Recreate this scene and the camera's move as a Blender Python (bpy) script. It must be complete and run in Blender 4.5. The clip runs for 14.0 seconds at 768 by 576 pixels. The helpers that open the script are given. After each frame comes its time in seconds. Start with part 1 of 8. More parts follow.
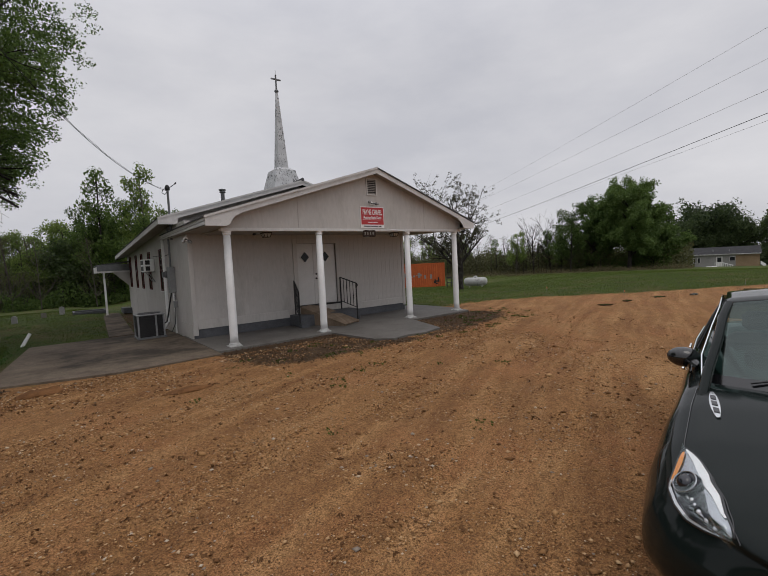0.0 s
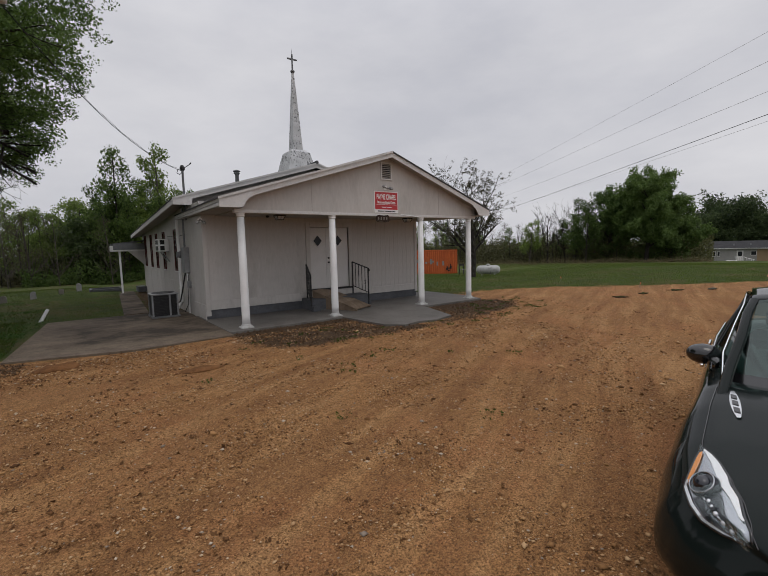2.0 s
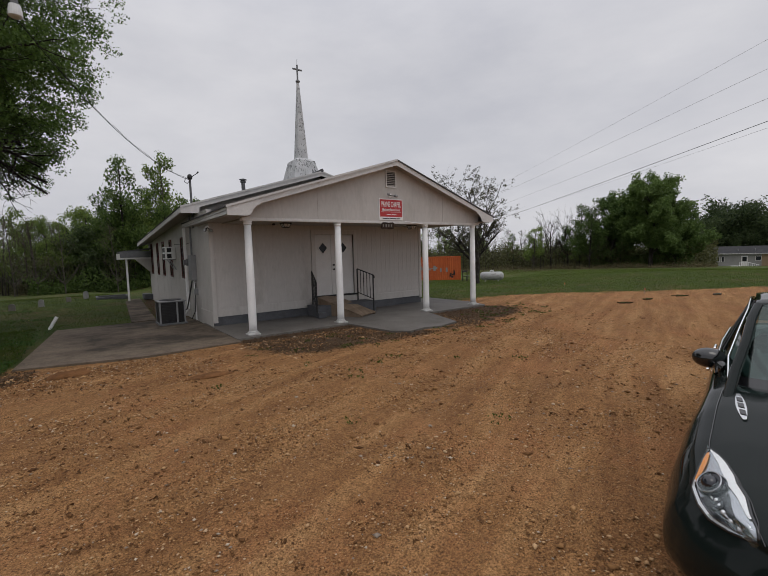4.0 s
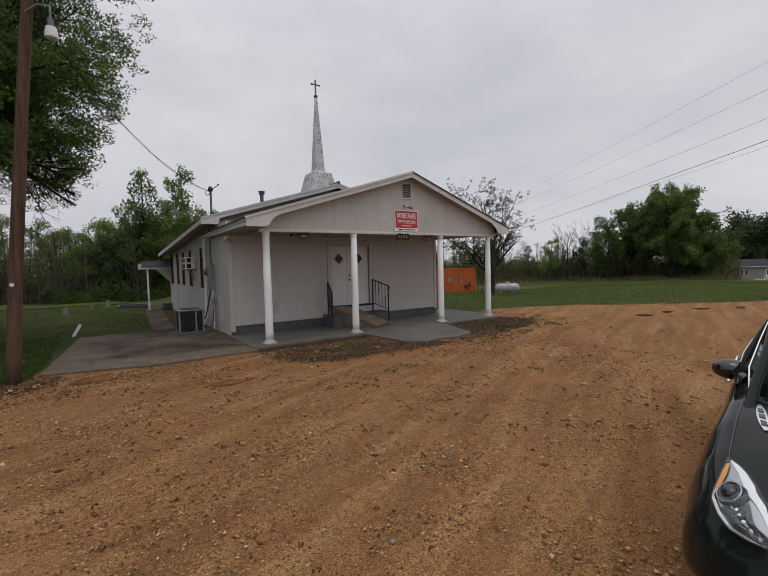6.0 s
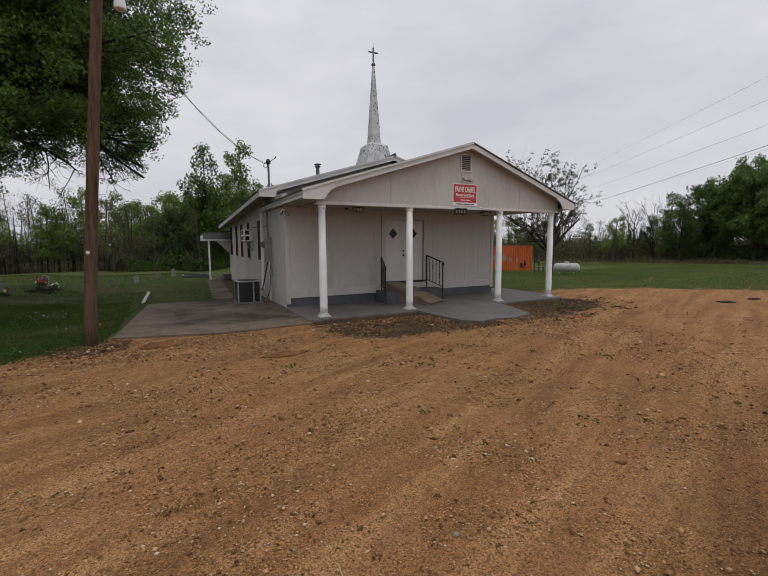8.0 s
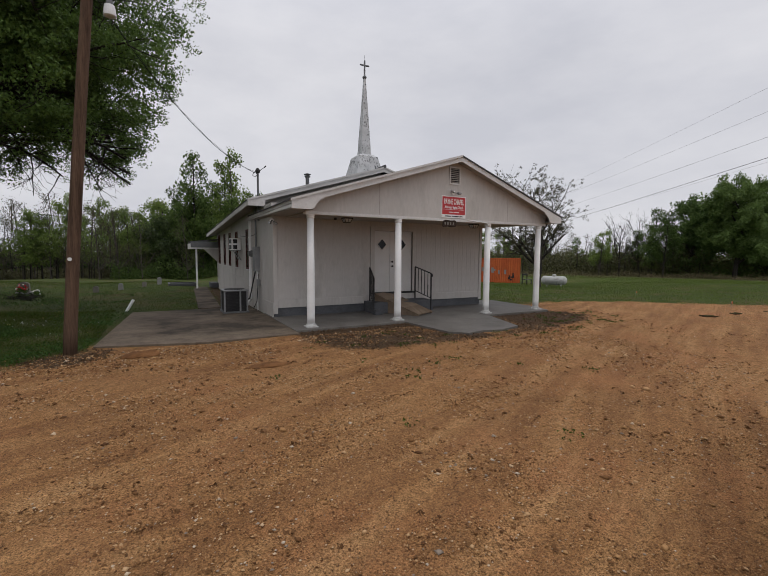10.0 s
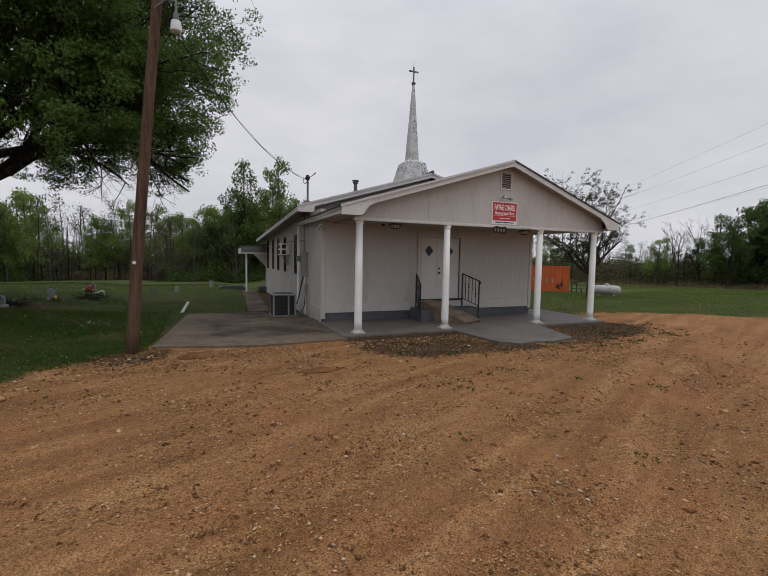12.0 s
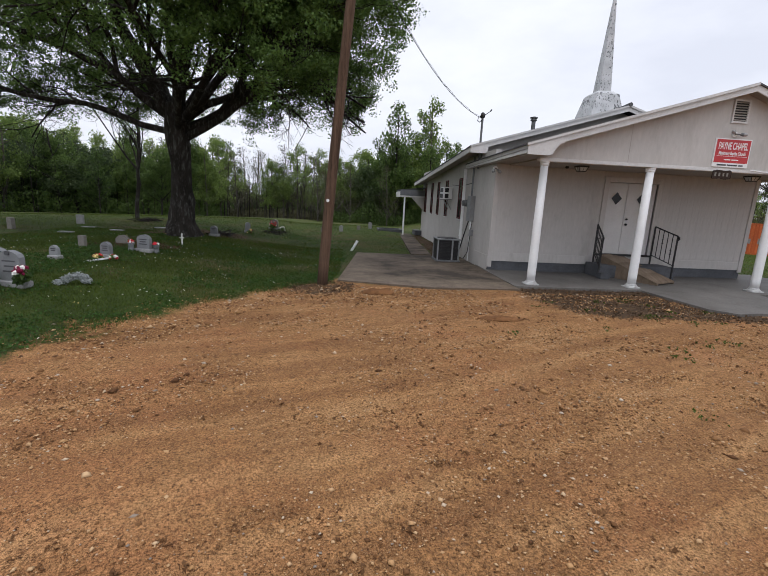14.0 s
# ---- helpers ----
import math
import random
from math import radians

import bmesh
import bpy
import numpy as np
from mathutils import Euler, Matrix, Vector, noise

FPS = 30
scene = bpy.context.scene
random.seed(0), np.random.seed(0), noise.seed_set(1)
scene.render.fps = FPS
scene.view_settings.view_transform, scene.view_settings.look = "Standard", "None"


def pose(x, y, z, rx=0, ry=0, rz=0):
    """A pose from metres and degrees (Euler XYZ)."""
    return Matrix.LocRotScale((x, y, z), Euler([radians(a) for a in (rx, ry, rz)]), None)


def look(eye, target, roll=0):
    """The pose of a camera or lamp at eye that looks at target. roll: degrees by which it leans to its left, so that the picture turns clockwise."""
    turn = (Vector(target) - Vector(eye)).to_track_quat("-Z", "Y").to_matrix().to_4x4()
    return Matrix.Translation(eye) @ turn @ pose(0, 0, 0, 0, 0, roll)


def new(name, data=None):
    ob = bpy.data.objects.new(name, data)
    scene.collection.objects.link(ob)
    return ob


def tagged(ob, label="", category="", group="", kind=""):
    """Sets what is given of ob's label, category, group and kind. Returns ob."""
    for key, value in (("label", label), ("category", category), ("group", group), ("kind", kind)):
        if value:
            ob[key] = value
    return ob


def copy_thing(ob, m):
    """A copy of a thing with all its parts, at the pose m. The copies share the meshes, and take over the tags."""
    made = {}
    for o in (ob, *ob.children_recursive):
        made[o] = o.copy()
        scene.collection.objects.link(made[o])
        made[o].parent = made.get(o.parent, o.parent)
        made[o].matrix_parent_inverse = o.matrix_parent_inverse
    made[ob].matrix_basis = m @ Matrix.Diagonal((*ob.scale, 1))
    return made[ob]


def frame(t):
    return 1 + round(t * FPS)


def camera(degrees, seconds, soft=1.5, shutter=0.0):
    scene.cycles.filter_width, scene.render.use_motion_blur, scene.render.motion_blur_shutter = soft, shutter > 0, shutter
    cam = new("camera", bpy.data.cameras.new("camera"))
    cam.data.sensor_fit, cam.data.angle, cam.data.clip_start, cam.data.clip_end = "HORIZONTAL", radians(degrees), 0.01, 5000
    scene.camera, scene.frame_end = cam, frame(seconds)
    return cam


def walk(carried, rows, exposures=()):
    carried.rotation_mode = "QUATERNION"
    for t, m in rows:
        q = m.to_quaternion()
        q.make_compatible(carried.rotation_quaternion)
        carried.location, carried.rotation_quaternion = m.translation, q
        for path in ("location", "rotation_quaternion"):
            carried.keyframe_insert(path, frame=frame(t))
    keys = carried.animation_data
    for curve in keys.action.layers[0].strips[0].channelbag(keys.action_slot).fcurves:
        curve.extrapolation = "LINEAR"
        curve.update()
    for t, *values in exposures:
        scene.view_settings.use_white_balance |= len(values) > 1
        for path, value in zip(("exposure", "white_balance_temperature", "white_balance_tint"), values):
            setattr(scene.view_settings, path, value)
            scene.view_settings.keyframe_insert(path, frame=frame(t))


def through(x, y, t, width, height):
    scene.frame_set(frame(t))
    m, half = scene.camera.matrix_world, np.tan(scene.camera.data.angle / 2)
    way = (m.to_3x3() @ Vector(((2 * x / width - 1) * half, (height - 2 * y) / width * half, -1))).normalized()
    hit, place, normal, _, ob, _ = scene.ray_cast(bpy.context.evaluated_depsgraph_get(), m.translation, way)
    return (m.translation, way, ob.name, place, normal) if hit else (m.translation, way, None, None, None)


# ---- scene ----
# ---- the camera and its walk ----
cam = camera(84.00, 14.0, soft=0.75)
PATH = [
    (0, (-3.460, -10.621, 1.957), (-1.011, -7.468, 1.699), -2.85),
    (0.5, (-3.448, -10.606, 1.959), (-1.018, -7.444, 1.640), -2.64),
    (1, (-3.444, -10.585, 1.963), (-1.018, -7.426, 1.592), -2.20),
    (1.5, (-3.433, -10.572, 1.965), (-1.062, -7.376, 1.556), -1.70),
    (2, (-3.448, -10.574, 1.966), (-1.094, -7.364, 1.575), -1.42),
    (2.5, (-3.477, -10.580, 1.968), (-1.129, -7.361, 1.609), -1.50),
    (5, (-3.595, -10.640, 1.973), (-1.293, -7.381, 1.691), -1.99),
    (5.5, (-3.612, -10.656, 1.966), (-1.366, -7.353, 1.756), -1.91),
    (6, (-3.608, -10.651, 1.951), (-1.376, -7.338, 1.734), -1.43),
    (6.5, (-3.601, -10.604, 1.910), (-1.452, -7.253, 1.521), -2.06),
    (7, (-3.599, -10.468, 1.918), (-1.686, -6.988, 1.438), -1.86),
    (9.5, (-3.562, -10.346, 1.943), (-1.727, -6.810, 1.582), 0.59),
    (10, (-3.547, -10.360, 1.937), (-1.635, -6.863, 1.602), 0.47),
    (10.5, (-3.545, -10.402, 1.932), (-1.538, -6.955, 1.630), 0.31),
    (11, (-3.576, -10.351, 1.935), (-1.533, -6.926, 1.631), 0.22),
    (11.5, (-3.623, -10.227, 1.928), (-1.789, -6.686, 1.612), 1.00),
    (12, (-3.651, -10.176, 1.945), (-2.082, -6.508, 1.660), 1.04),
    (12.5, (-3.776, -10.176, 1.926), (-2.467, -6.411, 1.593), 3.48),
    (13, (-3.964, -10.165, 1.900), (-3.116, -6.288, 1.400), 3.79),
    (13.5, (-4.161, -10.050, 1.876), (-3.571, -6.147, 1.226), 4.03),
    (14, (-4.388, -9.786, 1.839), (-4.046, -5.884, 1.026), 2.88),
]
walk(cam, [(t, look(eye, target, roll)) for t, eye, target, roll in PATH], [(0.0, -0.31, 6600, 10), (6.0, -0.29, 6580, 10), (7.0, -0.22, 6580, 10), (9.5, -0.17, 6550, 10), (11.5, -0.22, 6550, 10), (12.5, -0.15, 6500, 10), (13.0, 0.09, 6430, 10), (13.5, 0.24, 6330, 10), (14.0, 0.32, 6230, 10)])

# ---- world and light: an overcast spring day ----
world = bpy.data.worlds.new("overcast_sky")
scene.world = world
world.use_nodes = True
wn, wl = world.node_tree.nodes, world.node_tree.links
wn.clear()
w_out = wn.new("ShaderNodeOutputWorld")
w_bg = wn.new("ShaderNodeBackground")
w_sky = wn.new("ShaderNodeTexSky")
w_sky.sky_type = "NISHITA"
w_sky.sun_disc = False
w_sky.sun_elevation = radians(69)
w_sky.sun_rotation = radians(215)
w_sky.dust_density = 4.0
w_scale = wn.new("ShaderNodeMix")
w_scale.data_type = "RGBA"
w_scale.blend_type = "MULTIPLY"
w_scale.inputs[0].default_value = 1.0
w_scale.inputs[7].default_value = (0.06, 0.06, 0.06, 1)
w_co = wn.new("ShaderNodeTexCoord")
w_map = wn.new("ShaderNodeMapping")
w_map.inputs["Scale"].default_value = (1.0, 1.0, 2.6)
w_noise = wn.new("ShaderNodeTexNoise")
w_noise.inputs["Scale"].default_value = 2.3
w_noise.inputs["Detail"].default_value = 6
w_noise.inputs["Roughness"].default_value = 0.55
w_ramp = wn.new("ShaderNodeValToRGB")
w_ramp.color_ramp.elements[0].position = 0.3
w_ramp.color_ramp.elements[0].color = (0.61, 0.62, 0.68, 1)
w_ramp.color_ramp.elements[1].position = 0.72
w_ramp.color_ramp.elements[1].color = (0.80, 0.80, 0.84, 1)
w_mix = wn.new("ShaderNodeMix")
w_mix.data_type = "RGBA"
w_mix.inputs[0].default_value = 0.9
wl.new(w_sky.outputs[0], w_scale.inputs[6])
wl.new(w_co.outputs["Generated"], w_map.inputs[0])
wl.new(w_map.outputs[0], w_noise.inputs["Vector"])
wl.new(w_noise.outputs["Fac"], w_ramp.inputs[0])
wl.new(w_scale.outputs[2], w_mix.inputs[6])
wl.new(w_ramp.outputs[0], w_mix.inputs[7])
# an overcast sky is brightest overhead
w_sep = wn.new("ShaderNodeSeparateXYZ")
wl.new(w_co.outputs["Generated"], w_sep.inputs[0])
w_rise = wn.new("ShaderNodeMapRange")
w_rise.interpolation_type = "SMOOTHSTEP"
w_rise.inputs["From Min"].default_value = 0.35
w_rise.inputs["From Max"].default_value = 1.0
w_rise.inputs["To Min"].default_value = 1.15
w_rise.inputs["To Max"].default_value = 2.1
wl.new(w_sep.outputs["Z"], w_rise.inputs["Value"])
wl.new(w_mix.outputs[2], w_bg.inputs["Color"])
wl.new(w_rise.outputs[0], w_bg.inputs["Strength"])
wl.new(w_bg.outputs[0], w_out.inputs[0])

sun = new("sun", bpy.data.lights.new("sun", "SUN"))
sun.data.energy = 0.5
sun.data.angle = radians(30)
sun.data.color = (1.0, 0.96, 0.9)
sun.matrix_world = look((-10, -14, 45), (0, 0, 0))

# ---- materials ----
def shader(name, rough=0.7, metal=0.0):
    m = bpy.data.materials.new(name)
    m.use_nodes = True
    b = m.node_tree.nodes["Principled BSDF"]
    b.inputs["Roughness"].default_value = rough
    b.inputs["Metallic"].default_value = metal
    if rough >= 0.55 and not metal:
        b.inputs["Specular IOR Level"].default_value = 0.18
    return m, m.node_tree.nodes, m.node_tree.links, b


def noise_node(n, l, scale, detail=5, rough=0.6, vec=None):
    t = n.new("ShaderNodeTexNoise")
    t.inputs["Scale"].default_value = scale
    t.inputs["Detail"].default_value = detail
    t.inputs["Roughness"].default_value = rough
    if vec is not None:
        l.new(vec, t.inputs["Vector"])
    return t.outputs["Fac"]


def ramp_node(n, l, fac, stops):
    r = n.new("ShaderNodeValToRGB")
    e = r.color_ramp.elements
    while len(e) < len(stops):
        e.new(0.5)
    for el, (p, c) in zip(e, stops):
        el.position, el.color = p, (*c, 1) if len(c) == 3 else c
    l.new(fac, r.inputs[0])
    return r.outputs[0]


def mix_node(n, l, fac, a, b, blend="MIX"):
    m = n.new("ShaderNodeMix")
    m.data_type, m.blend_type = "RGBA", blend
    for socket, v in ((m.inputs[0], fac), (m.inputs[6], a), (m.inputs[7], b)):
        if isinstance(v, (int, float)):
            socket.default_value = v
        elif isinstance(v, tuple):
            socket.default_value = (*v, 1)
        else:
            l.new(v, socket)
    return m.outputs[2]


def math_node(n, l, op, a, b=0.0, clamp=False):
    m = n.new("ShaderNodeMath")
    m.operation, m.use_clamp = op, clamp
    for socket, v in zip(m.inputs, (a, b)):
        if isinstance(v, (int, float)):
            socket.default_value = v
        else:
            l.new(v, socket)
    return m.outputs[0]


def bump_node(n, l, b, height, strength=0.4, distance=0.01):
    k = n.new("ShaderNodeBump")
    k.inputs["Strength"].default_value = strength
    k.inputs["Distance"].default_value = distance
    l.new(height, k.inputs["Height"])
    l.new(k.outputs[0], b.inputs["Normal"])


def surface(name, dark, light, rough=0.7, metal=0.0, big=1.5, fine=30.0, stain=None, stain_amount=0.5, bump=0.3, depth=0.004, stretch=(1, 1, 1), spread=0.0):
    """A worn surface: two scales of variation, optional stains, fine relief."""
    m, n, l, b = shader(name, rough, metal)
    co = n.new("ShaderNodeTexCoord")
    mp = n.new("ShaderNodeMapping")
    mp.inputs["Scale"].default_value = stretch
    l.new(co.outputs["Object"], mp.inputs[0])
    v = mp.outputs[0]
    f1, f2 = noise_node(n, l, big, 5, 0.6, v), noise_node(n, l, fine, 4, 0.65, v)
    mixed = math_node(n, l, "ADD", math_node(n, l, "MULTIPLY", f1, 0.6), math_node(n, l, "MULTIPLY", f2, 0.4))
    if spread:
        info = n.new("ShaderNodeObjectInfo")
        mixed = math_node(n, l, "ADD", mixed, math_node(n, l, "MULTIPLY", math_node(n, l, "SUBTRACT", info.outputs["Random"], 0.5), spread))
    col = ramp_node(n, l, mixed, [(0.32, dark), (0.68, light)])
    if stain:
        s = ramp_node(n, l, noise_node(n, l, big * 2.7, 7, 0.7, v), [(0.52, (0, 0, 0)), (0.72, (1, 1, 1))])
        col = mix_node(n, l, math_node(n, l, "MULTIPLY", s, stain_amount), col, stain)
    l.new(col, b.inputs["Base Color"])
    if bump:
        bump_node(n, l, b, f2, bump, depth)
    return m


M = {}
M["white_paint"] = surface("white_paint", (0.52, 0.51, 0.49), (0.68, 0.665, 0.645), 0.55, big=0.8, fine=22, stain=(0.42, 0.40, 0.36), stain_amount=0.22, bump=0.15)
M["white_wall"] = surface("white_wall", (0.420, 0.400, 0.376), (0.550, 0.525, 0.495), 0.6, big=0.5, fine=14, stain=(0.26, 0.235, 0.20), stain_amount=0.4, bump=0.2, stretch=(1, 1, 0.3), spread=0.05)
M["trim_paint"] = surface("trim_paint", (0.49, 0.48, 0.465), (0.66, 0.645, 0.625), 0.5, big=1.3, fine=25, stain=(0.3, 0.29, 0.27), stain_amount=0.3, bump=0.15)
# undersides: white paint with shade put into its colour, dimming the porch
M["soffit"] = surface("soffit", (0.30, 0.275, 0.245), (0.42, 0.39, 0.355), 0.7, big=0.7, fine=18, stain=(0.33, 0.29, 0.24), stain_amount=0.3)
M["shingle"] = surface("shingle", (0.05, 0.05, 0.052), (0.12, 0.12, 0.125), 0.95, big=2, fine=60, bump=0.8, depth=0.01, spread=0.3)
M["base_block"] = surface("base_block", (0.0650, 0.0683, 0.0748), (0.1235, 0.1268, 0.1365), 0.85, big=1.2, fine=25, stain=(0.05, 0.045, 0.04), stain_amount=0.4)
def stained_concrete(name, rim=None):
    """Old slab: grey-brown, blackened in the middle by damp and leaf stain, rubbed clean towards its open edges."""
    m, n, l, b = shader(name, 0.9)
    co = n.new("ShaderNodeTexCoord")
    v = co.outputs["Object"]
    big, mid, fine = noise_node(n, l, 0.55, 6, 0.65, v), noise_node(n, l, 2.6, 8, 0.72, v), noise_node(n, l, 26, 5, 0.7, v)
    base = ramp_node(n, l, math_node(n, l, "ADD", math_node(n, l, "MULTIPLY", mid, 0.6), math_node(n, l, "MULTIPLY", fine, 0.4)), [(0.34, (0.066, 0.050, 0.036)), (0.66, (0.200, 0.158, 0.118))])
    damp = math_node(n, l, "ADD", math_node(n, l, "MULTIPLY", big, 0.55), math_node(n, l, "MULTIPLY", mid, 0.45))
    if rim:
        sep = n.new("ShaderNodeSeparateXYZ")
        l.new(v, sep.inputs[0])
        for axis, start in rim:
            edge = n.new("ShaderNodeMapRange")
            edge.inputs["From Min"].default_value, edge.inputs["From Max"].default_value = start, start + 1.3
            edge.inputs["To Min"].default_value, edge.inputs["To Max"].default_value = 0.22, 0.0
            l.new(sep.outputs[axis], edge.inputs["Value"])
            damp = math_node(n, l, "SUBTRACT", damp, edge.outputs[0])
    runs = n.new("ShaderNodeMapping")
    runs.inputs["Scale"].default_value = (0.8, 1.7, 1)
    runs.inputs["Rotation"].default_value = (0, 0, radians(16))
    l.new(v, runs.inputs[0])
    damp = math_node(n, l, "ADD", math_node(n, l, "MULTIPLY", damp, 0.72), math_node(n, l, "MULTIPLY", noise_node(n, l, 1.2, 7, 0.7, runs.outputs[0]), 0.28))
    mask = ramp_node(n, l, damp, [(0.44, (0, 0, 0)), (0.55, (1, 1, 1))])
    l.new(mix_node(n, l, math_node(n, l, "MULTIPLY", mask, 0.9), base, (0.030, 0.024, 0.019)), b.inputs["Base Color"])
    bump_node(n, l, b, fine, 0.5, 0.006)
    return m


M["concrete"] = stained_concrete("concrete")
M["side_slab"] = stained_concrete("side_slab", (("X", -4.62), ("Y", -0.62)))
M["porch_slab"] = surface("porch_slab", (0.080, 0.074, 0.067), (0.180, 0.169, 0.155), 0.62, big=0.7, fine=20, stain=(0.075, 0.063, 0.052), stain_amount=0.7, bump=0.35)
M["spire"] = None
M["red_dirt"] = surface("red_dirt", (0.085, 0.036, 0.014), (0.24, 0.115, 0.046), 0.95, big=6, fine=60, bump=0.9, depth=0.02)
M["clod"] = surface("clod", (0.060, 0.030, 0.013), (0.17, 0.085, 0.037), 0.95, big=5, fine=40)
M["plaque_wood"] = surface("plaque_wood", (0.012, 0.008, 0.006), (0.05, 0.03, 0.02), 0.6, big=6, fine=40)
M["bulb_glass"] = surface("bulb_glass", (0.22, 0.22, 0.22), (0.42, 0.42, 0.41), 0.15, big=8, fine=30, bump=0.0)
M["red_frame"] = surface("red_frame", (0.055, 0.010, 0.010), (0.11, 0.022, 0.02), 0.6, big=3, fine=40)
M["dark_glass"] = surface("dark_glass", (0.012, 0.013, 0.015), (0.03, 0.032, 0.036), 0.12, big=1, fine=5, bump=0.0)
M["dark_glass"].node_tree.nodes["Principled BSDF"].inputs["Specular IOR Level"].default_value = 0.2
M["grey_metal"] = surface("grey_metal", (0.20, 0.205, 0.21), (0.33, 0.335, 0.34), 0.5, 0.5, big=2, fine=40, stain=(0.13, 0.1, 0.08), stain_amount=0.3)
M["dark_metal"] = surface("dark_metal", (0.012, 0.012, 0.013), (0.035, 0.034, 0.034), 0.5, 0.3, big=4, fine=50)
M["black_iron"] = surface("black_iron", (0.010, 0.010, 0.011), (0.028, 0.027, 0.027), 0.55, 0.2, big=5, fine=60)
M["lead_grey"] = surface("lead_grey", (0.10, 0.105, 0.11), (0.2, 0.205, 0.21), 0.6, 0.3, big=5, fine=40)
M["ramp_wood"] = surface("ramp_wood", (0.13, 0.095, 0.065), (0.27, 0.205, 0.15), 0.85, big=1.2, fine=16, bump=0.5, stretch=(8, 1, 1), stain=(0.07, 0.05, 0.035), stain_amount=0.5, spread=0.2)
M["pole_wood"] = surface("pole_wood", (0.030, 0.018, 0.012), (0.165, 0.103, 0.068), 0.9, big=1.4, fine=14, bump=0.8, depth=0.012, stretch=(6, 6, 0.35), stain=(0.035, 0.022, 0.016), stain_amount=0.6)
M["sign_red"] = surface("sign_red", (0.40, 0.02, 0.025), (0.50, 0.03, 0.035), 0.45, big=2, fine=30, bump=0.0)
M["sign_white"] = surface("sign_white", (0.72, 0.72, 0.71), (0.82, 0.82, 0.81), 0.45, big=2, fine=30, bump=0.0)
M["plain_white"] = surface("plain_white", (0.74, 0.74, 0.73), (0.86, 0.86, 0.85), 0.5, big=3, fine=40, bump=0.1)
M["orange"] = surface("orange", (0.38, 0.085, 0.028), (0.56, 0.145, 0.045), 0.55, big=0.6, fine=8, stain=(0.20, 0.075, 0.035), stain_amount=0.5, spread=0.15)
M["tank_paint"] = surface("tank_paint", (0.3600, 0.3600, 0.3528), (0.5184, 0.5184, 0.5040), 0.45, big=1.2, fine=14, stain=(0.22, 0.19, 0.16), stain_amount=0.8)
M["granite"] = surface("granite", (0.150, 0.155, 0.160), (0.270, 0.276, 0.282), 0.65, big=3, fine=120, bump=0.15, spread=0.25)
M["granite_rough"] = surface("granite_rough", (0.2080, 0.2040, 0.2000), (0.3680, 0.3640, 0.3600), 0.85, big=4, fine=60, bump=0.7, depth=0.01, stain=(0.12, 0.115, 0.10), stain_amount=0.5)
M["old_stone"] = surface("old_stone", (0.13, 0.12, 0.105), (0.27, 0.25, 0.225), 0.9, big=3, fine=40, bump=0.6, stain=(0.07, 0.075, 0.05), stain_amount=0.6)
M["engrave"] = surface("engrave", (0.06, 0.06, 0.065), (0.10, 0.10, 0.105), 0.8, big=4, fine=60, bump=0.1)
M["flower_red"] = surface("flower_red", (0.42, 0.015, 0.03), (0.62, 0.05, 0.06), 0.7, big=20, fine=90)
M["flower_white"] = surface("flower_white", (0.66, 0.65, 0.6), (0.82, 0.81, 0.77), 0.7, big=20, fine=90)
M["flower_maroon"] = surface("flower_maroon", (0.10, 0.005, 0.025), (0.22, 0.012, 0.05), 0.7, big=20, fine=90)
M["flower_yellow"] = surface("flower_yellow", (0.6, 0.42, 0.12), (0.75, 0.6, 0.28), 0.7, big=20, fine=90)
M["dusty_miller"] = surface("dusty_miller", (0.2400, 0.2640, 0.2560), (0.4400, 0.4640, 0.4560), 0.8, big=12, fine=60)
M["lamp_glass"] = surface("lamp_glass", (0.55, 0.56, 0.56), (0.72, 0.73, 0.73), 0.25, big=6, fine=40, bump=0.0)
M["house_wall"] = surface("house_wall", (0.20, 0.195, 0.188), (0.285, 0.277, 0.265), 0.7, big=0.6, fine=9)
M["house_tan"] = surface("house_tan", (0.22, 0.155, 0.092), (0.31, 0.22, 0.14), 0.75, big=0.6, fine=9)
M["house_roof"] = surface("house_roof", (0.028, 0.028, 0.030), (0.055, 0.055, 0.058), 0.95, big=1.5, fine=16)
M["litter"] = surface("litter", (0.0338, 0.0218, 0.0135), (0.1650, 0.1050, 0.0600), 0.9, big=3, fine=20)
M["wire"] = surface("wire", (0.012, 0.012, 0.012), (0.03, 0.03, 0.03), 0.6, big=3, fine=20, bump=0.0)
M["wire_pale"] = surface("wire_pale", (0.36, 0.365, 0.375), (0.44, 0.445, 0.455), 0.5, 0.4, big=3, fine=20, bump=0.0)


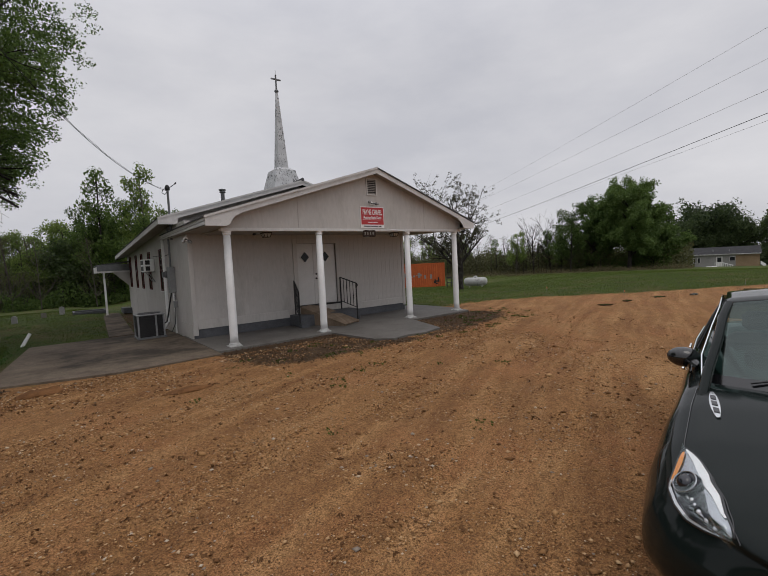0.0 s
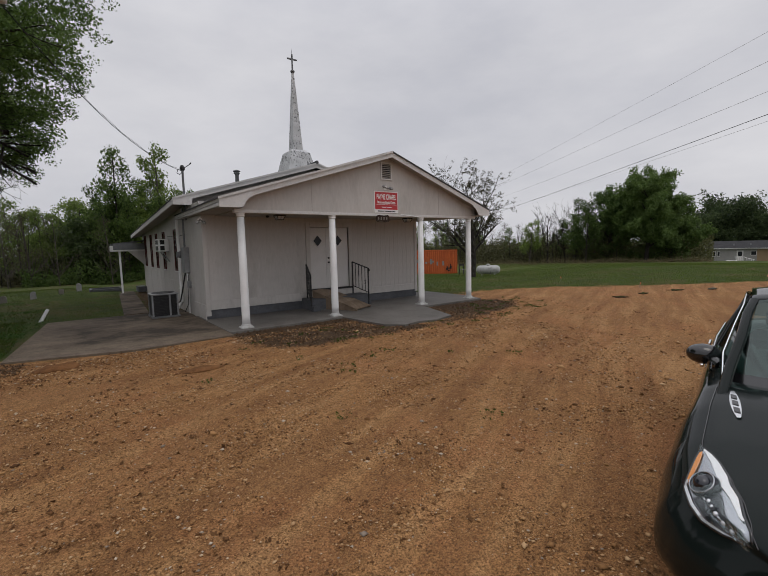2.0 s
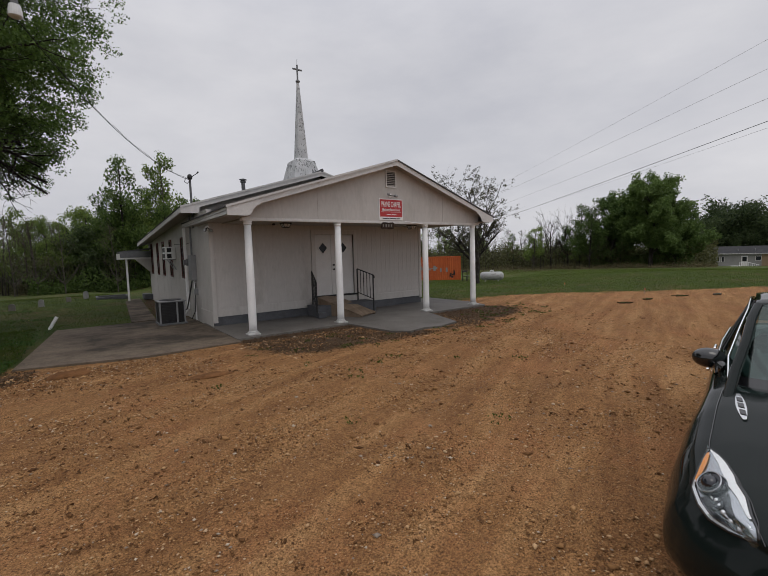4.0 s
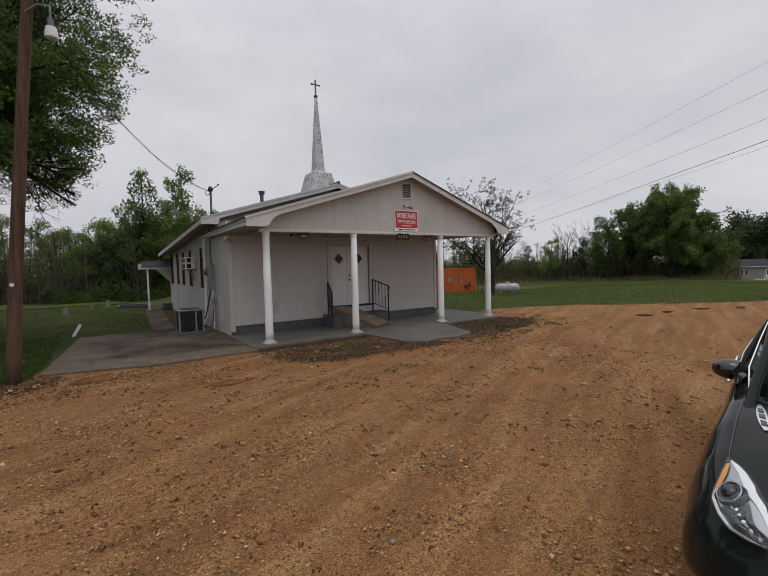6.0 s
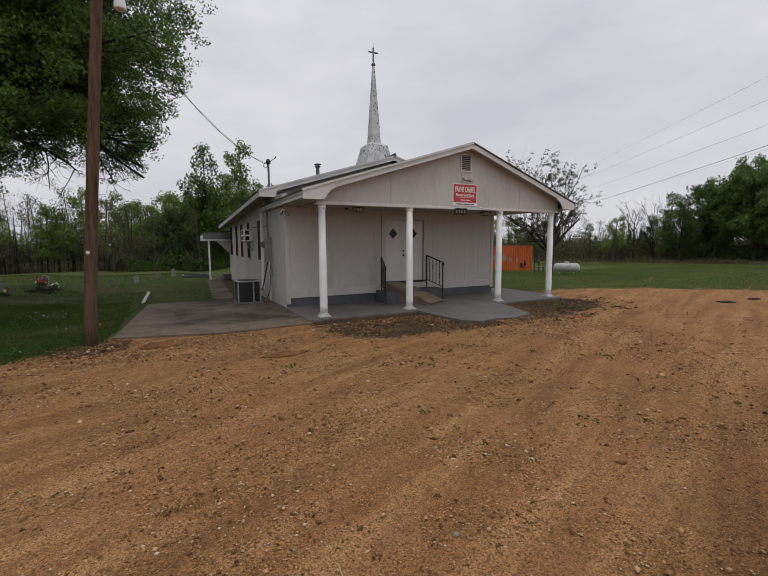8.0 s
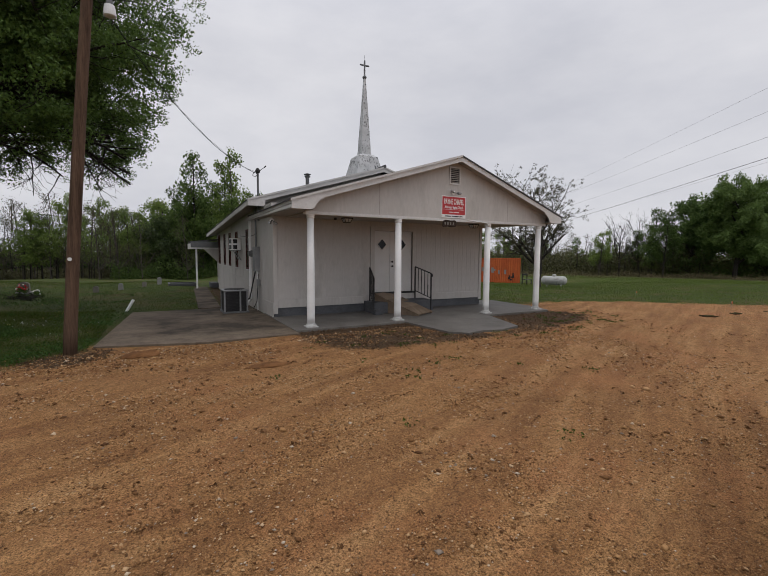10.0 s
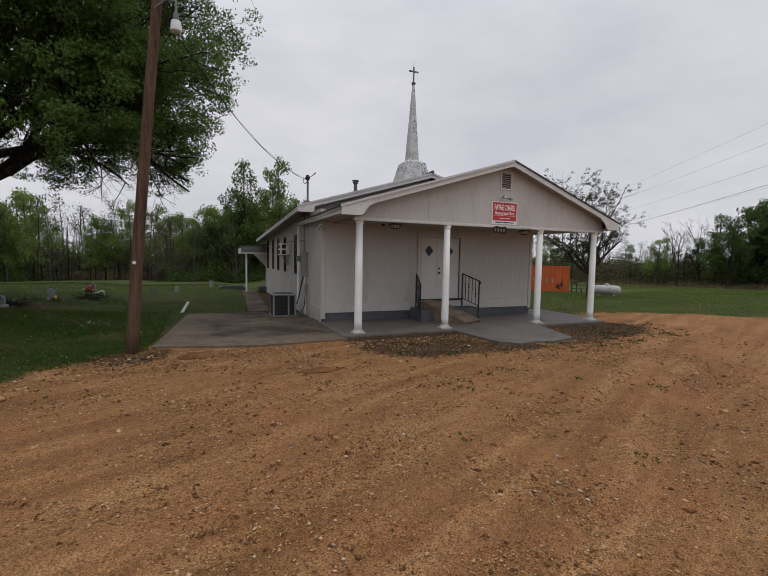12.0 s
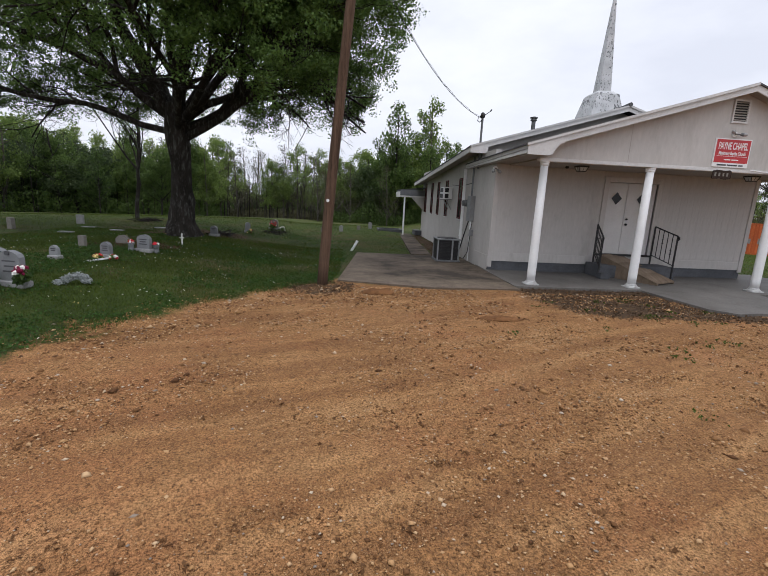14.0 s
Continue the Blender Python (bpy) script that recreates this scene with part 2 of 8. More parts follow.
def spire_skin():
    """Galvanised white skin, flaked into dark specks."""
    m, n, l, b = shader("flaked_spire", 0.6)
    co = n.new("ShaderNodeTexCoord")
    v = co.outputs["Object"]
    f = noise_node(n, l, 2.2, 4, 0.5, v)
    base = ramp_node(n, l, f, [(0.3, (0.42, 0.43, 0.44)), (0.7, (0.62, 0.63, 0.64))])
    mp = n.new("ShaderNodeMapping")
    mp.inputs["Scale"].default_value = (1, 1, 0.6)
    l.new(v, mp.inputs[0])
    sp = math_node(n, l, "ADD", math_node(n, l, "MULTIPLY", noise_node(n, l, 17, 6, 0.72, mp.outputs[0]), 0.75), math_node(n, l, "MULTIPLY", noise_node(n, l, 3.0, 3, 0.5, v), 0.25))
    speck = ramp_node(n, l, sp, [(0.425, (1, 1, 1)), (0.465, (0, 0, 0))])
    l.new(mix_node(n, l, speck, base, (0.10, 0.105, 0.11)), b.inputs["Base Color"])
    return m


M["spire"] = spire_skin()


def leaf_skin(name, dark, light, seed=0.0, through=0.45):
    m, n, l, b = shader(name, 0.6)
    b.inputs["Specular IOR Level"].default_value = 0.25
    geo = n.new("ShaderNodeNewGeometry")
    co = n.new("ShaderNodeTexCoord")
    big = noise_node(n, l, 0.55, 3, 0.5, co.outputs["Object"])
    f = math_node(n, l, "ADD", math_node(n, l, "MULTIPLY", geo.outputs["Random Per Island"], 0.55), math_node(n, l, "MULTIPLY", big, 0.5))
    info = n.new("ShaderNodeObjectInfo")
    f = math_node(n, l, "ADD", f, math_node(n, l, "MULTIPLY", math_node(n, l, "SUBTRACT", info.outputs["Random"], 0.5), 0.25))
    col = ramp_node(n, l, f, [(0.15, dark), (0.85, light)])
    l.new(col, b.inputs["Base Color"])
    tr = n.new("ShaderNodeBsdfTranslucent")
    l.new(col, tr.inputs["Color"])
    mx = n.new("ShaderNodeMixShader")
    mx.inputs[0].default_value = through
    l.new(b.outputs[0], mx.inputs[1])
    l.new(tr.outputs[0], mx.inputs[2])
    l.new(mx.outputs[0], n["Material Output"].inputs[0])
    return m


M["oak_leaf"] = leaf_skin("oak_leaf", (0.026, 0.052, 0.013), (0.125, 0.205, 0.045), through=0.36)
M["spring_leaf"] = leaf_skin("spring_leaf", (0.070, 0.115, 0.026), (0.225, 0.30, 0.072))
M["wood_leaf"] = leaf_skin("wood_leaf", (0.030, 0.060, 0.015), (0.130, 0.192, 0.046))
M["field_leaf"] = leaf_skin("field_leaf", (0.040, 0.078, 0.022), (0.150, 0.222, 0.062))
M["olive_leaf"] = leaf_skin("olive_leaf", (0.050, 0.055, 0.022), (0.150, 0.150, 0.058))
M["dark_leaf"] = leaf_skin("dark_leaf", (0.026, 0.045, 0.019), (0.095, 0.13, 0.05))
M["bud_leaf"] = leaf_skin("bud_leaf", (0.045, 0.042, 0.024), (0.115, 0.112, 0.055))
M["grass_blade"] = leaf_skin("grass_blade", (0.0205, 0.0365, 0.0046), (0.0910, 0.1290, 0.0172))
M["field_grass"] = leaf_skin("field_grass", (0.040, 0.066, 0.009), (0.125, 0.180, 0.030))
M["clover_leaf"] = leaf_skin("clover_leaf", (0.020, 0.050, 0.008), (0.070, 0.150, 0.024), through=0.3)
M["dry_grass"] = leaf_skin("dry_grass", (0.085, 0.070, 0.036), (0.20, 0.165, 0.09))
M["bark"] = surface("bark", (0.010, 0.0085, 0.007), (0.044, 0.038, 0.032), 0.95, big=1.6, fine=11, bump=1.0, depth=0.05, stretch=(2.4, 2.4, 0.7), stain=(0.20, 0.20, 0.18), stain_amount=0.6)
M["vine"] = surface("vine", (0.30, 0.21, 0.11), (0.46, 0.34, 0.19), 0.8, big=6, fine=40, bump=0.3, depth=0.002)
M["pale_bark"] = surface("pale_bark", (0.045, 0.039, 0.032), (0.135, 0.120, 0.102), 0.95, big=2, fine=20, bump=0.6, depth=0.01, stretch=(3, 3, 0.7))


def ground_skin():
    """Red-tan dirt and gravel, mown grass and dark wet soil, laid out by three painted masks."""
    m, n, l, b = shader("ground_surface", 0.95)
    b.inputs["Specular IOR Level"].default_value = 0.2
    co = n.new("ShaderNodeTexCoord")
    v = co.outputs["Object"]
    def mask(name):
        a = n.new("ShaderNodeAttribute")
        a.attribute_name = name
        return a.outputs["Fac"]
    edge = math_node(n, l, "MULTIPLY", math_node(n, l, "SUBTRACT", noise_node(n, l, 1.6, 8, 0.72, v), 0.5), 1.5)
    def cut(value, lo, hi):
        return ramp_node(n, l, math_node(n, l, "ADD", value, edge), [(lo, (0, 0, 0)), (hi, (1, 1, 1))])
    # dirt
    # wheel tracks sweep over the lot from the drive towards the camera
    turned = n.new("ShaderNodeMapping")
    turned.inputs["Rotation"].default_value = (0, 0, radians(-21))
    l.new(v, turned.inputs[0])
    bent = n.new("ShaderNodeTexNoise")
    bent.inputs["Scale"].default_value = 0.12
    bent.inputs["Detail"].default_value = 1
    l.new(v, bent.inputs["Vector"])
    sway = n.new("ShaderNodeVectorMath")
    sway.operation = "MULTIPLY_ADD"
    l.new(bent.outputs["Color"], sway.inputs[0])
    sway.inputs[1].default_value = (1.6, 1.6, 0)
    l.new(turned.outputs[0], sway.inputs[2])
    mp = n.new("ShaderNodeMapping")
    mp.inputs["Scale"].default_value = (0.24, 2.6, 1)
    l.new(sway.outputs[0], mp.inputs[0])
    tracks = noise_node(n, l, 1.0, 5, 0.6, mp.outputs[0])
    blot = noise_node(n, l, 0.8, 7, 0.7, v)
    grit = noise_node(n, l, 62, 6, 0.80, v)
    vo = n.new("ShaderNodeTexVoronoi")
    vo.inputs["Scale"].default_value = 26
    l.new(v, vo.inputs["Vector"])
    d1 = ramp_node(n, l, math_node(n, l, "ADD", math_node(n, l, "MULTIPLY", tracks, 0.68), math_node(n, l, "MULTIPLY", blot, 0.32)), [(0.37, (0.2000, 0.0910, 0.0330)), (0.50, (0.2900, 0.1470, 0.0570)), (0.63, (0.3750, 0.2110, 0.0910))])
    d2 = ramp_node(n, l, grit, [(0.38, (0.20, 0.17, 0.15)), (0.48, (0.92, 0.92, 0.92)), (0.61, (1.65, 1.65, 1.65))])
    dirt = mix_node(n, l, 1.0, d1, d2, "MULTIPLY")
    crumb = ramp_node(n, l, noise_node(n, l, 17, 7, 0.78, v), [(0.36, (0.46, 0.44, 0.42)), (0.47, (0.98, 0.98, 0.98)), (0.62, (1.26, 1.27, 1.28))])
    dirt = mix_node(n, l, 0.9, dirt, crumb, "MULTIPLY")
    # gravelly patches: a stone to a cell
    vc = n.new("ShaderNodeTexVoronoi")
    vc.inputs["Scale"].default_value = 120
    vc.inputs["Randomness"].default_value = 1.0
    l.new(v, vc.inputs["Vector"])
    sep = n.new("ShaderNodeSeparateColor")
    l.new(vc.outputs["Color"], sep.inputs[0])
    stone = ramp_node(n, l, sep.outputs[0], [(0.1, (0.0858, 0.0368, 0.0135)), (0.55, (0.2442, 0.1191, 0.0471)), (0.92, (0.3960, 0.2344, 0.1178))])
    patch = ramp_node(n, l, math_node(n, l, "ADD", math_node(n, l, "MULTIPLY", noise_node(n, l, 1.1, 7, 0.7, v), 0.45), math_node(n, l, "MULTIPLY", tracks, 0.55)), [(0.45, (0.42, 0.42, 0.42)), (0.56, (0.08, 0.08, 0.08))])
    dirt = mix_node(n, l, patch, dirt, stone)
    # redder clay showing through, and the shade in pits between grains painted as specks
    clay = ramp_node(n, l, noise_node(n, l, 0.42, 8, 0.72, v), [(0.50, (0, 0, 0)), (0.62, (0.36, 0.36, 0.36))])
    dirt = mix_node(n, l, clay, dirt, mix_node(n, l, 1.0, (0.34, 0.145, 0.062), d2, "MULTIPLY"))
    pit_shade = ramp_node(n, l, noise_node(n, l, 150, 4, 0.85, v), [(0.36, (0.35, 0.30, 0.27)), (0.47, (1.06, 1.06, 1.06))])
    dirt = mix_node(n, l, 1.0, dirt, pit_shade, "MULTIPLY")
    # grass
    g1 = noise_node(n, l, 0.6, 6, 0.65, v)
    g2 = noise_node(n, l, 34, 6, 0.85, v)
    grass = ramp_node(n, l, math_node(n, l, "ADD", math_node(n, l, "MULTIPLY", g1, 0.42), math_node(n, l, "MULTIPLY", g2, 0.58)), [(0.36, (0.0135, 0.0205, 0.0045)), (0.5, (0.0420, 0.0640, 0.0093)), (0.70, (0.0860, 0.1100, 0.0185))])
    straw = ramp_node(n, l, noise_node(n, l, 0.33, 7, 0.7, v), [(0.49, (0, 0, 0)), (0.62, (1, 1, 1))])
    grass = mix_node(n, l, math_node(n, l, "MULTIPLY", straw, 0.55), grass, (0.125, 0.080, 0.042))
    # wet soil with dead leaves
    s1 = ramp_node(n, l, noise_node(n, l, 16, 7, 0.8, v), [(0.3, (0.0263, 0.0158, 0.0090)), (0.55, (0.0863, 0.0540, 0.0300)), (0.75, (0.1800, 0.1162, 0.0638))])
    far = ramp_node(n, l, mask("meadow"), [(0.2, (0, 0, 0)), (0.8, (1, 1, 1))])
    grass = mix_node(n, l, math_node(n, l, "MULTIPLY", far, 0.35), grass, ramp_node(n, l, g1, [(0.3, (0.055, 0.080, 0.014)), (0.7, (0.115, 0.150, 0.030))]))
    col = mix_node(n, l, cut(mask("dirt"), 0.40, 0.62), grass, dirt)
    col = mix_node(n, l, cut(mask("soil"), 0.42, 0.62), col, s1)
    l.new(col, b.inputs["Base Color"])
    h = math_node(n, l, "ADD", math_node(n, l, "MULTIPLY", grit, 0.8), math_node(n, l, "MULTIPLY", vc.outputs["Distance"], -0.8))
    bump_node(n, l, b, math_node(n, l, "ADD", h, math_node(n, l, "MULTIPLY", tracks, 1.5)), 0.66, 0.03)
    return m


M["ground"] = ground_skin()

# ---- helpers for building ----
def base_of(ob):
    """Where the thing that ob belongs to stands."""
    while ob is not None and ob.parent is not None:
        ob = ob.parent
    return ob.location.copy() if ob is not None else Vector((0, 0, 0))


def thing(name, at, label, category, group=""):
    ob = new(name)
    ob.location = at
    ob.empty_display_size = 0.2
    return tagged(ob, label, category, group)


def part(name, bm, material, parent=None, label="", smooth=False):
    """Links a bmesh, given in world metres, as one mesh object under a thing or a part."""
    me = bpy.data.meshes.new(name)
    bm.to_mesh(me)
    bm.free()
    if smooth:
        me.shade_smooth()
    return part_mesh(name, me, material, parent, label)


def part_mesh(name, me, material, parent=None, label=""):
    me.materials.append(M[material] if isinstance(material, str) else material)
    ob = new(name, me)
    if parent is not None:
        off = base_of(parent)
        me.transform(Matrix.Translation(-off))
        ob.parent = parent
    if label:
        ob["label"] = label
    return ob


def structure(name, bm, material, label, category, smooth=False):
    return tagged(part(name, bm, material, None, "", smooth), label, category, "", "structure")


def raw_mesh(name, verts, faces):
    """A mesh from numpy arrays of triangles or quads."""
    verts, faces = np.asarray(verts, np.float32), np.asarray(faces, np.int32)
    me = bpy.data.meshes.new(name)
    k = faces.shape[1]
    me.vertices.add(len(verts))
    me.vertices.foreach_set("co", verts.ravel())
    me.loops.add(faces.size)
    me.loops.foreach_set("vertex_index", faces.ravel())
    me.polygons.add(len(faces))
    me.polygons.foreach_set("loop_start", np.arange(0, faces.size, k, dtype=np.int32))
    me.polygons.foreach_set("loop_total", np.full(len(faces), k, np.int32))
    me.update(calc_edges=True)
    return me


def box(bm, lo, hi, m=None, bevel=0.0):
    lo, hi = Vector(lo), Vector(hi)
    r = bmesh.ops.create_cube(bm, size=1.0)
    vs = r["verts"]
    mid, size = (lo + hi) / 2, hi - lo
    for v in vs:
        v.co = Vector((v.co.x * size.x, v.co.y * size.y, v.co.z * size.z)) + mid
    if bevel:
        edges = list({e for v in vs for e in v.link_edges})
        out = bmesh.ops.bevel(bm, geom=edges, offset=bevel, segments=1, affect="EDGES")
        vs = list({v for f in out["faces"] for v in f.verts} | {v for v in vs if v.is_valid})
    if m is not None:
        bmesh.ops.transform(bm, matrix=m, verts=vs)
    return vs


def rod(bm, a, b, r0, r1=None, n=10):
    """A capped round bar from a to b."""
    a, b = Vector(a), Vector(b)
    r1 = r0 if r1 is None else r1
    turn = (b - a).to_track_quat("Z", "Y").to_matrix().to_4x4()
    out = bmesh.ops.create_cone(bm, cap_ends=True, segments=n, radius1=max(r0, 1e-4), radius2=max(r1, 1e-4), depth=(b - a).length)
    bmesh.ops.transform(bm, matrix=Matrix.Translation((a + b) / 2) @ turn, verts=out["verts"])
    return out["verts"]


def blob(bm, at, size, sub=2, jitter=0.0):
    out = bmesh.ops.create_icosphere(bm, subdivisions=sub, radius=1.0)
    for v in out["verts"]:
        k = 1 + random.uniform(-jitter, jitter)
        v.co = Vector((v.co.x * size[0] * k, v.co.y * size[1] * k, v.co.z * size[2] * k)) + Vector(at)
    return out["verts"]


def prism(bm, poly, lo, hi, axis="z"):
    """A solid with the outline poly (two coordinates each) from lo to hi along an axis."""
    def put(p, h):
        return {"z": (p[0], p[1], h), "y": (p[0], h, p[1]), "x": (h, p[0], p[1])}[axis]
    a = [bm.verts.new(put(p, lo)) for p in poly]
    b = [bm.verts.new(put(p, hi)) for p in poly]
    k = len(poly)
    fs = [bm.faces.new(a[::-1]), bm.faces.new(b)]
    fs += [bm.faces.new((a[i], a[(i + 1) % k], b[(i + 1) % k], b[i])) for i in range(k)]
    bmesh.ops.recalc_face_normals(bm, faces=fs)
    return a + b


def lathe(bm, profile, at, n=20):
    """A turned solid from (radius, height) pairs."""
    at = Vector(at)
    rings = [[bm.verts.new(at + Vector((r * math.cos(2 * math.pi * i / n), r * math.sin(2 * math.pi * i / n), z))) for i in range(n)] for r, z in profile]
    for p, q in zip(rings, rings[1:]):
        for i in range(n):
            bm.faces.new((p[i], p[(i + 1) % n], q[(i + 1) % n], q[i]))
    bm.faces.new(rings[0][::-1])
    bm.faces.new(rings[-1])
    return [v for r in rings for v in r]


def tube(name, points, radius, material, parent=None, label=""):
    """A cable or bent pipe along points."""
    cu = bpy.data.curves.new(name, "CURVE")
    cu.dimensions, cu.bevel_depth, cu.bevel_resolution = "3D", radius, 2
    off = base_of(parent) if parent is not None else Vector((0, 0, 0))
    sp = cu.splines.new("POLY")
    sp.points.add(len(points) - 1)
    for p, q in zip(sp.points, points):
        p.co = (*(Vector(q) - off), 1)
    cu.materials.append(M[material])
    ob = new(name, cu)
    if parent is not None:
        ob.parent = parent
    if label:
        ob["label"] = label
    return ob


def smooth01(v):
    v = np.clip(v, 0, 1)
    return v * v * (3 - 2 * v)


def ground_z(x, y):
    """The lie of the land: flat lot, a low burial mound to the west, a dip to the north-east, a slow fall in the distance."""
    x, y = np.asarray(x, float), np.asarray(y, float)
    r = np.hypot(x + 3.5, y + 10.5)
    west = 0.40 * smooth01((-x - 5.2) / 5.5) * smooth01((y + 7.5) / 6.0)
    north = 0.18 * smooth01((y - 7) / 11) * smooth01((-x - 0.5) / 2.0)
    mound = np.maximum(west, north) - 0.05 * np.maximum(0, r - 27) * smooth01((8 - x) / 8)
    dip = -0.9 * np.exp(-((x - 28) ** 2 + (y - 22) ** 2) / 220.0)
    far = -0.0375 * np.maximum(0, np.minimum(r, 150) - 42) * smooth01((x - 8) / 8)
    return np.maximum(mound, -2.5) + dip + far


def gz(x, y):
    return float(ground_z(x, y))


def polygon_depth(px, py, poly):
    """How far inside (positive) or outside (negative) a polygon the points lie."""
    poly = np.array(poly, float)
    inside = np.zeros(px.shape, bool)
    near = np.full(px.shape, 1e9)
    for (x0, y0), (x1, y1) in zip(poly, np.roll(poly, -1, axis=0)):
        dx, dy = x1 - x0, y1 - y0
        t = np.clip(((px - x0) * dx + (py - y0) * dy) / (dx * dx + dy * dy), 0, 1)
        near = np.minimum(near, np.hypot(px - x0 - t * dx, py - y0 - t * dy))
        with np.errstate(divide="ignore", invalid="ignore"):
            inside ^= ((y0 > py) != (y1 > py)) & (px < dx * (py - y0) / (dy if dy else 1e-9) + x0)
    return np.where(inside, near, -near)


LOT = [(-10.5, -13.0), (-8.5, -6.6), (-8.05, -5.4), (-7.75, -4.5), (-7.25, -3.6), (-6.8, -2.75), (-6.2, -1.8), (-5.4, -0.75), (-4.7, -0.1), (8.2, 0.3), (9.0, 1.6), (10.0, 2.0), (12.4, 1.6), (14.3, 0.6), (15.6, -0.6), (17.6, -2.4), (30, -10), (70, -30), (70, -70), (-60, -70), (-60, -30)]
SOIL_FRONT = [(-0.5, 0.0), (-0.6, -1.5), (-0.1, -2.5), (0.8, -2.75), (1.7, -2.8), (2.9, -2.9), (3.9, -2.7), (3.2, -2.15), (2.7, -1.6), (3.0, -0.1)]
SOIL_EAST = [(4.2, -2.4), (5.0, -2.2), (5.6, -0.1), (8.3, -0.1), (9.0, -0.6), (9.0, -1.4), (7.8, -2.1), (5.5, -2.7), (4.2, -2.8)]
SOIL_POLE = [(-5.7, -1.0), (-4.9, -0.25), (-4.3, -0.6), (-4.4, -1.2), (-5.1, -1.6)]
SOIL_WALK = [(-1.5, 4.8), (-0.4, 4.8), (-0.4, 14.0), (-0.9, 14.0)]
SOIL_OAK = [(-11.3, 4.7), (-8.1, 5.8), (-8.1, 7.0), (-11.1, 7.4)]
SOIL_GRAVE = [(-11.1, 1.3), (-9.5, 1.1), (-8.9, 2.3), (-10.4, 2.8)]

# ---- the ground, one sheet to the horizon ----
def make_ground():
    def axis(lo, hi, step, far):
        mid = np.arange(lo, hi + 1e-6, step)
        out = step * 1.6 ** np.arange(1, 22)
        grow = np.cumsum(out)
        grow = grow[grow < far]
        return np.r_[lo - grow[::-1], mid, hi + grow]
    xs, ys = axis(-15, 20, 0.22, 1600), axis(-14, 8, 0.22, 1600)
    gx, gy = np.meshgrid(xs, ys, indexing="ij")
    z = ground_z(gx, gy)
    lot = polygon_depth(gx, gy, LOT)
    rough = np.array([noise.fractal(Vector((a * 0.9, b * 0.9, 0.3)), 1.0, 2.0, 3) for a, b in zip(gx.ravel(), gy.ravel())]).reshape(gx.shape)
    near = smooth01((24 - np.hypot(gx, gy)) / 6)
    z = z + 0.018 * rough * near - 0.035
    # wheel ruts that sweep round the lot
    turn = np.hypot(gx + 12.0, gy + 22.0)
    for ring in (15.4, 17.0, 19.6, 21.1):
        z -= 0.020 * np.exp(-((turn - ring + 0.3 * np.sin(gx * 0.5)) / 0.16) ** 2) * smooth01(lot / 0.8)
    nx, ny = gx.shape
    verts = np.stack([gx, gy, z], -1).reshape(-1, 3)
    i = np.arange(nx * ny).reshape(nx, ny)
    faces = np.stack([i[:-1, :-1], i[1:, :-1], i[1:, 1:], i[:-1, 1:]], -1).reshape(-1, 4)
    me = raw_mesh("ground", verts, faces)
    soil = np.full(gx.shape, -9.0)
    for poly in (SOIL_FRONT, SOIL_EAST, SOIL_POLE, SOIL_WALK, SOIL_OAK, SOIL_GRAVE):
        soil = np.maximum(soil, polygon_depth(gx, gy, poly))
    meadow = smooth01((np.hypot(gx + 3.5, gy + 10.5) - 44) / 6) * smooth01((gx - 5) / 5)
    for name, value in (("dirt", 0.5 + lot * 0.55), ("soil", 0.5 + soil * 0.7), ("meadow", meadow)):
        a = me.attributes.new(name, "FLOAT", "POINT")
        a.data.foreach_set("value", np.clip(value, 0, 1).astype(np.float32).ravel())
    me.shade_smooth()
    ob = part_mesh("ground", me, "ground")
    return tagged(ob, "tan dirt and gravel lot with mown grass and a low mound", "ground", "", "structure")


make_ground()

# ---- paving ----
bm = bmesh.new()
prism(bm, [(-4.62, -0.20), (-2.5, -0.72), (-0.5, -0.62), (-0.5, 4.95), (-4.1, 4.95)], -0.25, 0.0)
structure("pavement_side", bm, "side_slab", "weathered stained concrete parking slab beside the building", "pavement")
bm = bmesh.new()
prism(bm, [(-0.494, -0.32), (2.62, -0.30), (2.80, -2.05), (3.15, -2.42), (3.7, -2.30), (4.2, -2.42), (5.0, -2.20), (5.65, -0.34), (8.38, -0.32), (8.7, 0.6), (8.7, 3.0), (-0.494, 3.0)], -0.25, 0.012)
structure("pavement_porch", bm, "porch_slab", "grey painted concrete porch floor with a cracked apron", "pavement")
bm = bmesh.new()
prism(bm, [(-2.20, 4.954), (-1.5, 4.954), (-0.95, 14.2), (-1.60, 14.2)], -0.25, 0.02)
structure("pavement_walk", bm, "concrete", "narrow old concrete walk along the side wall", "pavement")

# ---- the chapel ----
XL, XR, YF, YB = -0.42, 7.42, 2.06, 14.0
DOOR_L, DOOR_R, DOOR_B, DOOR_T = 2.88, 4.34, 0.60, 2.63
POSTS = (0.0, 2.56, 5.84, 8.10)


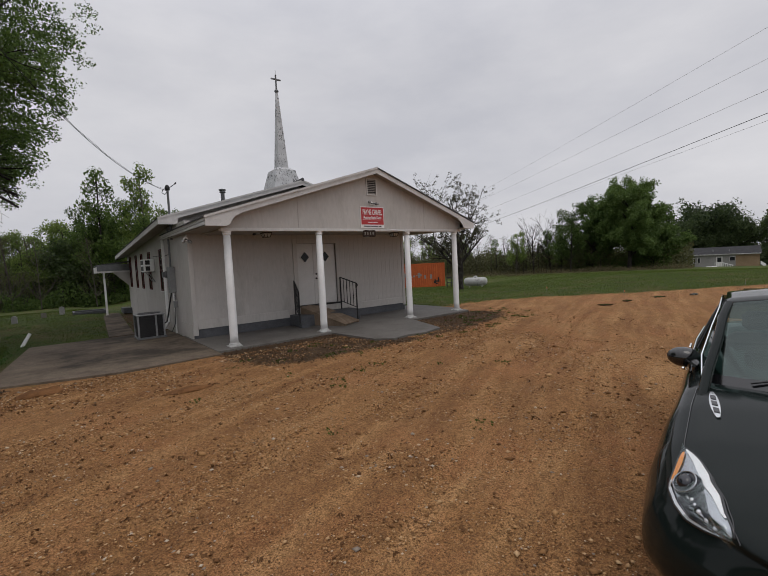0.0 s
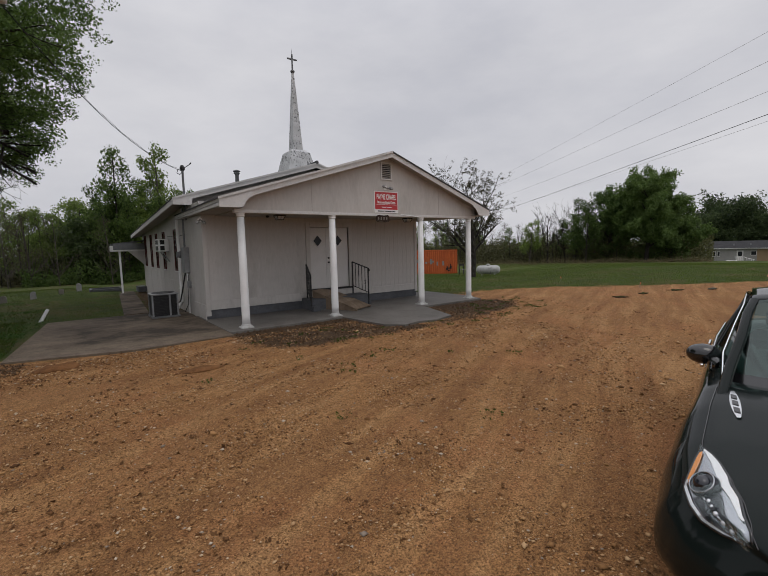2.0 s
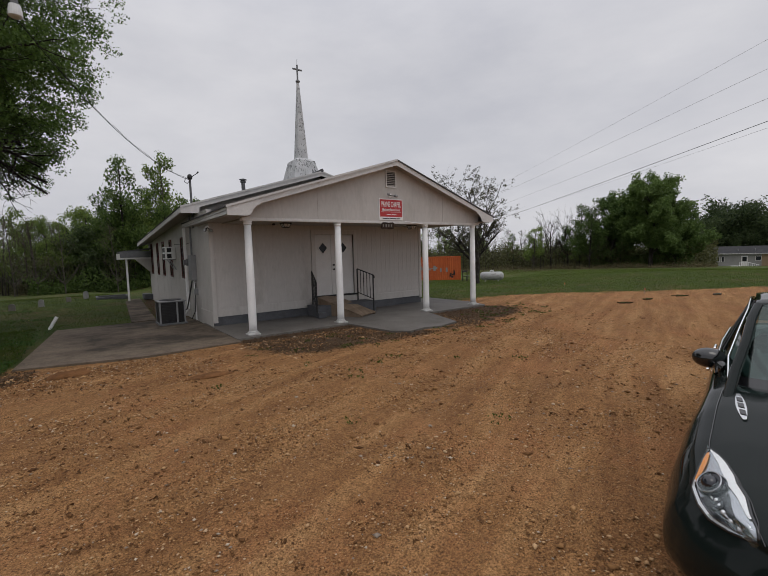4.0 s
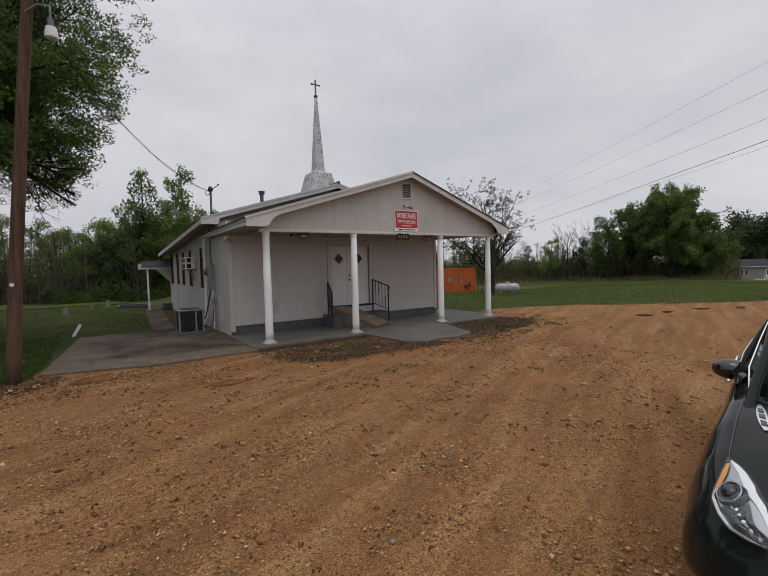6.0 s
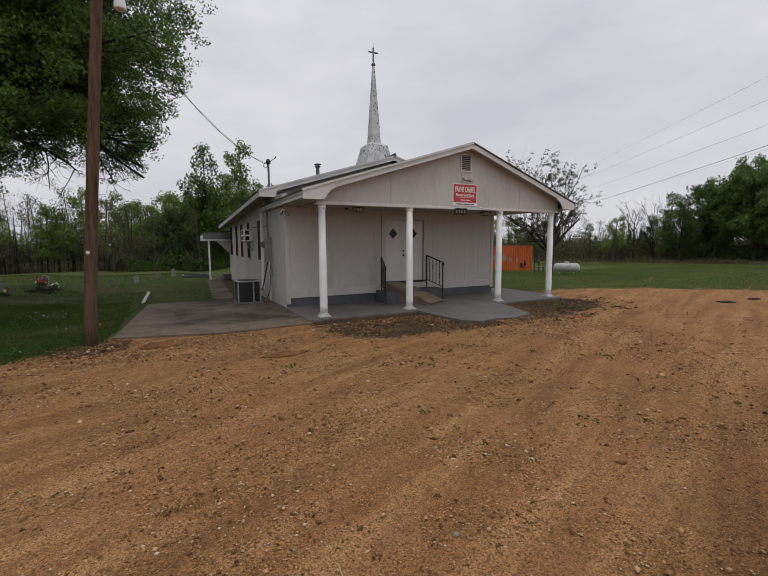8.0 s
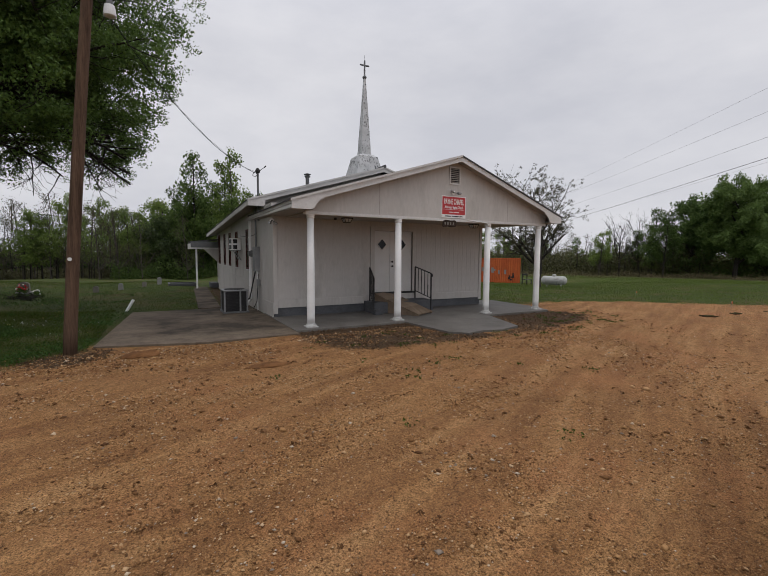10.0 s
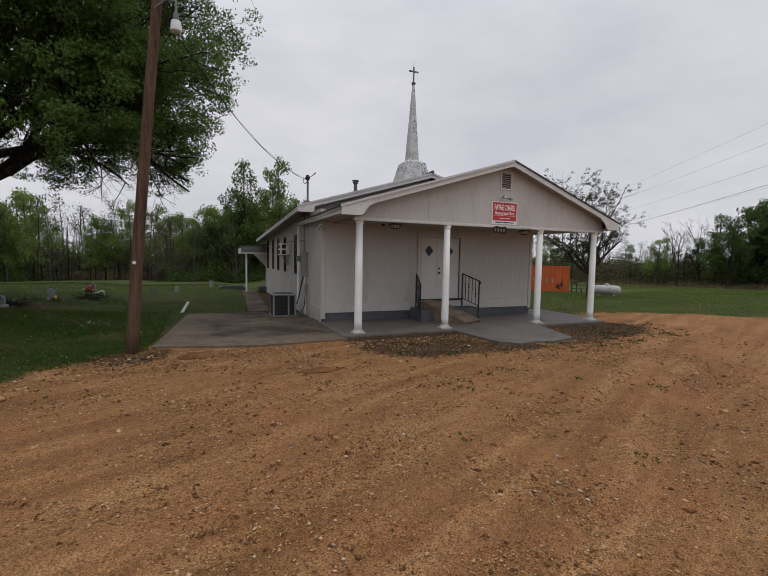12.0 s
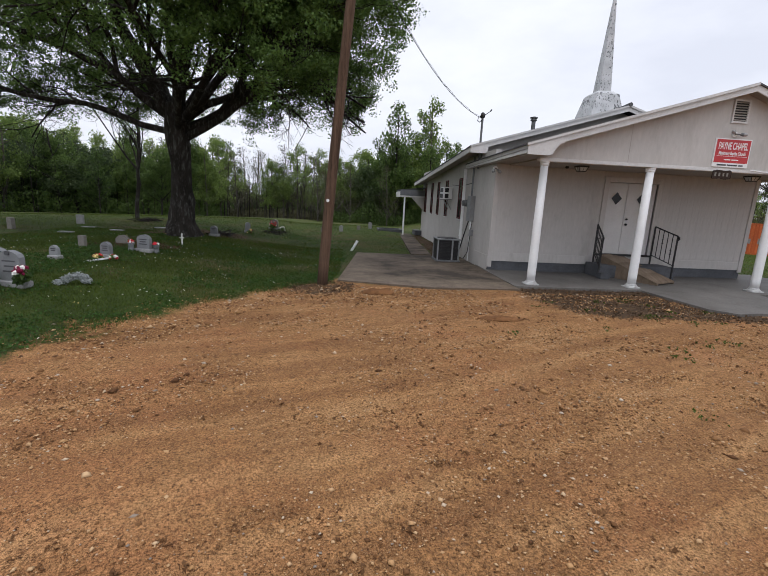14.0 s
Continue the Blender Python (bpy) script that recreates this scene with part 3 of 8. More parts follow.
def front_wall():
    bm = bmesh.new()
    y0, y1 = YF + 0.012, YF + 0.17
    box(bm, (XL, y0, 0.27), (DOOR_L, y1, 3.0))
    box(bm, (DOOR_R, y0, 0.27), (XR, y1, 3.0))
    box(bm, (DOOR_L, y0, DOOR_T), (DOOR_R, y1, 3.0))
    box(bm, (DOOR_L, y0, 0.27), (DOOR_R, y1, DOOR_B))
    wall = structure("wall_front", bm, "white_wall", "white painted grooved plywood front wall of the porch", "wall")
    # plain panels west of the door, grooved siding boards beyond it
    meshes = {}
    def board(x, lo, hi, width):
        gap = 0.006 if x > DOOR_R else 0.0024
        key = (round(lo, 3), round(hi, 3), round(width, 3), gap)
        if key not in meshes:
            b2 = bmesh.new()
            box(b2, (gap / 2, 0.007, lo), (width - gap / 2, 0.0118, hi), bevel=0.002 if gap > 0.004 else 0.0)
            me = bpy.data.meshes.new("siding_board")
            b2.to_mesh(me)
            b2.free()
            me.materials.append(M["white_wall"])
            meshes[key] = me
        ob = new("siding_board", meshes[key])
        ob.parent = wall
        ob.location = (x, YF, 0)
    x = XL + 0.12
    while x < XR - 0.14:
        w = 0.2 if x > DOOR_L - 0.2 else (DOOR_L - 0.17 - XL - 0.12) / 2
        width = min(w, XR - 0.12 - x)
        a, b = x, x + width
        if b <= DOOR_L - 0.16 or a >= DOOR_R + 0.10:
            board(x, 0.52, 2.915, width)
        elif a >= DOOR_L - 0.16 and b <= DOOR_R + 0.12:
            board(x, DOOR_T + 0.15, 2.915, width)
        x += w
    b2 = bmesh.new()
    for a, b in ((XL + 0.12, 2.47), (DOOR_R + 0.12, XR - 0.12)):
        box(b2, (a, YF - 0.004, 0.27), (b, YF + 0.018, 0.505), bevel=0.004)
    box(b2, (2.47, YF - 0.006, 0.40), (2.70, YF + 0.018, 0.545), bevel=0.004)
    part("skirt_board", b2, "white_wall", wall)
    for name, a, b in (("corner_board", XL - 0.012, XL + 0.115), ("corner_board", XR - 0.115, XR + 0.012)):
        b2 = bmesh.new()
        box(b2, (a, YF - 0.015, 0.10 if a < 0 else 0.2), (b, YF + 0.016, 2.92), bevel=0.004)
        part(name, b2, "white_wall", wall)
    return wall


front_wall()
bm = bmesh.new()
box(bm, (XL + 0.02, YF + 0.03, -0.1), (XR - 0.02, YF + 0.16, 0.268))
structure("foundation_front", bm, "base_block", "dark grey painted concrete foundation under the front wall", "foundation")

bm = bmesh.new()
box(bm, (XL, YF + 0.17, -0.05), (XL + 0.15, YB, 3.35))
box(bm, (XL - 0.03, YF + 0.02, -0.03), (XL - 0.002, YF + 1.35, 0.42))
for y in (3.30, 4.55, 6.6, 8.4, 10.1, 11.8):
    box(bm, (XL - 0.006, y, 0.3), (XL + 0.01, y + 0.012, 3.0))
box(bm, (XL - 0.010, 3.5, 0.90), (XL + 0.01, YB, 0.925))
structure("wall_west", bm, "white_wall", "white painted panel side wall with seams", "wall")
bm = bmesh.new()
box(bm, (XR - 0.15, YF + 0.17, -0.05), (XR, YB, 3.35))
structure("wall_east", bm, "white_wall", "white painted panel side wall", "wall")
bm = bmesh.new()
box(bm, (XL + 0.15, YB - 0.15, -0.05), (XR - 0.15, YB, 3.35))
structure("wall_back", bm, "white_wall", "white painted back wall", "wall")
bm = bmesh.new()
box(bm, (XL + 0.16, YF + 0.18, 0.35), (XR - 0.16, YB - 0.16, 0.42))
structure("floor_inside", bm, "base_block", "plain floor inside the chapel", "floor")
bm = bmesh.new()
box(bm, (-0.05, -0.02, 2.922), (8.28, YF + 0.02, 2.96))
structure("ceiling_porch", bm, "soffit", "flat white painted plywood porch ceiling, darkened to dim the porch", "ceiling")

# porch gable: one thin wall above the posts
RIDGE_X, RIDGE_Z, EAVE_L, EAVE_R, EAVE_Z = 4.42, 4.73, -0.60, 8.70, 3.18
SLOPE = (RIDGE_Z - EAVE_Z) / (RIDGE_X - EAVE_L)
SLOPE_R = (RIDGE_Z - EAVE_Z) / (EAVE_R - RIDGE_X)
bm = bmesh.new()
def under(x):
    return RIDGE_Z - (RIDGE_X - x) * SLOPE - 0.10 if x < RIDGE_X else RIDGE_Z - (x - RIDGE_X) * SLOPE_R - 0.10
prism(bm, [(-0.16, 2.92), (8.32, 2.92), (8.32, under(8.32)), (RIDGE_X, under(RIDGE_X)), (-0.16, under(-0.16))], -0.10, 0.02, "y")
gable = structure("wall_gable", bm, "white_wall", "white painted porch gable with panel seams", "wall")
for x in (1.9, 6.55):
    b2 = bmesh.new()
    box(b2, (x, -0.104, 2.94), (x + 0.012, -0.099, under(x) - 0.05))
    part("seam", b2, "soffit", gable)
b2 = bmesh.new()
box(b2, (-0.17, -0.112, 2.86), (8.33, -0.092, 2.935), bevel=0.004)
box(b2, (-0.17, 0.03, 2.86), (8.33, 0.05, 2.921))
part("beam_board", b2, "trim_paint", gable, "flaking white beam board along the gable foot")


def roof_slab(bm, x0, z0, x1, z1, y0, y1, thick, dz=0.0):
    """One roof plane from the eave (x0, z0) to the ridge (x1, z1); dz lowers its far end."""
    t = Vector((0, 0, -thick))
    p = [Vector((x0, y0, z0)), Vector((x1, y0, z1)), Vector((x1, y1, z1 - dz)), Vector((x0, y1, z0 - dz))]
    a, b = [bm.verts.new(v) for v in p], [bm.verts.new(v + t) for v in p]
    fs = [bm.faces.new(a), bm.faces.new(b[::-1])] + [bm.faces.new((a[i], b[i], b[(i + 1) % 4], a[(i + 1) % 4])) for i in range(4)]
    bmesh.ops.recalc_face_normals(bm, faces=fs)


YR0, YR1 = -0.42, 4.6
bm = bmesh.new()
roof_slab(bm, EAVE_L - 0.03, EAVE_Z, RIDGE_X, RIDGE_Z, YR0 - 0.03, YR1, 0.035, 0.06)
roof_slab(bm, EAVE_R + 0.03, EAVE_Z, RIDGE_X, RIDGE_Z, YR0 - 0.03, 3.6, 0.035, 0.06)
porch_roof = structure("roof_porch", bm, "shingle", "low dark shingled gable roof over the porch", "roof")
b2 = bmesh.new()
for x0, x1 in ((EAVE_L, RIDGE_X), (EAVE_R, RIDGE_X)):
    roof_slab(b2, x0, EAVE_Z - 0.035, x1, RIDGE_Z - 0.035, YR0, YR0 + 0.03, 0.14)
part("rake_board", b2, "trim_paint", porch_roof, "white painted rake boards")
b2 = bmesh.new()
for x0, x1 in ((EAVE_L - 0.03, RIDGE_X),):
    roof_slab(b2, x0, EAVE_Z + 0.004, x1, RIDGE_Z + 0.004, YR0 - 0.037, YR0 - 0.031, 0.055)
    roof_slab(b2, x0, EAVE_Z + 0.006, x1, RIDGE_Z + 0.006, YR0 - 0.037, YR0 + 0.05, 0.005)
part("drip_edge", b2, "trim_paint", porch_roof, "pale metal drip edge along the rake")
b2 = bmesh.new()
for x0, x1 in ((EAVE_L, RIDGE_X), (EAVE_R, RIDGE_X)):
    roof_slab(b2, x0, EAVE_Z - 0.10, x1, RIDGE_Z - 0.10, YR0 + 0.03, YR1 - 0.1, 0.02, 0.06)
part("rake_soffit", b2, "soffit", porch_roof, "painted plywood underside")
for x, s, y1 in ((EAVE_L, 1, YR1), (EAVE_R, -1, 3.6)):
    b2 = bmesh.new()
    lo, hi = sorted((x, x + 0.03 * s))
    box(b2, (lo, YR0 + 0.03, EAVE_Z - 0.20), (hi, y1, EAVE_Z - 0.036))
    part("eave_fascia", b2, "trim_paint", porch_roof)
    # boxed return at the gable foot with its curved cut
    b2 = bmesh.new()
    pts = [(x, EAVE_Z - 0.04), (x, EAVE_Z - 0.23), (x + 0.47 * s, EAVE_Z - 0.23), (x + 0.56 * s, EAVE_Z - 0.19), (x + 0.62 * s, EAVE_Z - 0.08), (x + 0.72 * s, EAVE_Z + 0.03), (x + 0.80 * s, EAVE_Z + 0.05), (x + 0.80 * s, EAVE_Z + 0.17)]
    prism(b2, pts, YR0 - 0.012, YR0 - 0.001, "y")
    part("eave_return", b2, "trim_paint", porch_roof)
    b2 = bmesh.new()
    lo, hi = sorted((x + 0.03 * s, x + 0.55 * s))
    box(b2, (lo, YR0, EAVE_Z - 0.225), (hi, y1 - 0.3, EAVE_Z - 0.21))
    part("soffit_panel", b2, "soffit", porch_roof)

# main roof, behind and a little above the porch roof
MX, MZ, ME, MEZ, MY0, MY1, SAG = 3.80, 4.93, -0.92, 3.52, 3.10, 14.05, 0.68
bm = bmesh.new()
roof_slab(bm, ME, MEZ, MX, MZ, MY0, MY1, 0.04, SAG)
roof_slab(bm, 2 * MX - ME, MEZ, MX, MZ, MY0, MY1, 0.04, SAG)
main_roof = structure("roof_main", bm, "shingle", "long dark shingled gable roof of the chapel", "roof")
b2 = bmesh.new()
for x0 in (ME, 2 * MX - ME):
    roof_slab(b2, x0 + 0.01, MEZ - 0.04, MX, MZ - 0.04, MY0 + 0.02, MY0 + 0.05, 0.13)
part("rake_board", b2, "trim_paint", main_roof, "white painted rake boards")
b2 = bmesh.new()
for x0 in (ME, 2 * MX - ME):
    roof_slab(b2, x0, MEZ + 0.004, MX, MZ + 0.004, MY0 - 0.008, MY0 - 0.002, 0.055)
    roof_slab(b2, x0, MEZ + 0.006, MX, MZ + 0.006, MY0 - 0.008, MY0 + 0.06, 0.005)
part("drip_edge", b2, "trim_paint", main_roof, "pale metal drip edge along the rakes")
b2 = bmesh.new()
prism(b2, [(XL, 2.95), (XR, 2.95), (XR, MEZ + 0.10), (MX, MZ - 0.12), (XL, MEZ + 0.02)], 3.55, 3.62, "y")
part("gable_panel", b2, "white_wall", main_roof)
for x0, s in ((ME, 1), (2 * MX - ME, -1)):
    b2 = bmesh.new()
    roof_slab(b2, x0 + 0.01 * s, MEZ - 0.04, x0 + 0.04 * s, MEZ - 0.04, MY0 + 0.05, MY1, 0.14, SAG)
    part("eave_fascia", b2, "trim_paint", main_roof)
    b2 = bmesh.new()
    roof_slab(b2, x0 + 0.04 * s, MEZ - 0.16, x0 + 0.56 * s, MEZ - 0.05, MY0 + 0.05, MY1, 0.015, SAG)
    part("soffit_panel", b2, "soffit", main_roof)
    b2 = bmesh.new()
    pts = [(x0 + 0.01 * s, MEZ - 0.06), (x0 + 0.01 * s, MEZ - 0.20), (x0 + 0.52 * s, MEZ - 0.20), (x0 + 0.56 * s, MEZ + 0.08)]
    prism(b2, pts, MY0 + 0.008, MY0 + 0.018, "y")
    part("eave_return", b2, "trim_paint", main_roof)
b2 = bmesh.new()
rod(b2, (MX, MY0 - 0.02, MZ + 0.02), (MX, MY1, MZ + 0.02 - SAG), 0.06, n=8)
part("ridge_cap", b2, "shingle", main_roof)


# ---- posts ----
def porch_post(x):
    t = thing("porch_post", (x, 0.0, 0.012), "white turned metal porch post with a moulded base", "post", "porch posts")
    bm = bmesh.new()
    lathe(bm, [(0.098, 0.09), (0.100, 0.3), (0.098, 1.4), (0.086, 2.78)], (x, 0, 0.012), 24)
    part("shaft", bm, "plain_white", t, smooth=True)
    bm = bmesh.new()
    box(bm, (x - 0.15, -0.15, 0.012), (x + 0.15, 0.15, 0.045), bevel=0.008)
    lathe(bm, [(0.145, 0.033), (0.150, 0.05), (0.140, 0.068), (0.118, 0.075), (0.122, 0.09), (0.112, 0.105), (0.098, 0.112)], (x, 0, 0.0), 24)
    part("base", bm, "tank_paint", t, "chipped white base ring")
    bm = bmesh.new()
    lathe(bm, [(0.088, 2.76), (0.104, 2.775), (0.104, 2.80), (0.094, 2.81), (0.108, 2.835), (0.112, 2.86)], (x, 0, 0.0), 24)
    part("capital", bm, "plain_white", t)
    return t


for x in POSTS:
    porch_post(x)


# ---- double door ----
def front_door():
    t = tagged(new("door_front"), "closed white double door with dark diamond panes", "door", "", "structure")
    t.location = (DOOR_L, YF, DOOR_B)
    bm = bmesh.new()
    for a, b, c, d in ((DOOR_L - 0.15, DOOR_L, DOOR_B, DOOR_T + 0.15), (DOOR_R, DOOR_R + 0.10, DOOR_B, DOOR_T + 0.15), (DOOR_L, DOOR_R, DOOR_T, DOOR_T + 0.15)):
        box(bm, (a, YF - 0.025, c), (b, YF + 0.10, d), bevel=0.006)
    part("frame", bm, "white_wall", t)
    mid = 3.48
    for a, b in ((DOOR_L + 0.006, mid - 0.004), (mid + 0.004, DOOR_R - 0.006)):
        leaf = bmesh.new()
        box(leaf, (a, YF + 0.045, DOOR_B + 0.015), (b, YF + 0.09, DOOR_T - 0.006), bevel=0.003)
        lf = part("leaf", leaf, "white_paint", t)
        cx, cz = (3.17 if a < mid - 0.1 else 3.93), 2.19
        dm = bmesh.new()
        prism(dm, [(cx - 0.19, cz), (cx, cz - 0.215), (cx + 0.19, cz), (cx, cz + 0.215)], YF + 0.026, YF + 0.044, "y")
        part("pane_frame", dm, "white_paint", lf)
        dm = bmesh.new()
        prism(dm, [(cx - 0.155, cz), (cx, cz - 0.175), (cx + 0.155, cz), (cx, cz + 0.175)], YF + 0.020, YF + 0.025, "y")
        part("pane", dm, "dark_glass", lf, "dark diamond-shaped glass pane")
    for z, r in ((1.62, 0.030), (1.47, 0.034)):
        k = bmesh.new()
        rod(k, (mid + 0.07, YF + 0.044, z), (mid + 0.07, YF - 0.005, z), r * 0.6, r, 14)
        blob(k, (mid + 0.07, YF - 0.012, z), (r, r * 0.8, r), 2)
        part("door_knob", k, "dark_metal", t)
    s = bmesh.new()
    box(s, (DOOR_L - 0.1, YF - 0.05, DOOR_B - 0.045), (DOOR_R + 0.08, YF + 0.1, DOOR_B + 0.012), bevel=0.004)
    part("threshold", s, "dark_metal", t)
    s = bmesh.new()
    box(s, (DOOR_L - 0.15, YF - 0.012, 0.27), (DOOR_R + 0.12, YF + 0.016, DOOR_B - 0.05), bevel=0.004)
    part("kick_board", s, "white_wall", t)
    return t


front_door()

# stoop and ramp before the door
bm = bmesh.new()
box(bm, (2.50, 1.35, 0.012), (4.75, YF - 0.01, 0.36), bevel=0.01)
box(bm, (2.44, 1.12, 0.012), (2.70, 1.345, 0.18), bevel=0.01)
structure("steps_stoop", bm, "base_block", "dark grey concrete stoop with one step", "steps")


def ramp():
    t = thing("wheelchair_ramp", (3.5, 0.9, 0.012), "weathered brown plank ramp leading down from the door", "ramp")
    a, b = Vector((3.16, 2.00, 0.575)), Vector((3.90, 0.55, 0.045))
    along = (b - a)
    flat = Vector((along.x, along.y, 0)).normalized()
    side = Vector((-flat.y, flat.x, 0))
    n = 13
    for i in range(n):
        p, q = a + along * (i / n) , a + along * ((i + 0.965) / n)
        bm = bmesh.new()
        vs = [bm.verts.new(v + side * s + Vector((0, 0, h))) for h in (0, 0.032) for v, s in ((p, -0.46), (q, -0.46), (q, 0.46), (p, 0.46))]
        for f in ((0, 3, 2, 1), (4, 5, 6, 7), (0, 1, 5, 4), (1, 2, 6, 5), (2, 3, 7, 6), (3, 0, 4, 7)):
            bm.faces.new([vs[k] for k in f])
        part("plank", bm, "ramp_wood", t)
    for s in (-0.44, 0.40):
        bm = bmesh.new()
        lo = 0.013
        vs = [bm.verts.new(v) for v in (a + side * s, b + side * s, Vector((*(b + side * s).xy, lo)), Vector((*(a + side * s).xy, lo)))]
        ws = [bm.verts.new(v.co + side * 0.04) for v in vs]
        for f in ((vs[0], vs[1], vs[2], vs[3]), tuple(reversed(ws))):
            bm.faces.new(f)
        for k in range(4):
            bm.faces.new((vs[k], ws[k], ws[(k + 1) % 4], vs[(k + 1) % 4]))
        bmesh.ops.recalc_face_normals(bm, faces=bm.faces[:])
        part("stringer", bm, "ramp_wood", t)
    return t


ramp()


def handrail(x, shape, label):
    """A wrought iron rail from the wall down beside the ramp."""
    (y0, b0, t0), (y1, b1, t1), dx = shape
    t = thing("handrail", (x, y0, b0), label, "handrail", "handrails")
    def at(f, z):
        return Vector((x + dx * f, y0 + (y1 - y0) * f, z))
    for f, lo, hi in ((0, b0, t0), (1, b1, t1)):
        bm = bmesh.new()
        p, q = at(f, lo), at(f, hi)
        box(bm, (p.x - 0.017, p.y - 0.017, p.z), (p.x + 0.017, p.y + 0.017, q.z))
        part("post", bm, "black_iron", t)
    tube("top_rail", [at(0, t0), at(1, t1), at(1.06, t1 - 0.03), at(1.08, t1 - 0.08), at(1.04, t1 - 0.10)], 0.019, "black_iron", t)
    tube("bottom_rail", [at(0, t0 - 0.82), at(1, t1 - 0.82)], 0.013, "black_iron", t)
    for i in range(1, 5):
        f = i / 5
        top, bot = t0 + (t1 - t0) * f, t0 - 0.82 + (t1 - t0) * f
        bm = bmesh.new()
        p = at(f, bot)
        box(bm, (p.x - 0.008, p.y - 0.008, bot), (p.x + 0.008, p.y + 0.008, top))
        if i in (2, 4):
            z = bot + (top - bot) * (0.62 if i == 2 else 0.38)
            for dz in (-0.05, 0.05):
                blob(bm, (p.x, p.y, z + dz), (0.035, 0.035, 0.016), 1)
            blob(bm, (p.x, p.y, z), (0.018, 0.018, 0.06), 1)
        part("baluster", bm, "black_iron", t)
    return t


handrail(4.42, ((1.98, 0.36, 1.45), (1.34, 0.012, 1.24), 0.22), "black wrought iron handrail with twisted collars on the stoop")
handrail(2.66, ((1.95, 0.36, 1.44), (1.28, 0.18, 1.14), -0.20), "black wrought iron handrail seen edge-on beside the steps")

# ---- fittings of the chapel ----
def spire():
    t = thing("steeple", (3.92, 5.0, 4.6), "white metal steeple, its finish flaking into dark specks, with a cross", "steeple")
    x, y = 3.92, 5.0
    def taper(bm, z0, w0, z1, w1):
        a = [bm.verts.new((x + sx * w0 / 2, y + sy * w0 / 2, z0)) for sx, sy in ((-1, -1), (1, -1), (1, 1), (-1, 1))]
        b = [bm.verts.new((x + sx * w1 / 2, y + sy * w1 / 2, z1)) for sx, sy in ((-1, -1), (1, -1), (1, 1), (-1, 1))]
        bm.faces.new(a[::-1]), bm.faces.new(b)
        for i in range(4):
            bm.faces.new((a[i], a[(i + 1) % 4], b[(i + 1) % 4], b[i]))
    bm = bmesh.new()
    taper(bm, 4.55, 1.28, 5.60, 0.78)
    taper(bm, 5.60, 0.78, 5.70, 0.52)
    part("base", bm, "spire", t)
    bm = bmesh.new()
    taper(bm, 5.66, 0.41, 8.60, 0.07)
    part("spike", bm, "spire", t)
    bm = bmesh.new()
    lathe(bm, [(0.03, 8.58), (0.075, 8.61), (0.085, 8.645), (0.07, 8.68), (0.03, 8.71)], (x, y, 0), 12)
    part("finial", bm, "lead_grey", t)
    bm = bmesh.new()
    box(bm, (x - 0.025, y - 0.025, 8.70), (x + 0.025, y + 0.025, 9.26), bevel=0.005)
    box(bm, (x - 0.20, y - 0.022, 9.06), (x + 0.20, y + 0.022, 9.11), bevel=0.005)
    cross = part("cross", bm, "lead_grey", t, "small grey metal cross")
    bm = bmesh.new()
    rod(bm, (x, y, 9.24), (x, y, 9.46), 0.008, 0.004, 6)
    part("lightning_rod", bm, "lead_grey", cross)


spire()


def vent_pipe():
    t = thing("vent_pipe", (1.27, 4.0, 4.05), "grey capped metal flue pipe through the roof", "vent")
    bm = bmesh.new()
    rod(bm, (1.27, 4.0, 3.95), (1.27, 4.0, 4.52), 0.062, n=14)
    part("pipe", bm, "lead_grey", t)
    bm = bmesh.new()
    lathe(bm, [(0.075, 4.47), (0.10, 4.49), (0.10, 4.515), (0.07, 4.53), (0.07, 4.545), (0.115, 4.555), (0.12, 4.58), (0.03, 4.61)], (1.27, 4.0, 0), 16)
    part("cap", bm, "lead_grey", t)


vent_pipe()


def mast():
    t = thing("service_mast", (-0.50, 3.56, 3.0), "grey conduit service mast with a weatherhead above the eave", "mast")
    bm = bmesh.new()
    rod(bm, (-0.50, 3.56, 2.9), (-0.50, 3.56, 4.42), 0.032, n=10)
    part("conduit", bm, "lead_grey", t)
    bm = bmesh.new()
    lathe(bm, [(0.045, 4.38), (0.07, 4.40), (0.075, 4.46), (0.05, 4.52), (0.02, 4.54)], (-0.50, 3.56, 0), 10)
    part("weatherhead", bm, "dark_metal", t)
    bm = bmesh.new()
    rod(bm, (-0.50, 3.5, 4.42), (-0.26, 3.5, 4.60), 0.012, 0.010, 6)
    rod(bm, (-0.30, 3.5, 4.57), (-0.26, 3.5, 4.62), 0.02, n=6)
    part("antenna_arm", bm, "dark_metal", t)
    tube("drip_loop", [(-0.53, 3.56, 4.44), (-0.64, 3.5, 4.38), (-0.68, 3.45, 4.28), (-0.60, 3.48, 4.24), (-0.52, 3.53, 4.33)], 0.010, "wire", t)


mast()


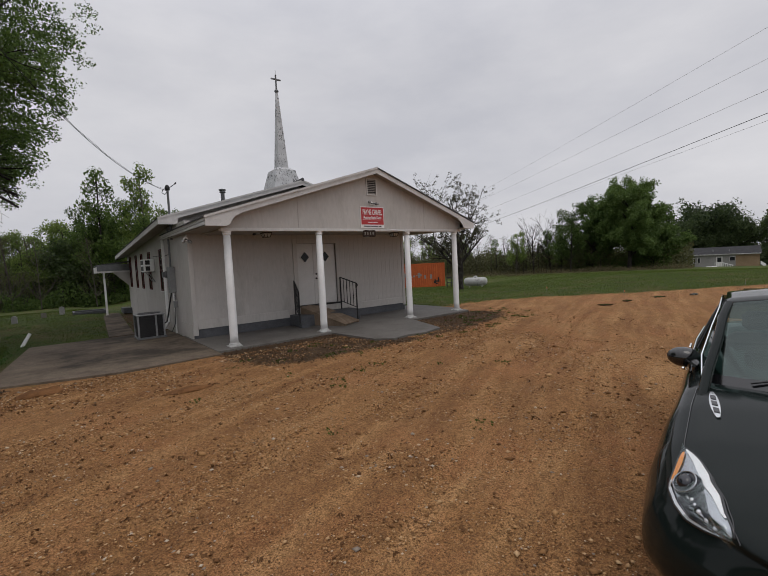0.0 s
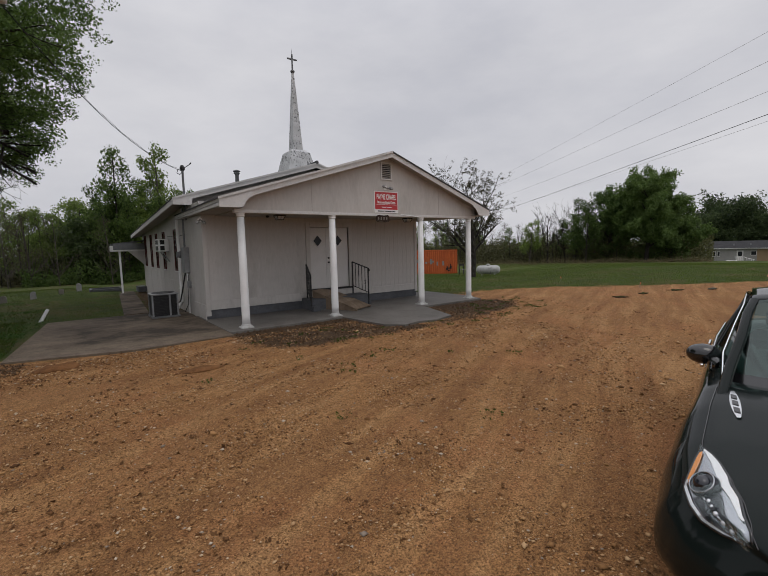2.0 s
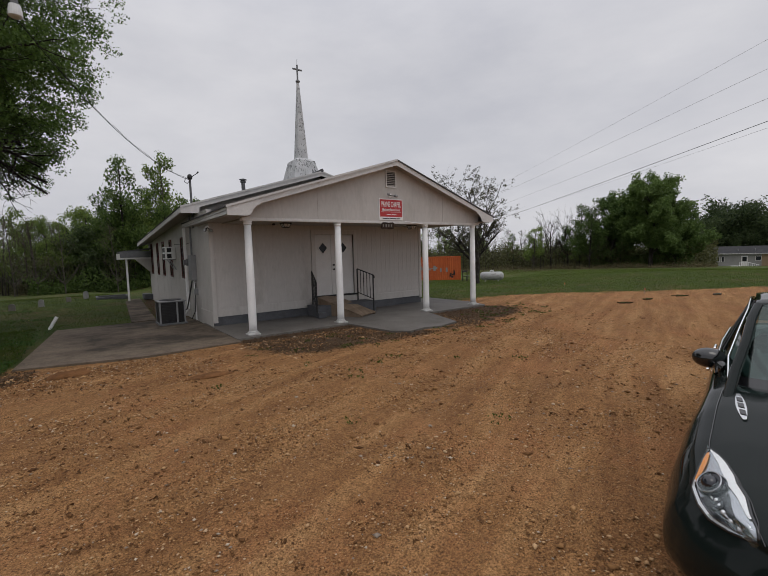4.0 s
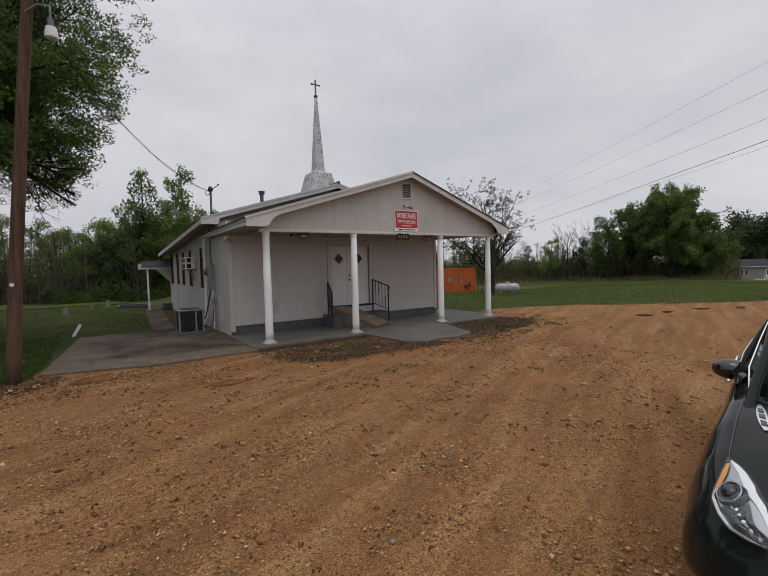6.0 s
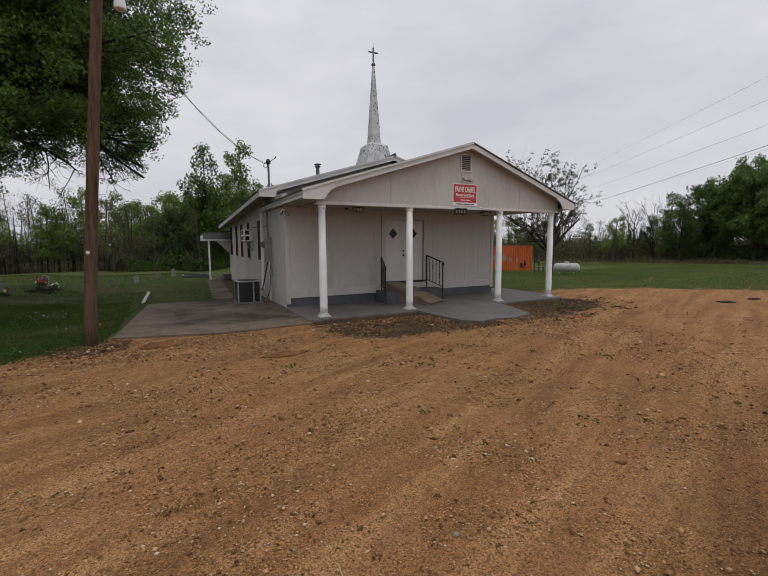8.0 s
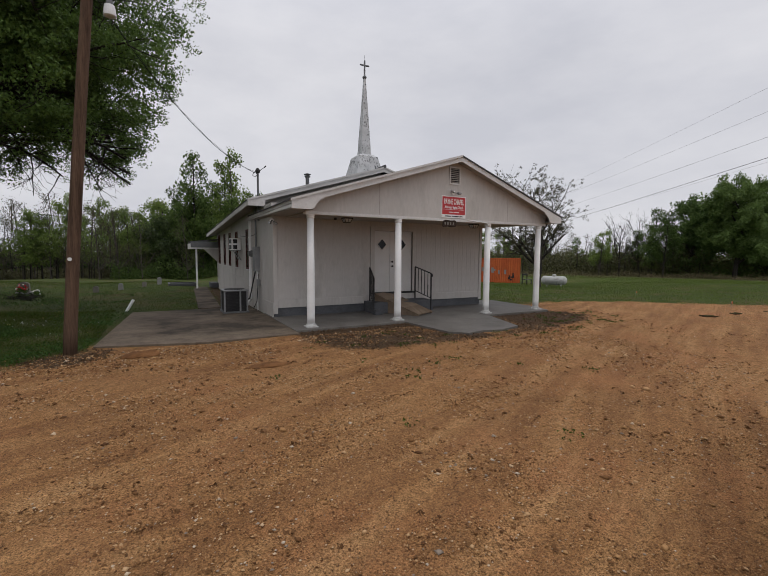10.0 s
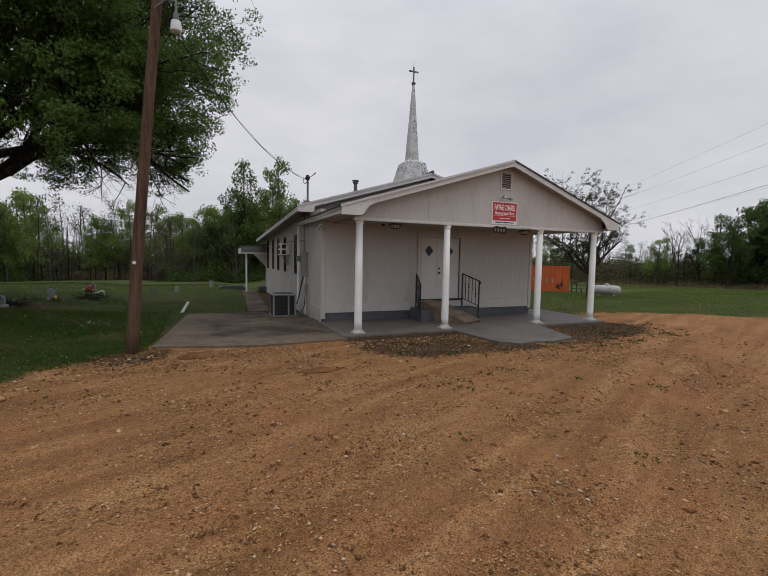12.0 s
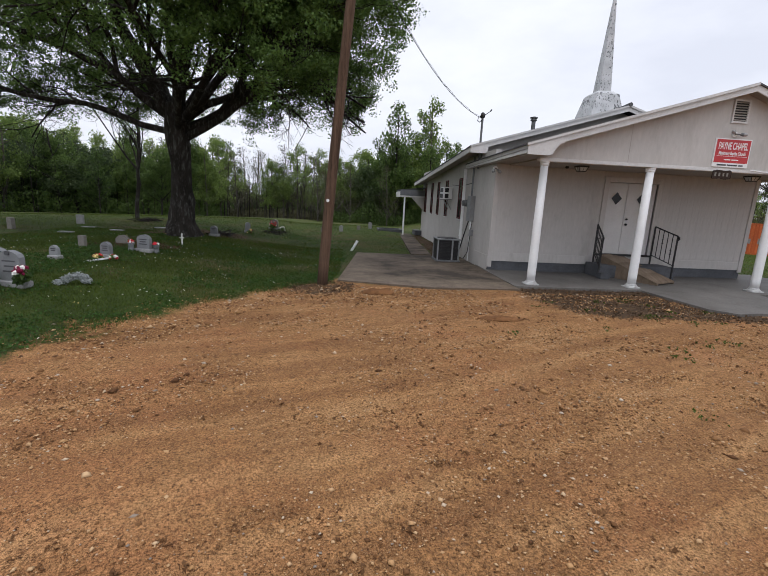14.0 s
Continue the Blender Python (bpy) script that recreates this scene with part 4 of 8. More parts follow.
def sign():
    t = thing("church_sign", (4.5, -0.104, 3.2), "red and white chapel name sign fixed to the gable", "sign")
    x0, x1, z0, z1, y = 3.94, 4.83, 2.962, 3.60, -0.125
    bm = bmesh.new()
    box(bm, (x0, y, z0), (x1, -0.102, z1), bevel=0.003)
    board = part("board", bm, "sign_white", t)
    bm = bmesh.new()
    box(bm, (x0 + 0.025, y - 0.004, 3.062), (x1 - 0.025, y + 0.002, z1 - 0.025))
    part("red_panel", bm, "sign_red", board, "red field of the sign")
    def words(text, cx, z, size, stretch, material, bold):
        cu = bpy.data.curves.new("lettering", "FONT")
        cu.body, cu.size, cu.align_x, cu.extrude, cu.offset = text, size, "CENTER", 0.0015, bold
        cu.materials.append(M[material])
        ob = new("lettering", cu)
        ob.parent = board
        ob.matrix_basis = Matrix.Translation(Vector((cx, y - 0.006, z)) - base_of(board)) @ Euler((radians(90), 0, 0)).to_matrix().to_4x4() @ Matrix.Diagonal((stretch, 1, 1, 1))
        ob["label"] = "white lettering" if material == "sign_white" else "dark lettering"
        return ob
    words("PAYNE CHAPEL", (x0 + x1) / 2, 3.360, 0.222, 0.475, "sign_white", 0.0035)
    words("Missionary Baptist Church", (x0 + x1) / 2, 3.238, 0.110, 0.575, "sign_white", 0.0018)
    # lines of small print that cannot be read
    bm = bmesh.new()
    for a, b in ((4.21, 4.37), (4.40, 4.57)):
        box(bm, (a, y - 0.006, 3.118), (b, y - 0.004, 3.141))
    box(bm, (4.01, y - 0.006, 3.203), (4.77, y - 0.004, 3.210))
    part("print_bar", bm, "sign_white", board)
    bm = bmesh.new()
    for a, b in ((4.06, 4.29), (4.32, 4.57), (4.60, 4.71)):
        box(bm, (a, y - 0.005, 2.996), (b, y - 0.001, 3.026))
    part("print_bar", bm, "engrave", board)


sign()


def number_plate():
    t = thing("number_plaque", (4.25, -0.09, 2.80), "dark carved plaque with pale figures hanging below the sign", "plaque")
    bm = bmesh.new()
    prism(bm, [(4.00, 2.72), (4.04, 2.69), (4.20, 2.705), (4.34, 2.685), (4.47, 2.70), (4.49, 2.74), (4.485, 2.87), (4.44, 2.90), (4.28, 2.885), (4.12, 2.90), (4.02, 2.88)], -0.118, -0.096, "y")
    p = part("plaque_board", bm, "plaque_wood", t)
    for a in (4.06, 4.16, 4.26, 4.36):
        bm = bmesh.new()
        box(bm, (a, -0.122, 2.755), (a + 0.045, -0.117, 2.835), bevel=0.002)
        part("figure_bar", bm, "old_stone", p)


number_plate()


def gable_vent():
    t = thing("gable_vent", (4.40, -0.1, 4.2), "white framed louvred vent high in the gable", "vent")
    x0, x1, z0, z1 = 4.21, 4.61, 3.94, 4.45
    bm = bmesh.new()
    for a, b, c, d in ((x0, x1, z0, z0 + 0.04), (x0, x1, z1 - 0.04, z1), (x0, x0 + 0.04, z0 + 0.04, z1 - 0.04), (x1 - 0.04, x1, z0 + 0.04, z1 - 0.04)):
        box(bm, (a, -0.13, c), (b, -0.102, d))
    part("frame", bm, "trim_paint", t)
    bm = bmesh.new()
    box(bm, (x0 + 0.04, -0.106, z0 + 0.04), (x1 - 0.04, -0.102, z1 - 0.04))
    part("backing", bm, "dark_metal", t)
    for i in range(8):
        z = z0 + 0.065 + i * 0.054
        bm = bmesh.new()
        box(bm, (x0 + 0.04, -0.020, -0.004), (x1 - 0.04, 0.020, 0.004), Matrix.Translation((0, -0.122, z)) @ Euler((radians(38), 0, 0)).to_matrix().to_4x4())
        part("slat", bm, "soffit", t)


gable_vent()


def floodlight(x, y, z, heads, label, away):
    t = thing("floodlight", (x, y, z), label, "light", "floodlights")
    bm = bmesh.new()
    rod(bm, (x, y, z), (x + away[0] * 0.03, y + away[1] * 0.03, z + away[2] * 0.03), 0.06, n=16)
    part("mount", bm, "plain_white", t)
    for h in heads:
        d = Vector(h).normalized()
        p = Vector((x, y, z)) + Vector(away) * 0.04
        q = p + d * 0.10
        bm = bmesh.new()
        rod(bm, p, q, 0.014, n=8)
        rod(bm, q, q + d * 0.05, 0.028, 0.042, 14)
        hd = part("lamp_head", bm, "dark_metal" if heads.index(h) == 0 else "lead_grey", t)
        bm = bmesh.new()
        rod(bm, q + d * 0.05, q + d * 0.10, 0.046, 0.036, 14)
        blob(bm, q + d * 0.10, (0.036, 0.036, 0.036), 2)
        part("bulb", bm, "bulb_glass", hd)
    return t


floodlight(4.36, -0.102, 3.70, [(-0.9, -0.6, 0.15), (0.95, -0.5, -0.12)], "twin floodlight on the gable above the sign", (0, -1, 0))
floodlight(-0.46, 2.046, 2.82, [(-0.6, -0.7, -0.5), (0.5, -0.8, -0.6)], "white twin floodlight on the corner board under the porch", (0, -1, 0))


def lantern(x, y):
    t = thing("porch_lantern", (x, y, 2.92), "black metal porch ceiling lantern with frosted glass", "light", "porch lanterns")
    bm = bmesh.new()
    prism(bm, [(x - 0.13, y - 0.13), (x + 0.13, y - 0.13), (x + 0.13, y + 0.13), (x - 0.13, y + 0.13)], 2.885, 2.921)
    part("canopy", bm, "dark_metal", t)
    bm = bmesh.new()
    a = [bm.verts.new((x + sx * 0.115, y + sy * 0.115, 2.886)) for sx, sy in ((-1, -1), (1, -1), (1, 1), (-1, 1))]
    b = [bm.verts.new((x + sx * 0.075, y + sy * 0.075, 2.795)) for sx, sy in ((-1, -1), (1, -1), (1, 1), (-1, 1))]
    bm.faces.new(b)
    for i in range(4):
        bm.faces.new((a[i], a[(i + 1) % 4], b[(i + 1) % 4], b[i]))
    part("glass", bm, "lamp_glass", t)
    bm = bmesh.new()
    for sx, sy in ((-1, -1), (1, -1), (1, 1), (-1, 1)):
        rod(bm, (x + sx * 0.118, y + sy * 0.118, 2.89), (x + sx * 0.078, y + sy * 0.078, 2.79), 0.010, n=6)
    for sx, sy in ((0, -1), (1, 0), (0, 1), (-1, 0)):
        rod(bm, (x + sx * 0.118, y + sy * 0.118, 2.89), (x + sx * 0.078, y + sy * 0.078, 2.79), 0.006, n=6)
    box(bm, (x - 0.085, y - 0.085, 2.778), (x + 0.085, y + 0.085, 2.794))
    part("cage", bm, "dark_metal", t)


lantern(1.48, 1.1)
lantern(6.2, 1.1)
t = thing("ceiling_sensor", (1.22, 1.35, 2.90), "small dark fitting under the porch ceiling", "sensor")
bm = bmesh.new()
lathe(bm, [(0.02, 2.86), (0.045, 2.87), (0.05, 2.90), (0.03, 2.922)], (1.22, 1.35, 0), 12)
part("housing", bm, "dark_metal", t)

# loose cable along the beam to the third post
cable = thing("beam_cable", (5.0, -0.12, 2.86), "white cable sagging along the beam to a post", "cable")
tube("strand", [(4.93, -0.118, 2.93), (5.2, -0.12, 2.905), (5.5, -0.12, 2.88), (5.66, -0.12, 2.87), (5.76, -0.115, 2.82), (5.82, -0.11, 2.79)], 0.012, "plain_white", cable)


# ---- side wall fittings ----
def side_window(name, y0, y1, z0, z1):
    t = tagged(new(name), "narrow window with a dark red painted frame", "window", "side windows", "structure")
    t.location = (XL, y0, z0)
    bm = bmesh.new()
    for a, b, c, d in ((y0, y1, z0, z0 + 0.06), (y0, y1, z1 - 0.06, z1), (y0, y0 + 0.05, z0 + 0.06, z1 - 0.06), (y1 - 0.05, y1, z0 + 0.06, z1 - 0.06), (y0 + 0.05, y1 - 0.05, (z0 + z1) / 2 - 0.025, (z0 + z1) / 2 + 0.025)):
        box(bm, (XL - 0.035, a, c), (XL - 0.002, b, d), bevel=0.004)
    part("window_frame", bm, "red_frame", t)
    for c, d in ((z0 + 0.06, (z0 + z1) / 2 - 0.025), ((z0 + z1) / 2 + 0.025, z1 - 0.06)):
        bm = bmesh.new()
        box(bm, (XL - 0.018, y0 + 0.05, c), (XL - 0.004, y1 - 0.05, d))
        part("pane", bm, "dark_glass", t)
    bm = bmesh.new()
    box(bm, (XL - 0.045, y0 - 0.02, z0 - 0.03), (XL - 0.002, y1 + 0.02, z0), bevel=0.004)
    part("window_sill", bm, "trim_paint", t)


for i, y in enumerate((5.52, 7.75, 9.45, 10.95, 12.70)):
    side_window("window_%d" % (i + 1), y, y + 0.44, 1.28, 2.72)


def window_unit():
    t = thing("window_air_conditioner", (XL, 7.8, 2.0), "white window air conditioner on a metal bracket", "air conditioner")
    x0, x1, y0, y1, z0, z1 = XL - 0.36, XL - 0.003, 7.02, 7.66, 1.97, 2.43
    bm = bmesh.new()
    box(bm, (x0, y0, z0), (x1, y1, z1), bevel=0.015)
    body = part("casing", bm, "plain_white", t)
    for k, (a, b) in enumerate(((2.23, 2.39), (2.01, 2.17))):
        for lo, hi in ((y0 + 0.06, y1 - 0.06),):
            bm = bmesh.new()
            box(bm, (x0 - 0.004, lo, a), (x0 + 0.01, hi, b))
            part("grille", bm, "dark_metal", body)
        bm = bmesh.new()
        box(bm, (x0 + 0.06, y0 - 0.004, a), (x1 - 0.15, y0 + 0.01, b))
        part("side_grille", bm, "dark_metal", body)
    for y in (y0 + 0.08, y1 - 0.08):
        bm = bmesh.new()
        rod(bm, (x0 + 0.15, y, z0 - 0.02), (XL, y, z0 - 0.40), 0.018, n=6)
        rod(bm, (x0 + 0.02, y, z0 - 0.012), (XL, y, z0 - 0.012), 0.014, n=6)
        part("bracket", bm, "grey_metal", t)


window_unit()


def condenser():
    x0, x1, y0, y1, h = -1.60, -0.87, 3.48, 4.22, 0.73
    t = thing("air_conditioner_condenser", (-1.23, 3.85, 0.0), "dark square air conditioning condenser with grey corner posts", "air conditioner")
    bm = bmesh.new()
    box(bm, (x0 + 0.03, y0 + 0.03, 0.05), (x1 - 0.03, y1 - 0.03, h - 0.06))
    part("coil", bm, "black_iron", t)
    for i in range(13):
        z = 0.09 + i * 0.046
        bm = bmesh.new()
        box(bm, (x0 + 0.015, y0 + 0.015, z), (x1 - 0.015, y1 - 0.015, z + 0.008))
        part("guard_wire", bm, "black_iron", t)
    for a, b in ((x0, y0), (x1 - 0.055, y0), (x0, y1 - 0.055), (x1 - 0.055, y1 - 0.055), ((x0 + x1) / 2 + 0.1, y0 - 0.012)):
        bm = bmesh.new()
        box(bm, (a, b, 0.0), (a + 0.045, b + 0.045, h - 0.05), bevel=0.004)
        part("corner_post", bm, "grey_metal", t)
    bm = bmesh.new()
    box(bm, (x0 - 0.01, y0 - 0.01, h - 0.05), (x1 + 0.01, y1 + 0.01, h - 0.01), bevel=0.01)
    top = part("lid", bm, "grey_metal", t)
    bm = bmesh.new()
    lathe(bm, [(0.31, h - 0.012), (0.31, h + 0.004), (0.28, h + 0.008), (0.05, h + 0.012)], ((x0 + x1) / 2, (y0 + y1) / 2, 0), 24)
    part("fan_guard", bm, "dark_metal", top)
    bm = bmesh.new()
    box(bm, (x0 - 0.02, y0 - 0.02, 0.001), (x1 + 0.02, y1 + 0.02, 0.05))
    part("base_pan", bm, "lead_grey", t)


condenser()


def meter_box():
    t = thing("electric_meter_box", (XL, 3.95, 1.3), "grey metal electric meter and breaker box on the wall", "electric box")
    bm = bmesh.new()
    box(bm, (XL - 0.16, 3.80, 1.28), (XL - 0.003, 4.17, 2.08), bevel=0.008)
    body = part("cabinet", bm, "grey_metal", t)
    bm = bmesh.new()
    rod(bm, (XL - 0.16, 4.47, 1.85), (XL - 0.24, 4.47, 1.85), 0.09, n=16)
    rod(bm, (XL - 0.003, 4.47, 1.85), (XL - 0.16, 4.47, 1.85), 0.11, n=16)
    part("meter", bm, "lead_grey", body)
    bm = bmesh.new()
    rod(bm, (XL - 0.08, 4.00, 2.07), (XL - 0.08, 4.00, 3.3), 0.030, n=10)
    part("riser_conduit", bm, "lead_grey", t)
    bm = bmesh.new()
    rod(bm, (XL - 0.07, 3.90, 1.29), (XL - 0.07, 3.90, 0.0), 0.022, n=8)
    part("lower_conduit", bm, "plain_white", t)
    bm = bmesh.new()
    box(bm, (XL - 0.10, 3.75, 0.82), (XL - 0.003, 3.91, 1.02), bevel=0.006)
    part("junction_box", bm, "grey_metal", t)
    tube("power_whip", [(XL - 0.1, 4.05, 1.28), (XL - 0.14, 4.20, 0.95), (XL - 0.18, 4.35, 0.6), (XL - 0.26, 4.25, 0.36), (XL - 0.46, 4.05, 0.30)], 0.022, "dark_metal", t)
    tube("loose_wire", [(XL - 0.05, 3.85, 1.2), (XL - 0.09, 3.80, 0.7), (XL - 0.10, 3.87, 0.3), (XL - 0.2, 3.95, 0.05)], 0.012, "wire", t)


meter_box()


def downspout():
    t = thing("downspout", (XL, 5.14, 0.1), "white painted downspout strapped to the side wall", "downspout")
    bm = bmesh.new()
    box(bm, (XL - 0.085, 5.07, 0.25), (XL - 0.005, 5.19, 3.0), bevel=0.012)
    part("pipe", bm, "plain_white", t)
    bm = bmesh.new()
    rod(bm, (XL - 0.045, 5.13, 0.27), (XL - 0.2, 4.99, 0.06), 0.05, n=8)
    part("shoe", bm, "tank_paint", t)
    for z in (0.7, 2.4):
        bm = bmesh.new()
        box(bm, (XL - 0.09, 5.05, z), (XL - 0.003, 5.21, z + 0.03))
        part("strap", bm, "plain_white", t)


downspout()

tube_thing = thing("wall_cable", (XL, 6.0, 2.4), "thin dark cable run along the side wall", "cable")
tube("strand", [(XL - 0.012, 4.2, 2.50), (XL - 0.012, 5.2, 2.46), (XL - 0.012, 6.2, 2.48), (XL - 0.012, 7.1, 2.52)], 0.010, "wire", tube_thing)


def side_porch():
    t = tagged(new("roof_side_porch"), "small flat side porch roof on a post with a boarded gusset", "porch roof", "", "structure")
    t.location = (-1.1, 13.8, 0.0)
    bm = bmesh.new()
    roof_slab(bm, -1.74, 2.40, XL, 2.56, 13.2, 15.2, 0.08)
    part("roof_deck", bm, "shingle", t)
    bm = bmesh.new()
    box(bm, (-1.76, 13.17, 2.10), (XL - 0.003, 13.2, 2.40))
    part("fascia_board", bm, "lead_grey", t)
    bm = bmesh.new()
    box(bm, (-1.76, 13.203, 2.02), (-1.73, 15.2, 2.30))
    box(bm, (-1.76, 13.15, 2.02), (XL - 0.003, 13.2, 2.095))
    part("trim_board", bm, "trim_paint", t)
    bm = bmesh.new()
    prism(bm, [(XL - 0.003, 2.02), (XL - 0.003, 1.28), (-1.15, 2.02)], 13.23, 13.26, "y")
    part("gusset", bm, "white_wall", t)
    bm = bmesh.new()
    box(bm, (-1.54, 13.25, gz(-1.5, 13.3) - 0.1), (-1.46, 13.33, 2.05))
    part("post", bm, "plain_white", t)
    bm = bmesh.new()
    box(bm, (-0.80, 13.6, 0.0), (XL - 0.003, 14.5, 0.26), bevel=0.01)
    part("landing", bm, "base_block", t)


side_porch()


# ---- utility pole, yard light and service drop ----
def utility_pole():
    bx, by = -4.95, -0.6
    tx, tz = -4.22, 8.6
    t = thing("utility_pole", (bx, by, -0.05), "brown weathered leaning wooden utility pole", "utility pole")
    bm = bmesh.new()
    n, rings = 16, []
    for i in range(15):
        f = i / 14
        r = (0.113 - 0.026 * f) * (1 + 0.012 * math.sin(i * 2.3))
        c = Vector((bx + (tx - bx) * f ** 1.15, by + 0.1 * f, -0.25 + (tz + 0.25) * f))
        rings.append([bm.verts.new(c + Vector((r * math.cos(k * 2 * math.pi / n), r * math.sin(k * 2 * math.pi / n), 0)) * (1 + 0.02 * math.sin(k * 2.7 + i * 1.3))) for k in range(n)])
    for a, b in zip(rings, rings[1:]):
        for k in range(n):
            bm.faces.new((a[k], a[(k + 1) % n], b[(k + 1) % n], b[k]))
    bm.faces.new(rings[-1])
    bm.faces.new(rings[0][::-1])
    part("shaft", bm, "pole_wood", t, smooth=True)
    bm = bmesh.new()
    rod(bm, (bx + 0.10, by - 0.10, 1.76), (bx + 0.10, by - 0.135, 1.76), 0.033, n=18)
    part("reflector_disc", bm, "lamp_glass", t, "round white reflector disc")
    lx, ly, lz = -4.05, by - 0.22, 6.26
    tube("lamp_arm", [(-4.42, by, 6.62), (-4.22, by - 0.15, 6.74), (lx, ly, 6.72), (lx, ly, lz + 0.25)], 0.020, "lead_grey", t)
    bm = bmesh.new()
    lathe(bm, [(0.02, lz + 0.26), (0.045, lz + 0.24), (0.055, lz + 0.12), (0.05, lz + 0.10)], (lx, ly, 0), 16)
    part("lamp_housing", bm, "lead_grey", t)
    bm = bmesh.new()
    lathe(bm, [(0.05, lz + 0.11), (0.085, lz + 0.09), (0.100, lz), (0.104, lz - 0.09), (0.07, lz - 0.11)], (lx, ly, 0), 20)
    part("lamp_bowl", bm, "lamp_glass", t, "round ribbed yard light bowl")
    return Vector((-4.40, by, 6.75))


drop_from = utility_pole()
service = thing("service_cable", drop_from, "dark twisted service cable slung from the pole to the mast", "cable")
pts = []
for i in range(25):
    f = i / 24
    p = drop_from.lerp(Vector((-0.54, 3.52, 4.36)), f)
    pts.append(p + Vector((0, 0, -0.54 * 4 * f * (1 - f))))
tube("strand", pts, 0.007, "wire", service)
tube("messenger", [p + Vector((0.012, 0, 0.02 + 0.012 * math.sin(i * 1.7))) for i, p in enumerate(pts)], 0.004, "wire", service)

# overhead lines crossing the east field
def bearing(az, dist, z):
    return Vector((-3.5 + dist * math.sin(radians(az)), -10.5 + dist * math.cos(radians(az)), z))


for az0, d0, az1, d1, z, r, mat_name in ((80.6, 23.0, 52.7, 54.0, 10.3, 0.006, "wire_pale"), (80.6, 23.0, 53.3, 52.0, 9.1, 0.007, "wire_pale"), (80.5, 23.0, 55.1, 50.0, 7.9, 0.008, "wire_pale"), (80.5, 23.0, 52.9, 66.0, 7.0, 0.013, "wire"), (80.5, 23.2, 52.9, 62.0, 6.75, 0.006, "wire_pale")):
    a, b = bearing(az0, d0, z), bearing(az1, d1, z)
    way = (b - a)
    p0, p1 = a - way * 0.6, b + way * 0.35
    line = thing("power_line", p0, "thin overhead power line spanning the field", "power line", "power lines")
    tube("strand", [p0.lerp(p1, i / 16) + Vector((0, 0, -0.9 * (i / 16) * (1 - i / 16) + 0.2)) for i in range(17)], r, mat_name, line)

# white plastic pipe marker, leaning beside the slab
t = thing("marker_pipe", (-4.30, 5.6, 0.0), "short leaning white plastic pipe at the slab corner", "marker")
bm = bmesh.new()
rod(bm, (-4.32, 5.6, -0.10), (-4.08, 5.64, 0.33), 0.045, n=14)
part("pipe", bm, "plain_white", t)

# ---- trees ----
def limb(verts, faces, points, radii, n):
    """Adds a tapered round limb to vertex and face lists."""
    first = len(verts)
    up = Vector((0.31, 0.2, 0.93))
    for i, (p, r) in enumerate(zip(points, radii)):
        d = (points[min(i + 1, len(points) - 1)] - points[max(i - 1, 0)]).normalized()
        u = d.cross(up)
        u = u.normalized() if u.length > 1e-3 else Vector((1, 0, 0))
        w = d.cross(u)
        for k in range(n):
            a = 2 * math.pi * k / n
            verts.append(p + (u * math.cos(a) + w * math.sin(a)) * r)
    for i in range(len(points) - 1):
        for k in range(n):
            a, b = first + i * n + k, first + i * n + (k + 1) % n
            faces.append((a, b, b + n, a + n))


def grow(rng, verts, faces, tips, start, way, length, radius, depth, spec):
    """A bending limb that forks; collects the places of its twigs."""
    steps = 7 if depth == 0 else 5
    pts, p, d = [start.copy()], start.copy(), way.normalized()
    for i in range(steps):
        bend = Vector((rng.uniform(-1, 1), rng.uniform(-1, 1), rng.uniform(-1, 1))) * spec["wander"]
        lift = Vector((0, 0, spec["lift"])) if depth else Vector((0, 0, spec.get("trunk_lift", 0.1)))
        d = (d + bend + lift).normalized()
        p = p + d * (length / steps)
        pts.append(p.copy())
    end = radius * (0.45 if depth < spec["depth"] else 0.25)
    radii = [radius + (end - radius) * (i / steps) ** 0.8 for i in range(steps + 1)]
    if depth < spec.get("drawn", 9):
        limb(verts, faces, pts, radii, spec["sides"][min(depth, 3)])
    if depth >= spec["depth"] - 1:
        for q in pts[2:]:
            if rng.random() < length / spec.get("full", (0, 0, 0, 0, 0))[depth] if spec.get("full") else True:
                tips.append((q, depth))
    if depth < spec["depth"]:
        for c in range(spec["forks"][depth]):
            f = rng.uniform(spec["from"][depth], 1.0)
            if depth == 0 and spec.get("point"):
                f = spec["from"][0] + (0.98 - spec["from"][0]) * rng.random() ** 1.25
            i = min(int(f * steps), steps - 1)
            q = pts[i].lerp(pts[i + 1], f * steps - i)
            dd = (pts[i + 1] - pts[i]).normalized()
            around = Vector((rng.gauss(0, 1), rng.gauss(0, 1), rng.gauss(0, 0.55)))
            around = (around - dd * around.dot(dd))
            around = around.normalized() if around.length > 1e-3 else Vector((1, 0, 0))
            a = rng.uniform(*spec["angle"])
            nd = dd * math.cos(a) + around * math.sin(a)
            grow(rng, verts, faces, tips, q, nd, length * rng.uniform(*spec["shrink"]) * (1 - (spec.get("point", 0) * f if depth == 0 else 0)), max(0.006, radii[i] * rng.uniform(0.5, 0.68)), depth + 1, spec)


